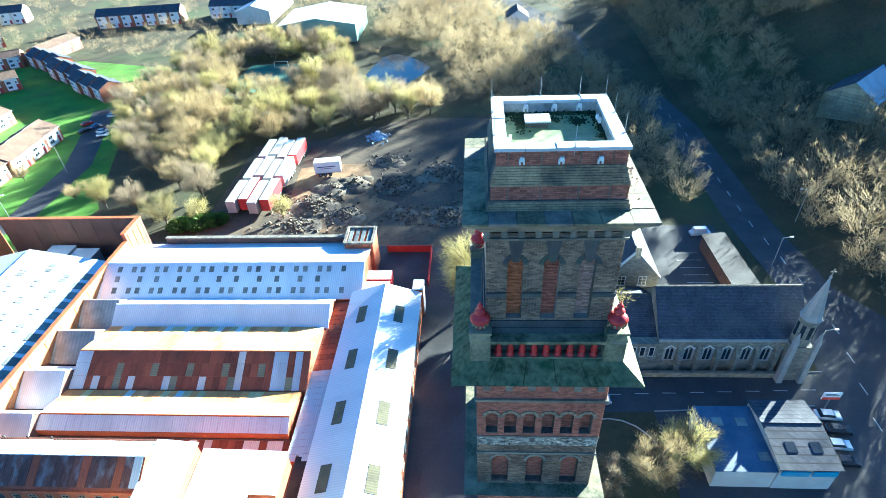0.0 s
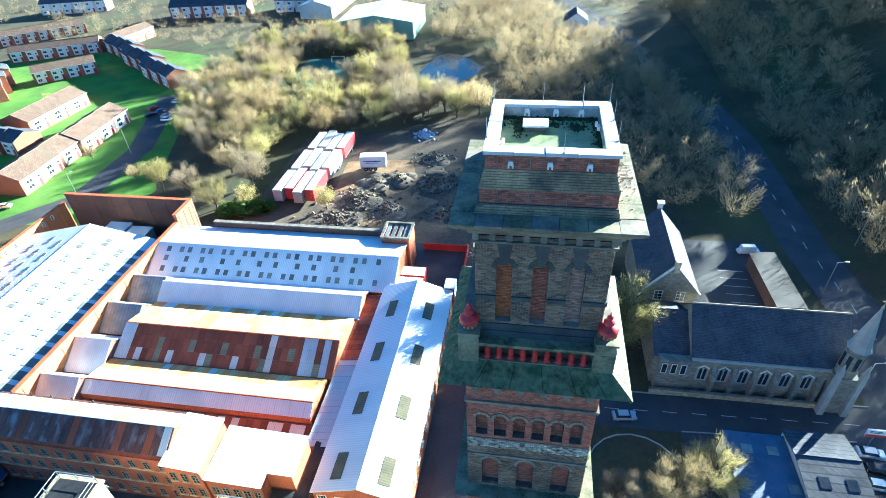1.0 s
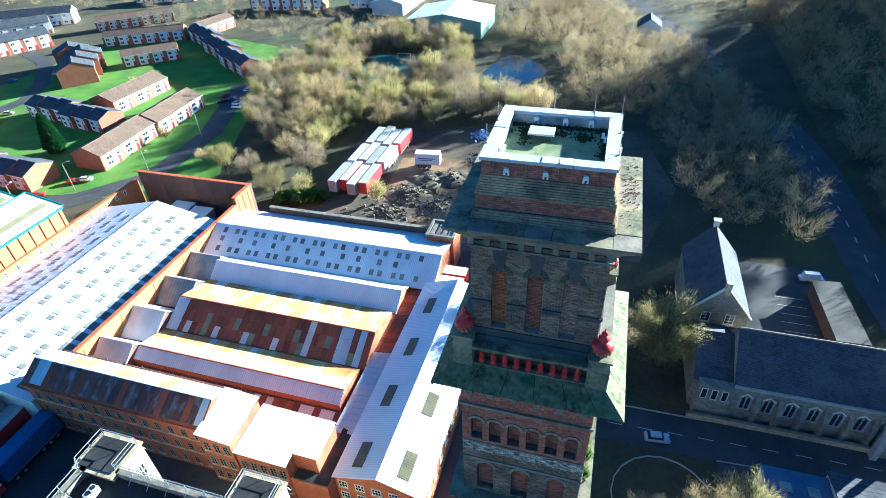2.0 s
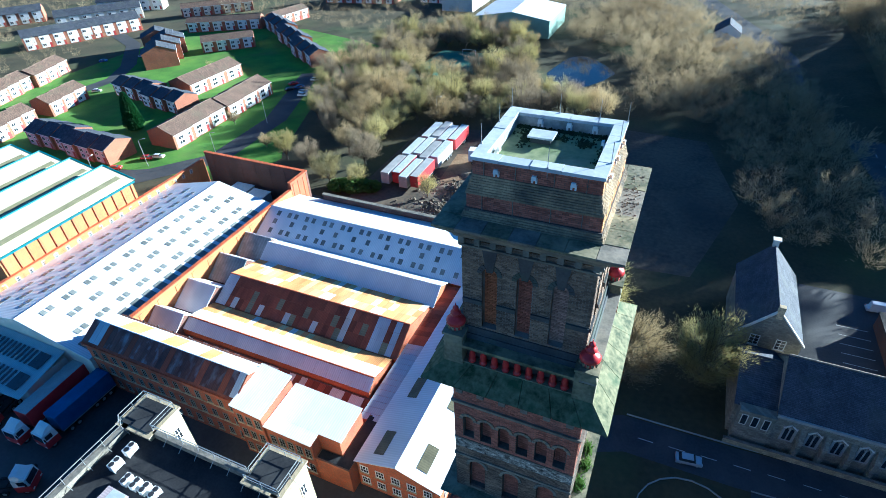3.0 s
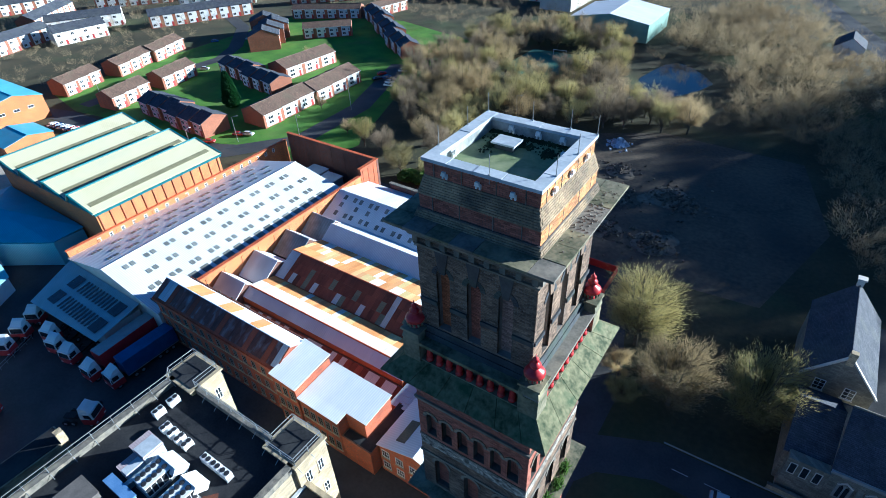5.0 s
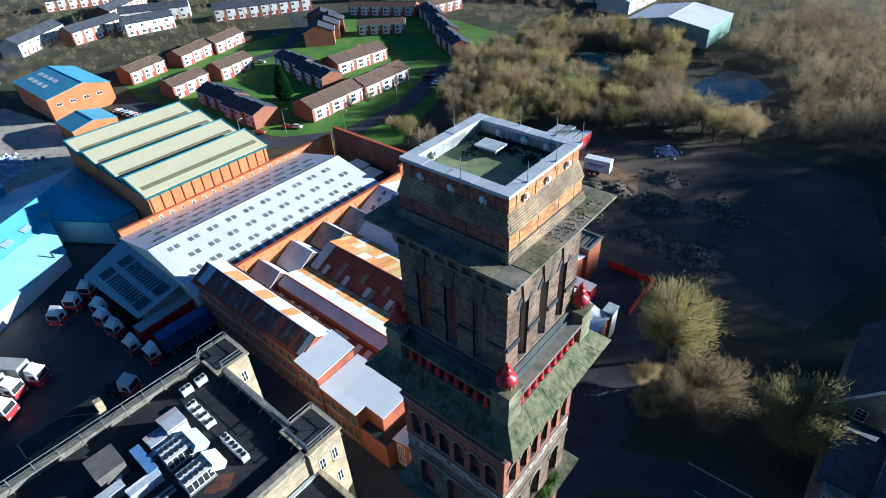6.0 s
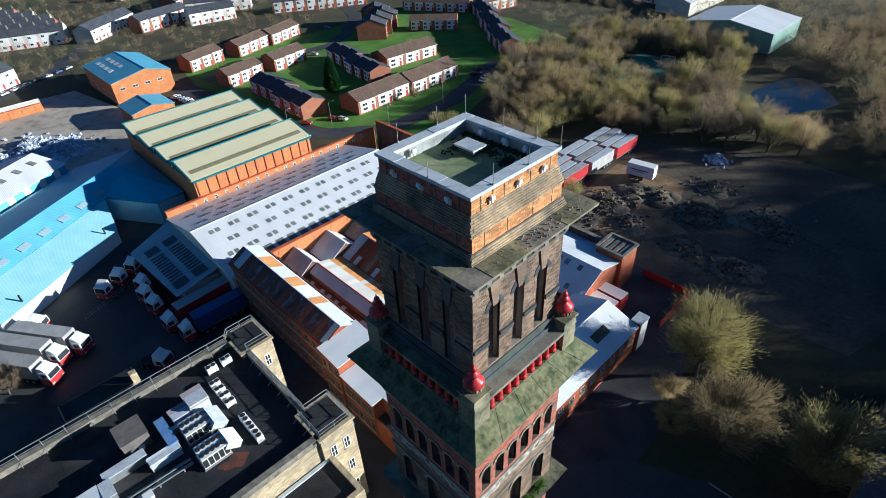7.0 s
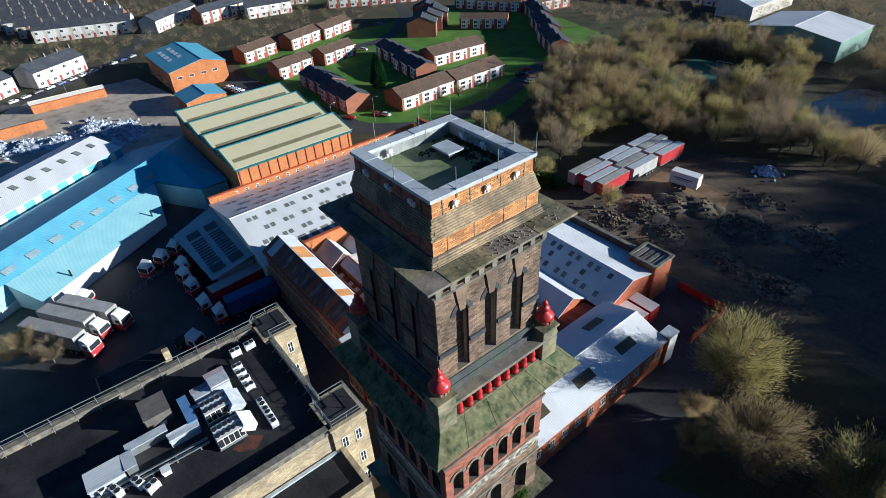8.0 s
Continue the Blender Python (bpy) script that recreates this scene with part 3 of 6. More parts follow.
    for y in (36.95, 67.0):
        part("trim", M().slab([(x1, y, 11.85), (x1 - 8.6, y, 13.65), (x1 - 8.6, y + 0.3, 13.65), (x1, y + 0.3, 11.85)], 0.35), TEAL, fac)
part("gutter", M().box(-97.9, 37.2, 11.2, -97.4, 66.8, 11.6), TEAL, fac)
rib = M().box(-97.9, -0.09, 3.0, -97.72, 0.09, 11.2).mesh("pier", RED_BRICK)
for i in range(13):
    part("pier", rib, None, fac, m=pose(0, 38.0 + 2.32 * i, 0))

# ---- blue works ----
BD = Vector((-0.54, 0.84, 0)).normalized()
BP = Vector((0.84, 0.54, 0)).normalized()


def bl(p, d, z):
    """A place in the blue works: p across its ridge, d along it."""
    v = Vector((-127, 29, 0)) + BP * p + BD * d
    return (v.x, v.y, z)


def turned(p0, p1, d0, d1, z0, z1):
    m = M()
    m.prism([bl(p0, d0, 0)[:2], bl(p1, d0, 0)[:2], bl(p1, d1, 0)[:2], bl(p0, d1, 0)[:2]], z0, z1)
    return m


blue = thing("blue_works", "large works shed with blue roof and pale cyan walls", "factory shed")
part("wall", turned(-14, 5.0, -75, -9.5, 0, 5.6), CYAN_WALL, blue)
part("roof_slope", M().slab([bl(0, -75.5, 8.6), bl(5.3, -75.5, 5.8), bl(5.3, -9.2, 5.8), bl(0, 0, 8.6)], 0.12), BLUE_SHEET, blue)
part("roof_slope", M().slab([bl(0, -75.5, 8.6), bl(-14.3, -75.5, 5.4), bl(-14.3, 3.0, 5.4), bl(0, 0, 8.6)], 0.12), BLUE_SHEET, blue)
part("roof_slope", M().slab([(-127, 29, 8.6), bl(5.3, -9.2, 5.8), (-106.0, 31.0, 5.8), (-106.0, 37.2, 6.0)], 0.12), BLUE_SHEET, blue)
part("wall", M().prism([bl(5.0, -9.5, 0)[:2], (-106.2, 31.0), (-106.2, 37.0), (-126, 37.0), bl(-2, -2, 0)[:2]], 0, 5.5), CYAN_WALL, blue)
part("roof_slope", M().slab([(-127, 29, 8.6), (-106.0, 37.2, 6.0), (-139, 37.2, 6.0), bl(-14.3, 3.0, 5.4)], 0.12), BLUE_SHEET, blue)
wsh = thing("pale_works_shed", "white-roofed works shed with blue and white cladding", "factory shed")
part("wall", turned(-33, -16, -75, 2.0, 0, 6.5), BLUE_SHEET, wsh)
part("roof_slope", M().slab([bl(-25, -75.5, 9.0), bl(-15.8, -75.5, 6.7), bl(-15.8, 2.4, 6.7), bl(-25, 2.4, 9.0)], 0.12), WHITE_SHEET, wsh)
part("roof_slope", M().slab([bl(-25, -75.5, 9.0), bl(-33.2, -75.5, 6.7), bl(-33.2, 2.4, 6.7), bl(-25, 2.4, 9.0)], 0.12), WHITE_SHEET, wsh)
for i in range(11):
    part("cladding_panel", turned(-16.02, -15.94, -46 + 4.4 * i, -44.2 + 4.4 * i, 1.0, 6.4), WHITE_PAINT, wsh, "white cladding panel")
    part("rooflight", M().slab([bl(-22.5, -46 + 4.4 * i, 8.55), bl(-20.6, -46 + 4.4 * i, 8.08), bl(-20.6, -44.8 + 4.4 * i, 8.08), bl(-22.5, -44.8 + 4.4 * i, 8.55)], 0.05), ROOFLIGHT, wsh)
for i in range(9):
    part("rooflight", M().slab([bl(3.2, -52 + 5.2 * i, 7.1), bl(4.4, -52 + 5.2 * i, 6.46), bl(4.4, -49.6 + 5.2 * i, 6.46), bl(3.2, -49.6 + 5.2 * i, 7.1)], 0.05), FADED_BLUE, blue)
part("plinth_wall", turned(5.0, 5.3, -75, -9.5, 0, 1.6), WHITE_PAINT, blue)
LEAN = [(5.32, -48.0, 5.6), (13.2, -48.0, 3.15), (13.2, -17.4, 3.15), (5.32, -10.4, 5.6)]
part("lean_to_wall", M().add([bl(p, d, 0) for p, d, z in LEAN] + [bl(p, d, z) for p, d, z in LEAN],
                             [(3, 2, 1, 0), (4, 5, 6, 7), (0, 1, 5, 4), (1, 2, 6, 5), (2, 3, 7, 6), (3, 0, 4, 7)]), WHITE_PAINT, blue, "white painted yard wall")
part("lean_to_roof", M().slab([bl(5.34, -48.2, 5.72), bl(13.4, -48.2, 3.27), bl(13.4, -17.2, 3.27), bl(5.34, -10.0, 5.72)], 0.1), CYAN_WALL, blue, "pale cyan sheeted lower roof")
for d in (-41.0, -19.5):
    part("flue", M().rod(bl(12.4, d, 3.3), bl(12.4, d, 5.0), 0.16, 8), FELT, blue, "dark metal flue")


# ---- stone offices with the plant on the roof ----
off = thing("stone_offices", "flat-roofed pale sandstone office block with parapet", "office block")
part("wall", M().box(-44.0, -40, 0, -22.6, 20.6, 14.9), STONE, off)
part("roof", M().box(-43.5, -39.6, 14.9, -23.1, 20.1, 15.0), FELT, off, "black patched felt roof")
for x0, y0, x1, y1 in ((-44.1, -40, -43.4, 20.0), (-23.2, -40, -22.5, 19.5), (-40.0, 20.1, -26.8, 20.7)):
    part("parapet", M().box(x0, y0, 14.9, x1, y1, 15.7).box(x0 - 0.05, y0, 15.7, x1 + 0.05, y1, 15.85), SOOT_STONE, off)
for x0, y0, x1, y1 in ((-44.8, 19.6, -40.0, 23.8), (-26.8, 19.4, -22.2, 23.7)):
    t = part("corner_turret", M().box(x0, y0, 0, x1, y1, 15.6).box(x0 - 0.2, y0 - 0.2, 15.6, x1 + 0.2, y1 + 0.2, 15.85), STONE, off)
    part("turret_roof", M().box(x0 + 0.3, y0 + 0.3, 15.85, x1 - 0.3, y1 - 0.3, 15.92), FELT, t)
    for z in (3.0, 7.2, 11.6):
        for f in (0.3, 0.7):
            window(off, x1, y0 + f * (y1 - y0), z, 0.8, 1.9, "e", bars=1, rows=1, sill=STONE)
for i in range(9):
    for z in (3.0, 7.2, 11.4):
        window(off, -39.0 + 1.42 * i, 20.6, z, 0.8, 1.8, "n", bars=1, rows=1, sill=STONE)
low = thing("stone_wing", "lower sandstone wing with mossy felt roof", "office block")
part("wall", M().box(-22.4, -40, 0, -16.4, 20.4, 11.6), STONE, low)
part("roof", M().box(-22.0, -39.6, 11.6, -17.0, 19.8, 11.7), FELT, low)
part("parapet", M().box(-17.0, -40, 11.6, -16.4, 20.4, 12.1).box(-22.4, 19.8, 11.6, -17.0, 20.4, 12.1), STONE, low)
part("gutter", M().box(-22.4, -40, 11.7, -22.0, 19.8, 11.95), LEAD, low)
for i in range(12):
    for z in (2.5, 6.6):
        window(low, -16.4, -6 + 2.2 * i, z, 0.95, 1.9, "e", bars=1, rows=1, sill=STONE)


def railing(pts, label, group):
    """A tubular guard rail through the points, with raked stays."""
    ob = thing("guard_rail", label, "railing", group)
    for a, b in zip(pts, pts[1:]):
        a, b = Vector(a), Vector(b)
        part("top_rail", M().rod(a + Vector((0, 0, 1.1)), b + Vector((0, 0, 1.1)), 0.05, 6), GALV, ob)
        part("mid_rail", M().rod(a + Vector((0, 0, 0.55)), b + Vector((0, 0, 0.55)), 0.035, 6), GALV, ob)
        n = max(1, round((b - a).length / 2.4))
        for i in range(n + 1):
            p = a.lerp(b, i / n)
            part("post", M().rod(p, p + Vector((0, 0, 1.1)), 0.045, 6).rod(p + Vector((0, 0, 0.05)), p + Vector((0.9 if abs(b.y - a.y) > abs(b.x - a.x) else 0, 0 if abs(b.y - a.y) > abs(b.x - a.x) else -0.9, -0.6)), 0.04, 5), GALV, ob)
    return ob


railing([(-43.7, -38, 15.85), (-43.7, 19.3, 15.85), (-44.6, 20.0, 15.85), (-44.6, 23.6, 15.85), (-40.2, 23.6, 15.85), (-40.2, 20.4, 15.85), (-26.9, 20.4, 15.85)], "grey galvanised guard rail round the office roof", "roof guard rails")
railing([(-26.6, 20.4, 15.85), (-26.6, 23.5, 15.85), (-22.4, 23.5, 15.85), (-22.4, 19.6, 15.85), (-26.6, 19.6, 15.85)], "grey galvanised guard rail round the turret", "roof guard rails")

FAN = mat("dark fan grille", (0.015, 0.016, 0.018), (0.04, 0.04, 0.045), 3.0, 15.0, 0.5, bump=0.1)
PINKGREY = mat("weathered pinkish cladding", (0.30, 0.25, 0.27), (0.40, 0.34, 0.35), 1.0, 8.0, 0.6, corr=("Y", 0.25))
BROWN_BOX = mat("grey-brown felt hut roof", (0.11, 0.10, 0.09), (0.17, 0.155, 0.14), 1.0, 8.0, 0.8)
BLUE_DUCT = mat("blue-grey painted duct", (0.10, 0.20, 0.42), (0.16, 0.28, 0.52), 1.0, 8.0, 0.5)
RUST_PATCH = mat("rust stained felt", (0.04, 0.03, 0.028), (0.17, 0.05, 0.022), 1.1, 5.0, 0.8)


def condenser(x, y, rz, fans=2, w=1.3, d=0.85, h=0.85, z=15.0):
    ob = thing("air_conditioner", "white twin-fan air-conditioning unit on the felt roof", "air conditioner", "roof air conditioners", pose(x, y, z, 0, 0, rz))
    part("casing", M().box(-w / 2, -d / 2, 0.12, w / 2, d / 2, h), WHITE_PAINT, ob)
    part("feet", M().box(-w / 2, -d / 2 - 0.05, 0, -w / 2 + 0.12, d / 2 + 0.05, 0.12).box(w / 2 - 0.12, -d / 2 - 0.05, 0, w / 2, d / 2 + 0.05, 0.12), GALV, ob)
    for i in range(fans):
        cx = -w / 2 + w * (i + 0.5) / fans
        f = part("fan", M().lathe(cx, 0, [(0.30, h), (0.30, h + 0.03), (0.1, h + 0.04)], 12), FAN, ob)
        part("fan_ring", M().lathe(cx, 0, [(0.34, h - 0.005), (0.34, h + 0.02)], 12), WHITE_PAINT, f)


for x, y in ((-38.4, 15.1), (-37.1, 15.1), (-35.8, 15.1), (-34.5, 15.1)):
    condenser(x, y, 90, 2, 1.15, 0.75, 0.8)
for x, y, r in ((-40.9, 15.9, 90), (-40.9, 17.8, 90), (-30.9, 15.1, 0), (-29.4, 15.1, 0), (-27.9, 15.1, 0), (-30.4, -0.8, 20), (-29.9, 1.2, 20), (-28.6, 2.2, 110), (-31.6, -2.0, 20)):
    condenser(x, y, r, 2, 1.3, 0.8, 1.0)


def chiller(x0, y0, x1, y1, z1):
    ob = thing("chiller", "large white rooftop chiller with rows of black fans", "chiller", "roof chillers")
    part("casing", M().box(x0, y0, 15.25, x1, y1, z1), WHITE_PAINT, ob)
    part("frame", M().box(x0 - 0.1, y0 - 0.1, 15.0, x1 + 0.1, y1 + 0.1, 15.25), GALV, ob)
    for i in range(5):
        y = y0 + (y1 - y0) * (i + 0.5) / 5
        part("coil_panel", M().box(x1, y - 0.24, 15.4, x1 + 0.04, y + 0.24, z1 - 0.15), FAN, ob)
        for j in (0.27, 0.73):
            part("fan", M().lathe(x0 + j * (x1 - x0), y, [(0.27, z1), (0.27, z1 + 0.12), (0.2, z1 + 0.13)], 10), FAN, ob)
    return ob


chiller(-34.8, 9.3, -32.5, 12.2, 16.7)
chiller(-30.6, 9.2, -28.4, 12.1, 16.7)
hood = thing("vent_hood", "white sheet-metal cowl beside the chillers", "vent hood", "roof chillers")
part("cowl", M().slab([(-34.8, 12.3, 16.9), (-31.8, 12.3, 16.9), (-31.8, 13.7, 15.9), (-34.8, 13.7, 15.9)], 0.9), LEAD, hood)
hood = thing("vent_hood", "white sheet-metal cowl beside the chillers", "vent hood", "roof chillers")
part("cowl", M().slab([(-30.7, 12.2, 16.9), (-28.3, 12.2, 16.9), (-28.3, 13.6, 15.9), (-30.7, 13.6, 15.9)], 0.9), WHITE_PAINT, hood)


def plant_box(name, label, x0, y0, x1, y1, z1, wall, top, slope_by=0.0):
    ob = thing(name, label, "plant housing")
    part("casing", M().box(x0, y0, 15.0, x1, y1, z1 - 0.08), wall, ob)
    part("lid", M().slab([(x0 - 0.08, y0 - 0.08, z1), (x1 + 0.08, y0 - 0.08, z1 - slope_by), (x1 + 0.08, y1 + 0.08, z1 - slope_by), (x0 - 0.08, y1 + 0.08, z1)], 0.1), top, ob)
    return ob


plant_box("plant_hut", "grey-brown flat-topped plant hut", -39.2, 3.8, -36.0, 6.6, 17.0, BROWN_BOX, BROWN_BOX)
plant_box("plant_cabin", "pinkish ribbed plant cabin", -38.0, 11.2, -35.6, 13.4, 17.2, LEAD, PINKGREY, 0.3)
plant_box("plant_cabin", "pinkish ribbed plant cabin", -37.4, 9.2, -35.7, 11.1, 16.6, LEAD, PINKGREY, 0.2)
plant_box("air_duct", "blue-grey rectangular air duct", -37.2, 7.6, -33.0, 8.5, 16.5, BLUE_DUCT, BLUE_DUCT)
plant_box("air_duct", "pale grey air duct", -33.2, 5.2, -32.2, 8.4, 16.3, LEAD, LEAD, 0.3)
plant_box("air_duct", "weathered grey air duct", -35.0, 1.2, -34.0, 5.4, 16.2, GALV, LEAD)
plant_box("air_duct", "weathered grey air duct", -33.8, 0.6, -31.6, 1.6, 16.4, GALV, LEAD)
plant_box("air_duct", "weathered grey air duct", -35.6, 8.6, -35.2, 13.0, 15.9, GALV, LEAD)
plant_box("air_handler", "ribbed pale air handling unit", -33.9, -3.0, -31.4, 0.4, 16.4, LEAD, GREY_SHEET_X, 0.1)
plant_box("roof_cowl", "small white square roof cowl", -30.0, 3.4, -29.2, 4.2, 15.7, WHITE_PAINT, WHITE_PAINT)
plant_box("roof_cowl", "small white square roof cowl", -36.3, 5.2, -35.9, 5.7, 15.6, WHITE_PAINT, WHITE_PAINT)
for i, (x, z) in enumerate(((-31.4, 15.35), (-31.1, 15.5), (-30.8, 15.35), (-30.5, 15.45))):
    pipe = thing("pipe_run", "lagged grey pipes on low roof supports", "pipes", "roof pipe runs")
    part("pipe", M().rod((x, -6, z), (x + 0.6, 8.6, z), 0.09, 7), GALV, pipe)
    for k in range(6):
        part("support", M().box(x - 0.1 + 0.1 * k, -5 + 2.5 * k, 15.0, x + 0.1 + 0.1 * k, -4.85 + 2.5 * k, z), GALV, pipe)
rust = [(-27.3 + (0.85 + 0.22 * math.sin(3 * a + 0.6) + 0.12 * math.sin(7 * a)) * math.cos(a), 11.8 + (1.5 + 0.3 * math.sin(2 * a) + 0.15 * math.sin(5 * a)) * math.sin(a), 15.006) for a in (2 * math.pi * k / 40 for k in range(40))]
piece("rust_stain", M().slab(rust, 0.006), RUST_PATCH, "rusty stained patch of roof felt", "roof felt", "structure")

# ---- loading canopy, lorries and yard ----
can = thing("loading_canopy", "grey-green loading shed with lean-to roof and dark rooflights", "loading shed")
part("wall", M().prism([(-92.5, 22.0), (-74.4, 23.0), (-74.4, 29.6), (-96.5, 29.6)], 0, 4.3), CREAM_RENDER, can)
CANOPY = mat("grey-green canopy sheet", (0.36, 0.43, 0.46), (0.48, 0.55, 0.57), 0.4, 4.0, 0.6, corr=("X", 0.35))
part("roof_slope", M().slab([(-93.2, 20.2, 4.4), (-73.2, 21.2, 4.4), (-73.6, 29.7, 5.9), (-96.8, 29.7, 5.9)], 0.12), CANOPY, can)
panes(can, "x", [(x, s) for x in (-89.5, -76.0) for s in (0.3, 0.72)], 29.7, 5.9, 20.8, 4.4, 2.4, 2.6, GLASS_DARK)
panes(can, "x", [(-87.0 + 1.0 * i, s) for i in range(10) for s in (0.3, 0.72)], 29.7, 5.9, 20.8, 4.4, 0.45, 2.6, GLASS_DARK)
GREY_TRAILER = mat("grey trailer sheet", (0.30, 0.30, 0.29), (0.42, 0.41, 0.39), 0.6, 6.0, 0.6, bump=0.05, vary=0.15)
RED_TRAILER = mat("red trailer side", (0.33, 0.02, 0.03), (0.45, 0.04, 0.04), 0.6, 6.0, 0.45, bump=0.03)
BLUE_TRAILER = mat("dark blue trailer sheet", (0.03, 0.06, 0.18), (0.05, 0.10, 0.26), 0.6, 6.0, 0.5, bump=0.03)
TYRE = mat("black tyre", (0.012, 0.012, 0.013), (0.025, 0.025, 0.026), 3.0, 15.0, 0.85, bump=0.05)
WHEEL = M().rod((0, -0.16, 0), (0, 0.16, 0), 0.5, 12).mesh("wheel", TYRE)
RIM = M().rod((0, -0.17, 0), (0, 0.17, 0), 0.27, 8).mesh("rim", GALV)


def wheels(ob, spots, r=1.0):
    for x, y in spots:
        w = part("wheel", WHEEL, None, ob, m=pose(x, y, 0.5 * r) @ Matrix.Diagonal((r, r, r, 1)))
        part("rim", RIM, None, w)


def trailer(x, y, rz, length, roof, side, label, group, tail=None, z=0.05):
    """A box trailer whose front end is at (x, y) and looks along rz."""
    ob = thing("trailer", label, "trailer", group, pose(x, y, z, 0, 0, rz))
    part("box_body", M().box(-length, -1.25, 1.05, 0, 1.25, 3.92), side, ob)
    part("box_roof", M().box(-length + 0.03, -1.22, 3.92, -0.03, 1.22, 3.99), roof, ob)
    part("rear_door", M().box(-length - 0.06, -1.2, 1.1, -length, 1.2, 3.9), tail or side, ob)
    part("chassis", M().box(-length + 0.3, -0.5, 0.75, -0.4, 0.5, 1.05), TYRE, ob)
    part("side_rail", M().box(-length, -1.28, 1.0, 0, -1.25, 1.15).box(-length, 1.25, 1.0, 0, 1.28, 1.15), GALV, ob)
    wheels(ob, [(-length + d, s) for d in (1.2, 2.4, 3.6) for s in (-1.05, 1.05)])
    return ob


def tractor(x, y, rz, group="lorries in the yard"):
    ob = thing("lorry_cab", "white lorry tractor unit with red lower cab", "lorry", group, pose(x, y, 0.05, 0, 0, rz))
    part("cab", M().frustum(-1.0, 0, 1.7, 1.0, 1.22, 3.0, 0.88, 1.18), WHITE_PAINT, ob)
    part("lower_cab", M().box(-2.0, -1.24, 0.55, 0.05, 1.24, 1.7), RED_TRAILER, ob)
    part("roof_fairing", M().add([(-1.85, -1.1, 3.0), (-1.85, 1.1, 3.0), (-0.3, 1.0, 3.0), (-0.3, -1.0, 3.0), (-1.85, -1.0, 3.75), (-1.85, 1.0, 3.75), (-1.2, 0.9, 3.6), (-1.2, -0.9, 3.6)],
                                 [(0, 1, 2, 3), (4, 7, 6, 5), (0, 4, 5, 1), (3, 2, 6, 7), (0, 3, 7, 4), (1, 5, 6, 2)]), WHITE_PAINT, ob)
    part("windscreen", M().slab([(0.03, -1.05, 1.8), (0.03, 1.05, 1.8), (-0.09, 1.0, 2.75), (-0.09, -1.0, 2.75)], 0.05), GLASS_DARK, ob)
    for s in (-1, 1):
        part("side_window", M().box(-1.3, s * 1.19 - 0.03, 1.95, -0.35, s * 1.19 + 0.03, 2.7), GLASS_DARK, ob)
        part("headlight", M().box(0.05, s * 0.95 - 0.2, 0.75, 0.09, s * 0.95 + 0.2, 0.95), WHITE_PAINT, ob)
        part("mirror", M().box(-0.2, s * 1.45 - 0.08, 2.0, -0.05, s * 1.45 + 0.08, 2.6), TYRE, ob)
    part("chassis", M().box(-5.6, -0.45, 0.7, -2.0, 0.45, 1.0).box(-5.0, -0.6, 1.0, -3.6, 0.6, 1.15), TYRE, ob)
    wheels(ob, [(d, s) for d in (-0.9, -3.7, -4.9) for s in (-1.05, 1.05)])


def artic(x, y, rz, length, roof, side, label):
    tractor(x, y, rz)
    d = Vector((math.cos(radians(rz)), math.sin(radians(rz))))
    trailer(x - d.x * 2.6, y - d.y * 2.6, rz, length, roof, side, label, "lorries in the yard", z=0.25)


artic(-76.1, 6.2, 34, 11.2, GREY_TRAILER, GREY_TRAILER, "grey box trailer behind a white lorry cab")
artic(-76.0, 2.7, 34, 10.6, GREY_TRAILER, GREY_TRAILER, "grey curtain trailer behind a white lorry cab")
artic(-72.8, 0.5, 34, 12.2, GREY_TRAILER, GREY_TRAILER, "pale grey box trailer behind a white lorry cab")
artic(-71.0, 17.2, 274, 10.4, GREY_TRAILER, RED_TRAILER, "red-sided trailer with grey roof")
artic(-66.6, 18.4, 270, 9.0, BLUE_TRAILER, BLUE_TRAILER, "dark blue sheeted trailer")
for x, y, r in ((-88.6, 12.2, 305), (-90.4, 15.6, 305), (-92.1, 18.8, 305), (-85.2, 17.9, 285), (-81.7, 17.1, 285), (-77.4, 17.2, 285), (-62.0, 14.4, 30), (-87.0, 2.6, 50)):
    tractor(x, y, r)
fence = thing("rail_fence", "low galvanised rail fence beside the parked cabs", "fence")
for i in range(8):
    part("post", M().box(-85.04 - 0.62 * i, 7.96 + 1.27 * i, 0.0, -84.96 - 0.62 * i, 8.04 + 1.27 * i, 1.1), GALV, fence)
for z in (0.55, 1.05):
    part("rail", M().rod((-85.0, 8.0, z), (-89.34, 16.89, z), 0.05, 6), GALV, fence)
gate = thing("gatehouse", "small ruined yard building with dark roof", "hut")
part("wall", M().box(-63.5, -1.0, 0, -59.6, 9.5, 3.4), STONE, gate)
part("roof", M().box(-63.3, -0.8, 3.4, -59.8, 9.3, 3.5), FELT, gate)
part("pier", M().box(-60.6, 8.6, 3.4, -59.6, 9.6, 5.2), STONE, gate)

# ---- cars ----
PAINTS = [mat("car paint " + n, c, tuple(min(1, 1.15 * v) for v in c), 1.0, 9.0, 0.25, 0.2, bump=0.0, spec=0.6) for n, c in
          (("white", (0.70, 0.71, 0.72)), ("silver", (0.40, 0.42, 0.44)), ("black", (0.02, 0.02, 0.024)), ("red", (0.38, 0.03, 0.03)), ("blue", (0.04, 0.08, 0.22)))]
CAR_WORDS = ("white", "silver", "black", "red", "dark blue")


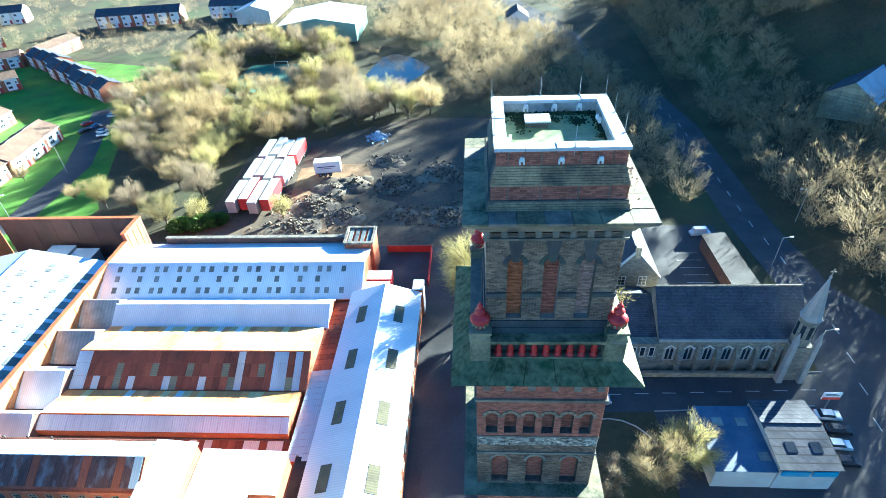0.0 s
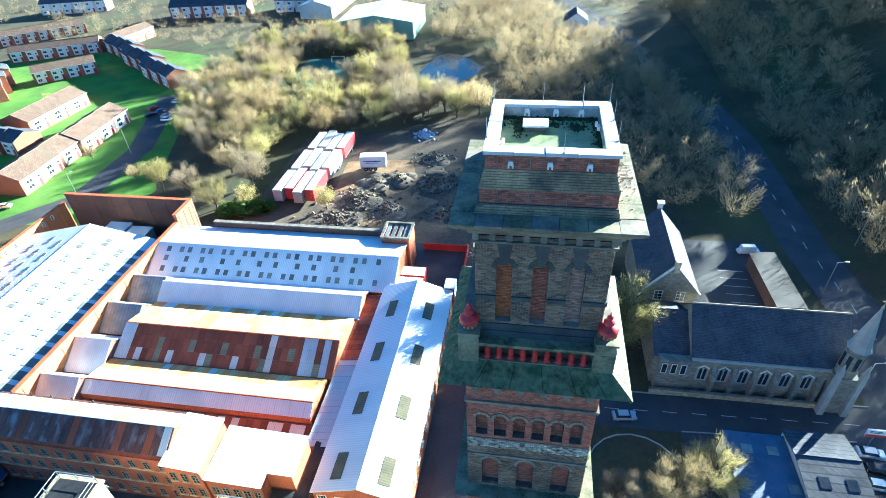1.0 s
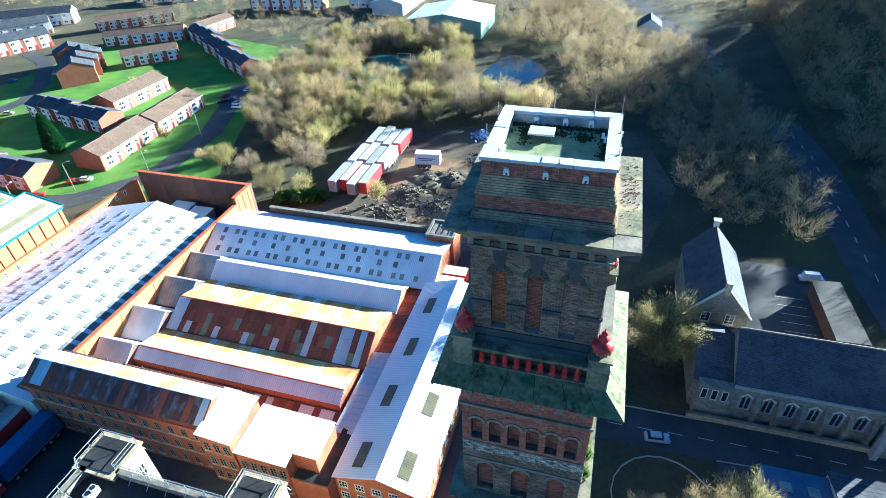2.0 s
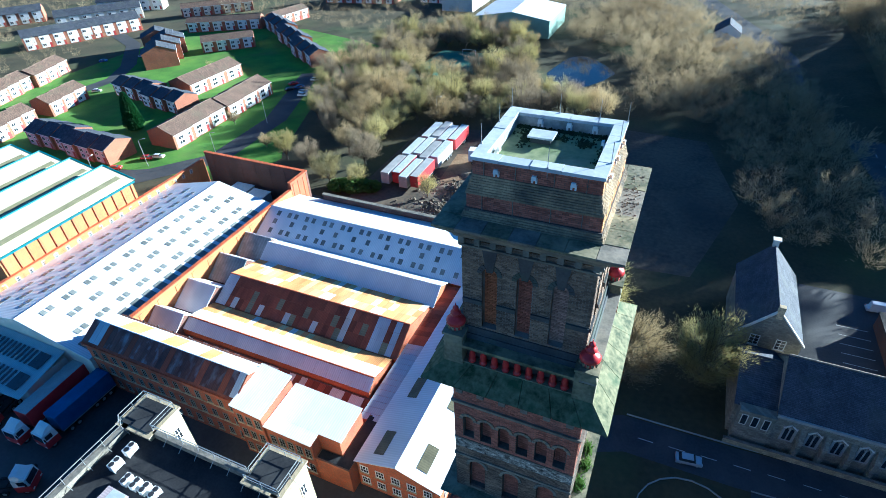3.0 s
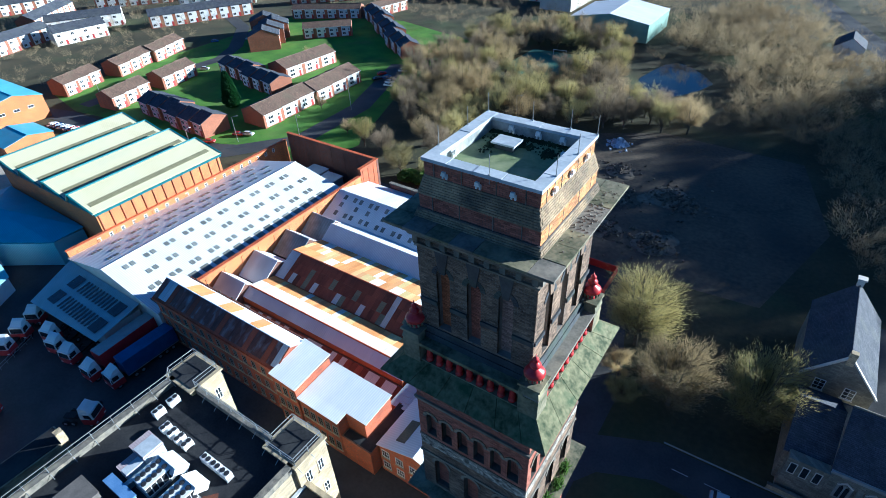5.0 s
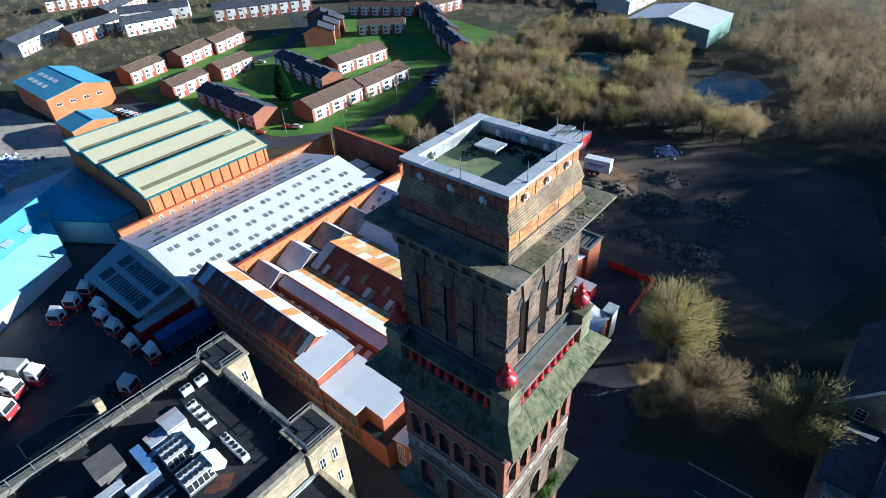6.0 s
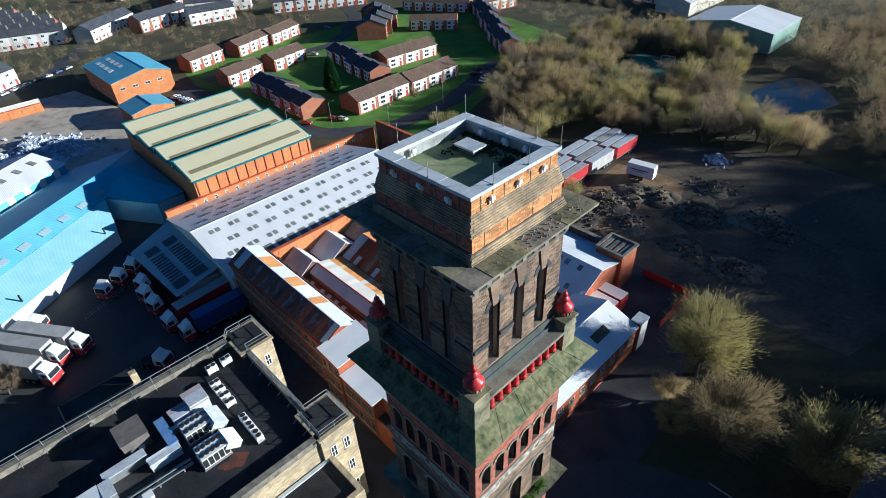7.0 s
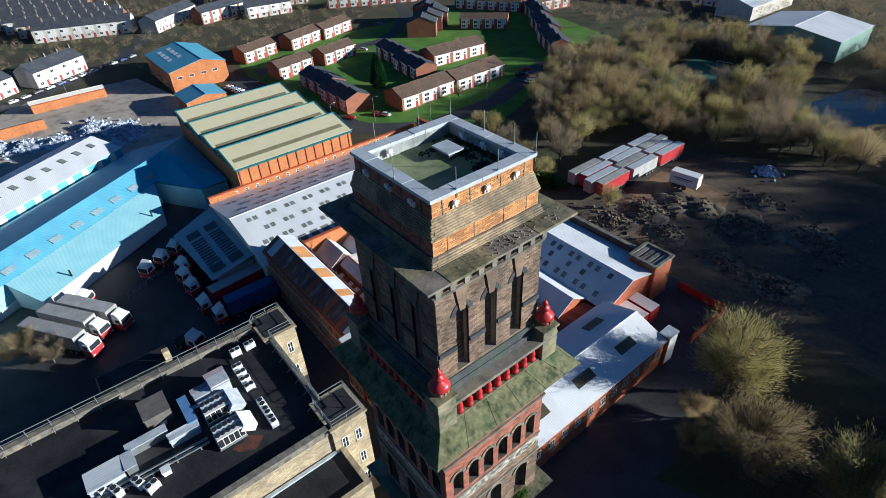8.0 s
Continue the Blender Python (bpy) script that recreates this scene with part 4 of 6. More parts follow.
def car(x, y, rz, k, where, van=False):
    ob = thing("van" if van else "car", CAR_WORDS[k] + (" panel van " if van else " hatchback car ") + where, "van" if van else "car", "", pose(x, y, 0.06, 0, 0, rz) @ Matrix.Diagonal((0.8, 0.8, 0.8, 1)))
    l, h = (2.5, 2.2) if van else (2.05, 1.45)
    part("body", M().frustum(0, 0, 0.32, l, 0.86, 0.62, l, 0.88).frustum(0, 0, 0.62, l, 0.88, 0.92, l - 0.1, 0.80), PAINTS[k], ob)
    part("cabin", M().frustum(-0.25, 0, 0.92, l - 0.75, 0.78, h - 0.06, l - (0.9 if van else 1.15), 0.62), GLASS_DARK if not van else PAINTS[k], ob)
    part("roof_panel", M().frustum(-0.25, 0, h - 0.06, l - (0.9 if van else 1.13), 0.63, h, l - (1.0 if van else 1.25), 0.56), PAINTS[k], ob)
    part("bonnet", M().slab([(l - 0.1, -0.74, 0.94), (l - 0.1, 0.74, 0.94), (l - 0.95, 0.74, 1.0), (l - 0.95, -0.74, 1.0)], 0.05), PAINTS[k], ob)
    for s in (-1, 1):
        part("headlight", M().box(l - 0.02, s * 0.62 - 0.16, 0.62, l + 0.02, s * 0.62 + 0.16, 0.76), WHITE_PAINT, ob)
        part("tail_light", M().box(-l - 0.02, s * 0.68 - 0.1, 0.65, -l + 0.02, s * 0.68 + 0.1, 0.85), BRIGHT_RED, ob)
    wheels(ob, [(d, s) for d in (-l * 0.62, l * 0.64) for s in (-0.74, 0.74)], 0.62)


car(16.5, 50.2, 7, 1, "driving on the side road")
for x, y, r, k in ((47.2, 48.2, -5, 0), (47.4, 45.9, -5, 2), (46.2, 43.6, -5, 0), (46.0, 41.2, -5, 2)):
    car(x, y, r, k, "parked beside the workshop")
car(43.8, 91.6, 4, 0, "parked behind the church", True)
for x, y, r, k in ((-125.5, 91.0, 20, 3), (-123.0, 92.6, 20, 0), (-129.0, 83.5, 30, 3), (-119.0, 147.0, 60, 2), (-117.0, 150.0, 60, 4), (-121.0, 152.0, 60, 3), (-116.0, 158.0, 10, 0), (-111.5, 144.0, 10, 0),
                   (-113.0, 146.5, 10, 1), (-188.0, 92.0, 80, 0), (-189.0, 110.0, 80, 1), (-186.0, 124.0, 30, 0), (-203.0, 160.0, 40, 1), (-208.0, 166.0, 40, 0), (-214.0, 150.0, 40, 4)):
    car(x, y, r, k, "parked on the estate")
for i in range(12):
    car(-227 - 2.3 * i, 4 + 4.2 * i, 118, (0, 1, 2, 0, 4, 1)[i % 6], "parked along the terraces")
for i in range(6):
    car(-184 + 2.4 * i, 66 + 0.4 * i, 100, (0, 4, 1, 0, 3, 1)[i], "parked behind the works")


# ---- church, hall and workshop ----
KERB = mat("kerb stone", (0.28, 0.27, 0.25), (0.38, 0.37, 0.34), 1.0, 9.0, 0.85)
church = gable("church", "sandstone church with dark slate roof", "church", "x", 25.6, 46.0, 56.4, 67.6, 6.8, 6.8, 62.0, 12.0, CHURCH_STONE, SLATE, SLATE)
part("ridge_tiles", M().rod((25.4, 62, 12.2), (46.2, 62, 12.2), 0.14, 6), SOOT_STONE, church)


def lancet(parent, x, y, z, side, w=0.5, h=2.3):
    """A pair of pointed lights in a stone surround."""
    ob = part("window", M().box(-w - 0.3, -0.10, -0.2, w + 0.3, 0.04, 0.0).box(-w - 0.3, -0.10, 0, -w - 0.05, 0.04, h + 0.3).box(w + 0.05, -0.10, 0, w + 0.3, 0.04, h + 0.3).box(-0.07, -0.08, 0, 0.07, 0.04, h),
              KERB, parent, m=pose(x, y, z, 0, 0, {"s": 0, "e": 90, "n": 180, "w": 270}[side]))
    for s in (-1, 1):
        c = s * (w / 2 + 0.04)
        ps = [(c - 0.2, 0), (c + 0.2, 0), (c + 0.2, h - 0.45), (c, h), (c - 0.2, h - 0.45)]
        part("pane", M().add([(a, -0.03, b) for a, b in ps] + [(a, 0.02, b) for a, b in ps], [(0, 1, 2, 3, 4), (9, 8, 7, 6, 5)] + [(i, 5 + i, 5 + (i + 1) % 5, (i + 1) % 5) for i in range(5)]), GLASS_DARK, ob)
    part("hood_mould", M().slab([(-w - 0.35, -0.12, h + 0.05), (0, -0.12, h + 0.7), (0, 0.03, h + 0.7), (-w - 0.35, 0.03, h + 0.05)], 0.18).slab([(0, -0.12, h + 0.7), (w + 0.35, -0.12, h + 0.05), (w + 0.35, 0.03, h + 0.05), (0, 0.03, h + 0.7)], 0.18), CREAM_RENDER, ob)


for i in range(7):
    x = 27.2 + 2.75 * i
    lancet(church, x + 0.2, 56.4, 2.6, "s")
    part("buttress", M().box(x + 1.35, 55.5, 0, x + 1.85, 56.4, 3.6).slab([(x + 1.3, 55.45, 3.6), (x + 1.9, 55.45, 3.6), (x + 1.9, 56.4, 5.4), (x + 1.3, 56.4, 5.4)], 0.9), CHURCH_STONE, church)
part("parapet", M().box(25.4, 56.1, 6.5, 46.0, 56.4, 6.9), KERB, church)
spire = thing("bell_turret", "pale stone bell turret with a crocketed spire", "church spire")
part("tower", M().box(43.4, 54.6, 0, 46.2, 57.4, 7.0), CHURCH_STONE, spire)
part("belfry", M().prism([(44.8 + 1.3 * math.cos(math.pi * (k + 0.5) / 4), 56.0 + 1.3 * math.sin(math.pi * (k + 0.5) / 4)) for k in range(8)], 7.0, 11.8), CHURCH_STONE, spire)
part("spire", M().lathe(44.8, 56.0, [(1.5, 11.8), (1.25, 12.3), (0.12, 18.6), (0.22, 18.8), (0.05, 19.2)], 8), KERB, spire)
part("cross", M().box(44.75, 55.95, 19.2, 44.85, 56.05, 20.2).box(44.45, 55.95, 19.7, 45.15, 56.05, 19.8), SOOT_STONE, spire)
for k in range(8):
    a = math.pi * k / 4
    part("louvre", M().box(-0.25, -0.05, 0, 0.25, 0.05, 2.4).turn(pose(44.8 + 1.2 * math.cos(a), 56.0 + 1.2 * math.sin(a), 8.4, 0, 0, 90 + 45 * k)), GLASS_DARK, spire)
for s in (-1, 1):
    part("pinnacle", M().frustum(44.8 + 1.5 * s, 54.5, 0, 0.4, 0.5, 8.0, 0.3, 0.3).frustum(44.8 + 1.5 * s, 54.5, 8.0, 0.35, 0.35, 10.0, 0.04, 0.04), KERB, spire)
chancel = gable("chancel", "lower sandstone chancel with slate roof and parapet", "church", "x", 20.8, 25.5, 57.4, 69.0, 5.8, 5.8, 63.5, 9.2, CHURCH_STONE, SLATE, SLATE)
part("vestry", M().box(21.2, 56.0, 0, 25.5, 57.4, 6.2), CHURCH_STONE, chancel)
for i in range(3):
    window(chancel, 22.0 + 1.3 * i, 56.0, 3.6, 0.8, 2.0, "s", frame=CREAM_RENDER, bars=0, rows=0)
hall = gable("church_hall", "stone hall with steep slate roof and gable chimney", "hall", "y", 69.8, 86.6, 20.3, 28.8, 7.4, 7.4, 24.5, 12.5, CHURCH_STONE, SLATE, SLATE)
for x in (22.8, 26.2):
    window(hall, x, 69.8, 5.6, 1.3, 1.9, "s", bars=1, rows=2, sill=CREAM_RENDER)
part("gable_chimney", M().box(24.2, 69.4, 11.5, 25.0, 70.1, 13.6), STONE, hall)
part("finial", M().box(24.1, 86.2, 12.4, 24.9, 86.9, 13.6).box(23.9, 86.0, 13.6, 25.1, 87.1, 13.8), CREAM_RENDER, hall)
part("coping", M().slab([(20.0, 69.5, 7.35), (24.5, 69.5, 12.9), (24.5, 69.9, 12.9), (20.0, 69.9, 7.35)], 0.2).slab([(24.5, 69.5, 12.9), (29.1, 69.5, 7.35), (29.1, 69.9, 7.35), (24.5, 69.9, 12.9)], 0.2), CREAM_RENDER, hall)
flat = thing("flat_store", "long low brick store with dark flat roof", "store")
part("wall", M().prism([(42.8, 73.0), (47.2, 73.2), (46.6, 88.0), (42.4, 87.4)], 0, 2.9), DARK_BRICK, flat)
part("roof", M().prism([(42.6, 72.8), (47.4, 73.0), (46.8, 88.2), (42.2, 87.6)], 2.9, 3.05), FELT, flat)
sheet("church_car_park", [(30, 68.5), (47.5, 69), (47.5, 95), (30, 95)], 0.04, ASPHALT, "church car park of dark tarmac", "car park")
PAINT_LINE = mat("worn road paint", (0.45, 0.45, 0.43), (0.62, 0.62, 0.60), 2.0, 14.0, 0.8, bump=0.0, stain=(0.2, 0.2, 0.2), amount=0.5, stain_size=1.5)
park = thing("bay_markings", "worn white parking bay lines", "road marking", kind="structure")
for i in range(6):
    part("line", M().box(37.0, 74.5 + 2.2 * i, 0.045, 41.6, 74.6 + 2.2 * i, 0.052), PAINT_LINE, park)
gar = gable("workshop", "low workshop with blue-grey sheet roof and pale panel", "workshop", "x", 35.3, 42.2, 37.6, 47.4, 4.4, 4.4, 43.4, 5.2, CREAM_RENDER, SLATE, SLATE)
panes(gar, "x", [(37.4, 0.55), (40.4, 0.55)], 43.4, 5.2, 37.6, 4.4, 1.2, 1.4, GLASS_DARK)
part("fascia", M().box(35.4, 37.2, 3.4, 38.6, 37.35, 4.3).box(39.0, 37.2, 3.4, 41.8, 37.35, 4.3), BLUE_SHEET, gar, "blue sign fascia")
gar2 = thing("workshop_annex", "low blue flat-roofed workshop annex", "workshop")
part("wall", M().box(28.0, 37.7, 0, 35.2, 46.6, 3.7), CREAM_RENDER, gar2)
BLUE_FELT = mat("blue-grey roof felt", (0.05, 0.085, 0.15), (0.09, 0.13, 0.21), 0.4, 4.0, 0.6, stain=(0.13, 0.16, 0.22), amount=0.4)
part("roof", M().slab([(27.8, 37.5, 3.8), (35.2, 37.5, 3.8), (35.2, 46.8, 4.1), (27.8, 46.8, 4.1)], 0.12), BLUE_FELT, gar2)
panes(gar2, "x", [(30.2, 0.25), (33.2, 0.25), (34.2, 0.8)], 46.6, 4.0, 37.7, 3.75, 1.3, 1.2, ROOFLIGHT)
sign = thing("forecourt_sign", "red and white forecourt sign on a post", "sign")
part("post", M().rod((47.6, 49.6, 0), (47.6, 49.6, 3.2), 0.08, 8), GALV, sign)
part("board", M().box(46.4, 49.5, 2.2, 48.8, 49.7, 3.6), WHITE_PAINT, sign)
part("band", M().box(46.4, 49.48, 2.2, 48.8, 49.5, 2.7), BRIGHT_RED, sign)
part("lettering", M().box(46.7, 49.47, 3.0, 48.5, 49.5, 3.12).box(46.7, 49.47, 3.25, 48.1, 49.5, 3.37), TEAL, sign)

# ---- kerbs and road markings ----
marks = thing("road_markings", "worn white dashes along the roads", "road marking", kind="structure")
for i in range(10):
    part("dash", M().box(10 + 4.0 * i, 51.66 + 0.044 * 4.0 * i * 0.9 - 0.3, 0.06, 12 + 4.0 * i, 51.76 + 0.044 * 4.0 * i * 0.9 - 0.3, 0.066), PAINT_LINE, marks)
for i in range(22):
    y = 46 + 6.0 * i
    x = float(np.interp(y, [40, 57, 68, 82, 95, 118, 142, 190], [52, 56, 57.5, 56.5, 55.2, 55.0, 54.8, 47]))
    part("dash", M().box(x - 0.07, y, 0.06, x + 0.07, y + 2.2, 0.066), PAINT_LINE, marks)


def kerb(pts, label):
    """A raised kerb of single stones along the points."""
    ob = thing("kerb", label, "kerb", kind="structure")
    for a, b in zip(pts, pts[1:]):
        a, b = Vector((*a, 0)), Vector((*b, 0))
        d = (b - a).normalized()
        s = Vector((-d.y, d.x, 0)) * 0.075
        n = max(1, round((b - a).length / 1.8))
        for i in range(n):
            p, q = a.lerp(b, i / n) + d * 0.01, a.lerp(b, (i + 1) / n) - d * 0.01
            part("kerb_stone", M().prism([tuple((p - s).xy), tuple((q - s).xy), tuple((q + s).xy), tuple((p + s).xy)], 0, 0.17), KERB, ob)


arc = [(17.2 + 6.3 * math.cos(a), 41.2 + 6.3 * math.sin(a)) for a in (math.pi * k / 10 for k in range(-1, 12))]
kerb(arc, "curved kerb round the tower forecourt")
kerb([(24, 48.8), (46.5, 50.0)], "stone kerb along the side road")
kerb([(8, 54.8), (22, 55.0), (50.5, 56.2)], "stone kerb below the church")
wall2 = thing("church_wall", "low dark stone boundary wall", "wall", kind="structure")
part("wall", M().box(20.5, 55.05, 0, 47.5, 55.35, 1.0), STONE, wall2)
part("coping", M().box(20.4, 55.0, 1.0, 47.6, 55.4, 1.12), SOOT_STONE, wall2)


# ---- the housing estate and terraces ----
PALE_PANEL = mat("white house panels", (0.62, 0.60, 0.56), (0.74, 0.72, 0.68), 0.5, 5.0, 0.7, bump=0.05, vary=0.12)
HOUSE_BRICK = mat("house brick", (0.28, 0.10, 0.055), (0.40, 0.16, 0.085), 0.5, 5.0, 0.85, bricks=(0.225, 0.075, MORTAR), vary=0.15)
PINK_RENDER = mat("pink render", (0.55, 0.36, 0.40), (0.64, 0.44, 0.47), 0.5, 5.0, 0.8, bump=0.05)
DOOR_RED = mat("red door paint", (0.30, 0.03, 0.03), (0.36, 0.05, 0.04), 1.0, 8.0, 0.5, bump=0.0)


def house_unit(label, w, d, eave, ridge, wall, front, roof, chimney=False, group="", far=False):
    """One house of a row: front looks along -y; built at the origin, to be copied."""
    ob = thing("house", label, "house", group)
    part("wall", gable_walls("x", 0, w, 0, d, 0, eave, eave, d / 2, ridge), wall, ob)
    part("front_panel", M().box(0.75, -0.06, 0.3, w - 0.75, -0.005, eave - 0.2), front, ob)
    part("roof_slope", slope("x", -0.05, w + 0.02, -0.35, eave - 0.18, d / 2 - 0.01, ridge), roof, ob)
    part("roof_slope", slope("x", -0.05, w + 0.02, d / 2 + 0.01, ridge, d + 0.35, eave - 0.18), roof, ob)
    part("door", M().box(w * 0.70, -0.1, 0.1, w * 0.70 + 0.95, -0.06, 2.1), DOOR_RED, ob)
    if chimney:
        part("chimney", M().box(w - 0.75, d / 2 - 0.4, ridge - 0.6, w - 0.2, d / 2 + 0.4, ridge + 1.3).lathe(w - 0.5, d / 2 - 0.2, [(0.13, ridge + 1.3), (0.1, ridge + 1.75)], 7).lathe(w - 0.5, d / 2 + 0.2, [(0.13, ridge + 1.3), (0.1, ridge + 1.75)], 7), SOOT_STONE, ob)
    if far:
        for z in (0.9, eave - 2.0):
            window(ob, w * 0.34, -0.06, z, w * 0.26, 1.1, "s", bars=1, rows=0)
        return ob
    part("ridge_cap", M().rod((-0.05, d / 2, ridge + 0.14), (w, d / 2, ridge + 0.14), 0.11, 5), roof, ob)
    part("gutter", M().box(-0.02, -0.46, eave - 0.22, w, -0.34, eave - 0.1), WHITE_PAINT, ob)
    for z in (0.9, eave - 2.0):
        window(ob, w * 0.34, -0.06, z, w * 0.26, 1.0, "s", bars=1, rows=0)
        if z > 1.5:
            window(ob, w * 0.76, -0.06, z, w * 0.13, 0.8, "s", bars=0, rows=0)
    window(ob, w * 0.5, d, eave - 2.0, w * 0.3, 1.2, "n", bars=1, rows=0)
    return ob


def row(proto, n, w, x, y, angle, step=0.0, z=0.0):
    """n copies in a row from (x, y), the row running along angle; step: how far each one is set back from the last."""
    first = pose(x, y, z, 0, 0, angle)
    proto.matrix_basis = first
    for i in range(1, n):
        copy_thing(proto, first @ pose(i * w, step * (i % 3), 0))


def H(label, w, d, e, r, wall, front, roof, n, x, y, angle, step=0.0, chimney=False, group="houses on the estate"):
    near = group == "houses on the estate"
    row(house_unit(label, w, d * (0.85 if near else 1), e * (0.9 if near else 1), r * (0.88 if near else 1), wall, front, roof, chimney, group, not near), n, w, x, y, angle, step)


H("two-storey estate house with white panels and brown tiled roof", 7.4, 11.5, 4.8, 7.0, HOUSE_BRICK, PALE_PANEL, BROWN_TILE, 6, -121.8, 98.2, 90, 0.4)
H("estate house with white panels and brown tiled roof", 8.0, 12.0, 4.8, 7.0, HOUSE_BRICK, PALE_PANEL, BROWN_TILE, 3, -147.6, 131.0, 86)
H("estate house with white front and dark slate roof", 6.1, 9.5, 4.9, 6.8, HOUSE_BRICK, WHITE_PAINT, SLATE, 6, -176.5, 124.2, -13, 0.8)
H("brick estate house with slate roof", 7.6, 9.0, 5.0, 7.2, HOUSE_BRICK, PALE_PANEL, SLATE, 9, -179.7, 211.2, -39, 0.9)
H("estate house with white panels and brown roof", 5.3, 9.0, 5.0, 6.8, HOUSE_BRICK, WHITE_PAINT, BROWN_TILE, 4, -180.8, 171.4, 41)
H("estate house with white panels and tiled roof", 5.7, 9.0, 5.0, 6.8, HOUSE_BRICK, WHITE_PAINT, BROWN_TILE, 6, -211.4, 194.1, 27)
H("estate house with cream front and brown roof", 5.0, 9.0, 5.0, 6.8, HOUSE_BRICK, CREAM_RENDER, BROWN_TILE, 7, -235.3, 215.0, 41)
H("estate house with cream front and tiled gable roof", 5.0, 9.0, 5.0, 6.8, HOUSE_BRICK, CREAM_RENDER, BROWN_TILE, 4, -175.0, 214.0, 78)
H("terraced house with pink and white front", 5.9, 10.0, 5.0, 7.0, HOUSE_BRICK, PINK_RENDER, SLATE, 6, -167.7, 86.4, -5, 0.6)
H("estate house with white front and brown roof", 5.2, 10.0, 5.0, 6.9, HOUSE_BRICK, PALE_PANEL, BROWN_TILE, 3, -177.2, 83.0, 95, 0.9)
H("estate house with pale front and brown roof", 5.3, 10.0, 5.0, 6.9, HOUSE_BRICK, PALE_PANEL, BROWN_TILE, 3, -180.0, 103.0, 94, 0.9)
H("estate house with pale front and tiled roof", 6.0, 10.0, 5.0, 6.9, HOUSE_BRICK, PALE_PANEL, BROWN_TILE, 6, -208.0, 103.0, 103, 0.8)
H("estate house with cream front and tiled roof", 5.4, 10.0, 5.0, 6.9, HOUSE_BRICK, CREAM_RENDER, BROWN_TILE, 3, -205.5, 81.5, 100, 0.8)
H("brick flats with grey-blue roof", 8.5, 14.5, 6.6, 9.6, HOUSE_BRICK, HOUSE_BRICK, SLATE, 4, -178.9, 156.5, 138, -2.0)
H("whitewashed terraced house with slate roof and chimney", 5.6, 9.5, 5.8, 8.2, CREAM_RENDER, WHITE_PAINT, SLATE, 4, -226.0, -11.0, 126, 0.0, True, "terraces beyond the yard")
H("white rendered terraced house with slate roof", 5.6, 10.0, 5.8, 8.4, CREAM_RENDER, WHITE_PAINT, SLATE, 4, -237.0, 13.4, 122, 0.0, True, "terraces beyond the yard")
for k, (x, y, n) in enumerate(((-312, 22, 8), (-327, 17, 9), (-342, 13, 10), (-357, 9, 10), (-373, 4, 10), (-390, 0, 10), (-408, -4, 10))):
    H("terraced house with blue slate roof and chimney", 5.4, 9.0, 5.8, 8.2, (CREAM_RENDER, HOUSE_BRICK, STONE)[k % 3], (WHITE_PAINT, CREAM_RENDER)[k % 2], SLATE, n, x, y, 68, 0.0, True, "terraces beyond the yard")
for k, (x, y, n, a) in enumerate(((-252, 168, 5, 60), (-275, 112, 4, 80), (-262, 150, 5, 60), (-282, 180, 7, 50), (-310, 120, 7, 128), (-284, 70, 6, 129), (-282, 91, 5, 106), (-300, 120, 6, 60), (-330, 160, 7, 50), (-290, 210, 6, 30), (-370, 110, 8, 70), (-260, 270, 6, 15), (-180, 262, 7, 8), (-130, 275, 5, 0), (70, 345, 6, -10))):
    H("distant terraced house with slate roof", 5.6, 9.0, 5.6, 8.0, (HOUSE_BRICK, CREAM_RENDER)[k % 2], WHITE_PAINT, SLATE, n, x, y, a, 0.0, False, "distant terraces")
sheet("estate_green", [(-212, 80), (-190, 76), (-100, 88), (-96, 118), (-104, 140), (-108, 200), (-160, 215), (-215, 200), (-215, 95)], 0.015, GRASS, "mown green lawn between the houses", "grass")
sheet("verge", [(-108, 88), (-92, 90), (-90, 104), (-102, 122)], 0.02, GRASS, "rough green grass slope", "grass")
strip("estate_road", [(-132, 68), (-120, 82), (-107, 98), (-108, 125), (-117, 150), (-122, 164)], 7.0, 0.05, ASPHALT, "estate road of dark tarmac", "road")
strip("estate_road_2", [(-230, 62), (-190, 72), (-140, 74), (-118, 84)], 7.0, 0.055, ASPHALT, "estate road of dark tarmac", "road")
strip("estate_road_3", [(-192, 80), (-194, 110), (-192, 136), (-200, 150), (-222, 172), (-260, 190)], 6.0, 0.05, ASPHALT, "estate road of dark tarmac", "road")
strip("terrace_street", [(-205, -40), (-228, 10), (-250, 42), (-285, 66)], 7.0, 0.05, ASPHALT, "street of terraced houses in dark tarmac", "road")


# ---- trees ----
TWIG = [mat("tan winter twigs", (0.32, 0.24, 0.12), (0.50, 0.40, 0.21), 0.08, 2.0, 0.95, bump=0.0, vary=0.25, thin=0.4),
        mat("olive winter twigs", (0.31, 0.27, 0.10), (0.48, 0.42, 0.18), 0.08, 2.0, 0.95, bump=0.0, vary=0.25, thin=0.4),
        mat("grey-brown winter twigs", (0.21, 0.17, 0.11), (0.36, 0.29, 0.19), 0.08, 2.0, 0.95, bump=0.0, vary=0.25, thin=0.4)]
FAR_TWIG = mat("brown far woods twigs", (0.24, 0.185, 0.105), (0.41, 0.33, 0.19), 0.03, 0.6, 0.95, bump=0.0, thin=0.35)
LEAF = mat("dark evergreen leaves", (0.018, 0.07, 0.02), (0.045, 0.14, 0.035), 0.5, 4.0, 0.8, bump=0.0, thin=0.3)
HEDGE = mat("bright green shrub leaves", (0.06, 0.13, 0.02), (0.14, 0.22, 0.04), 0.5, 4.0, 0.85, bump=0.0, thin=0.4)


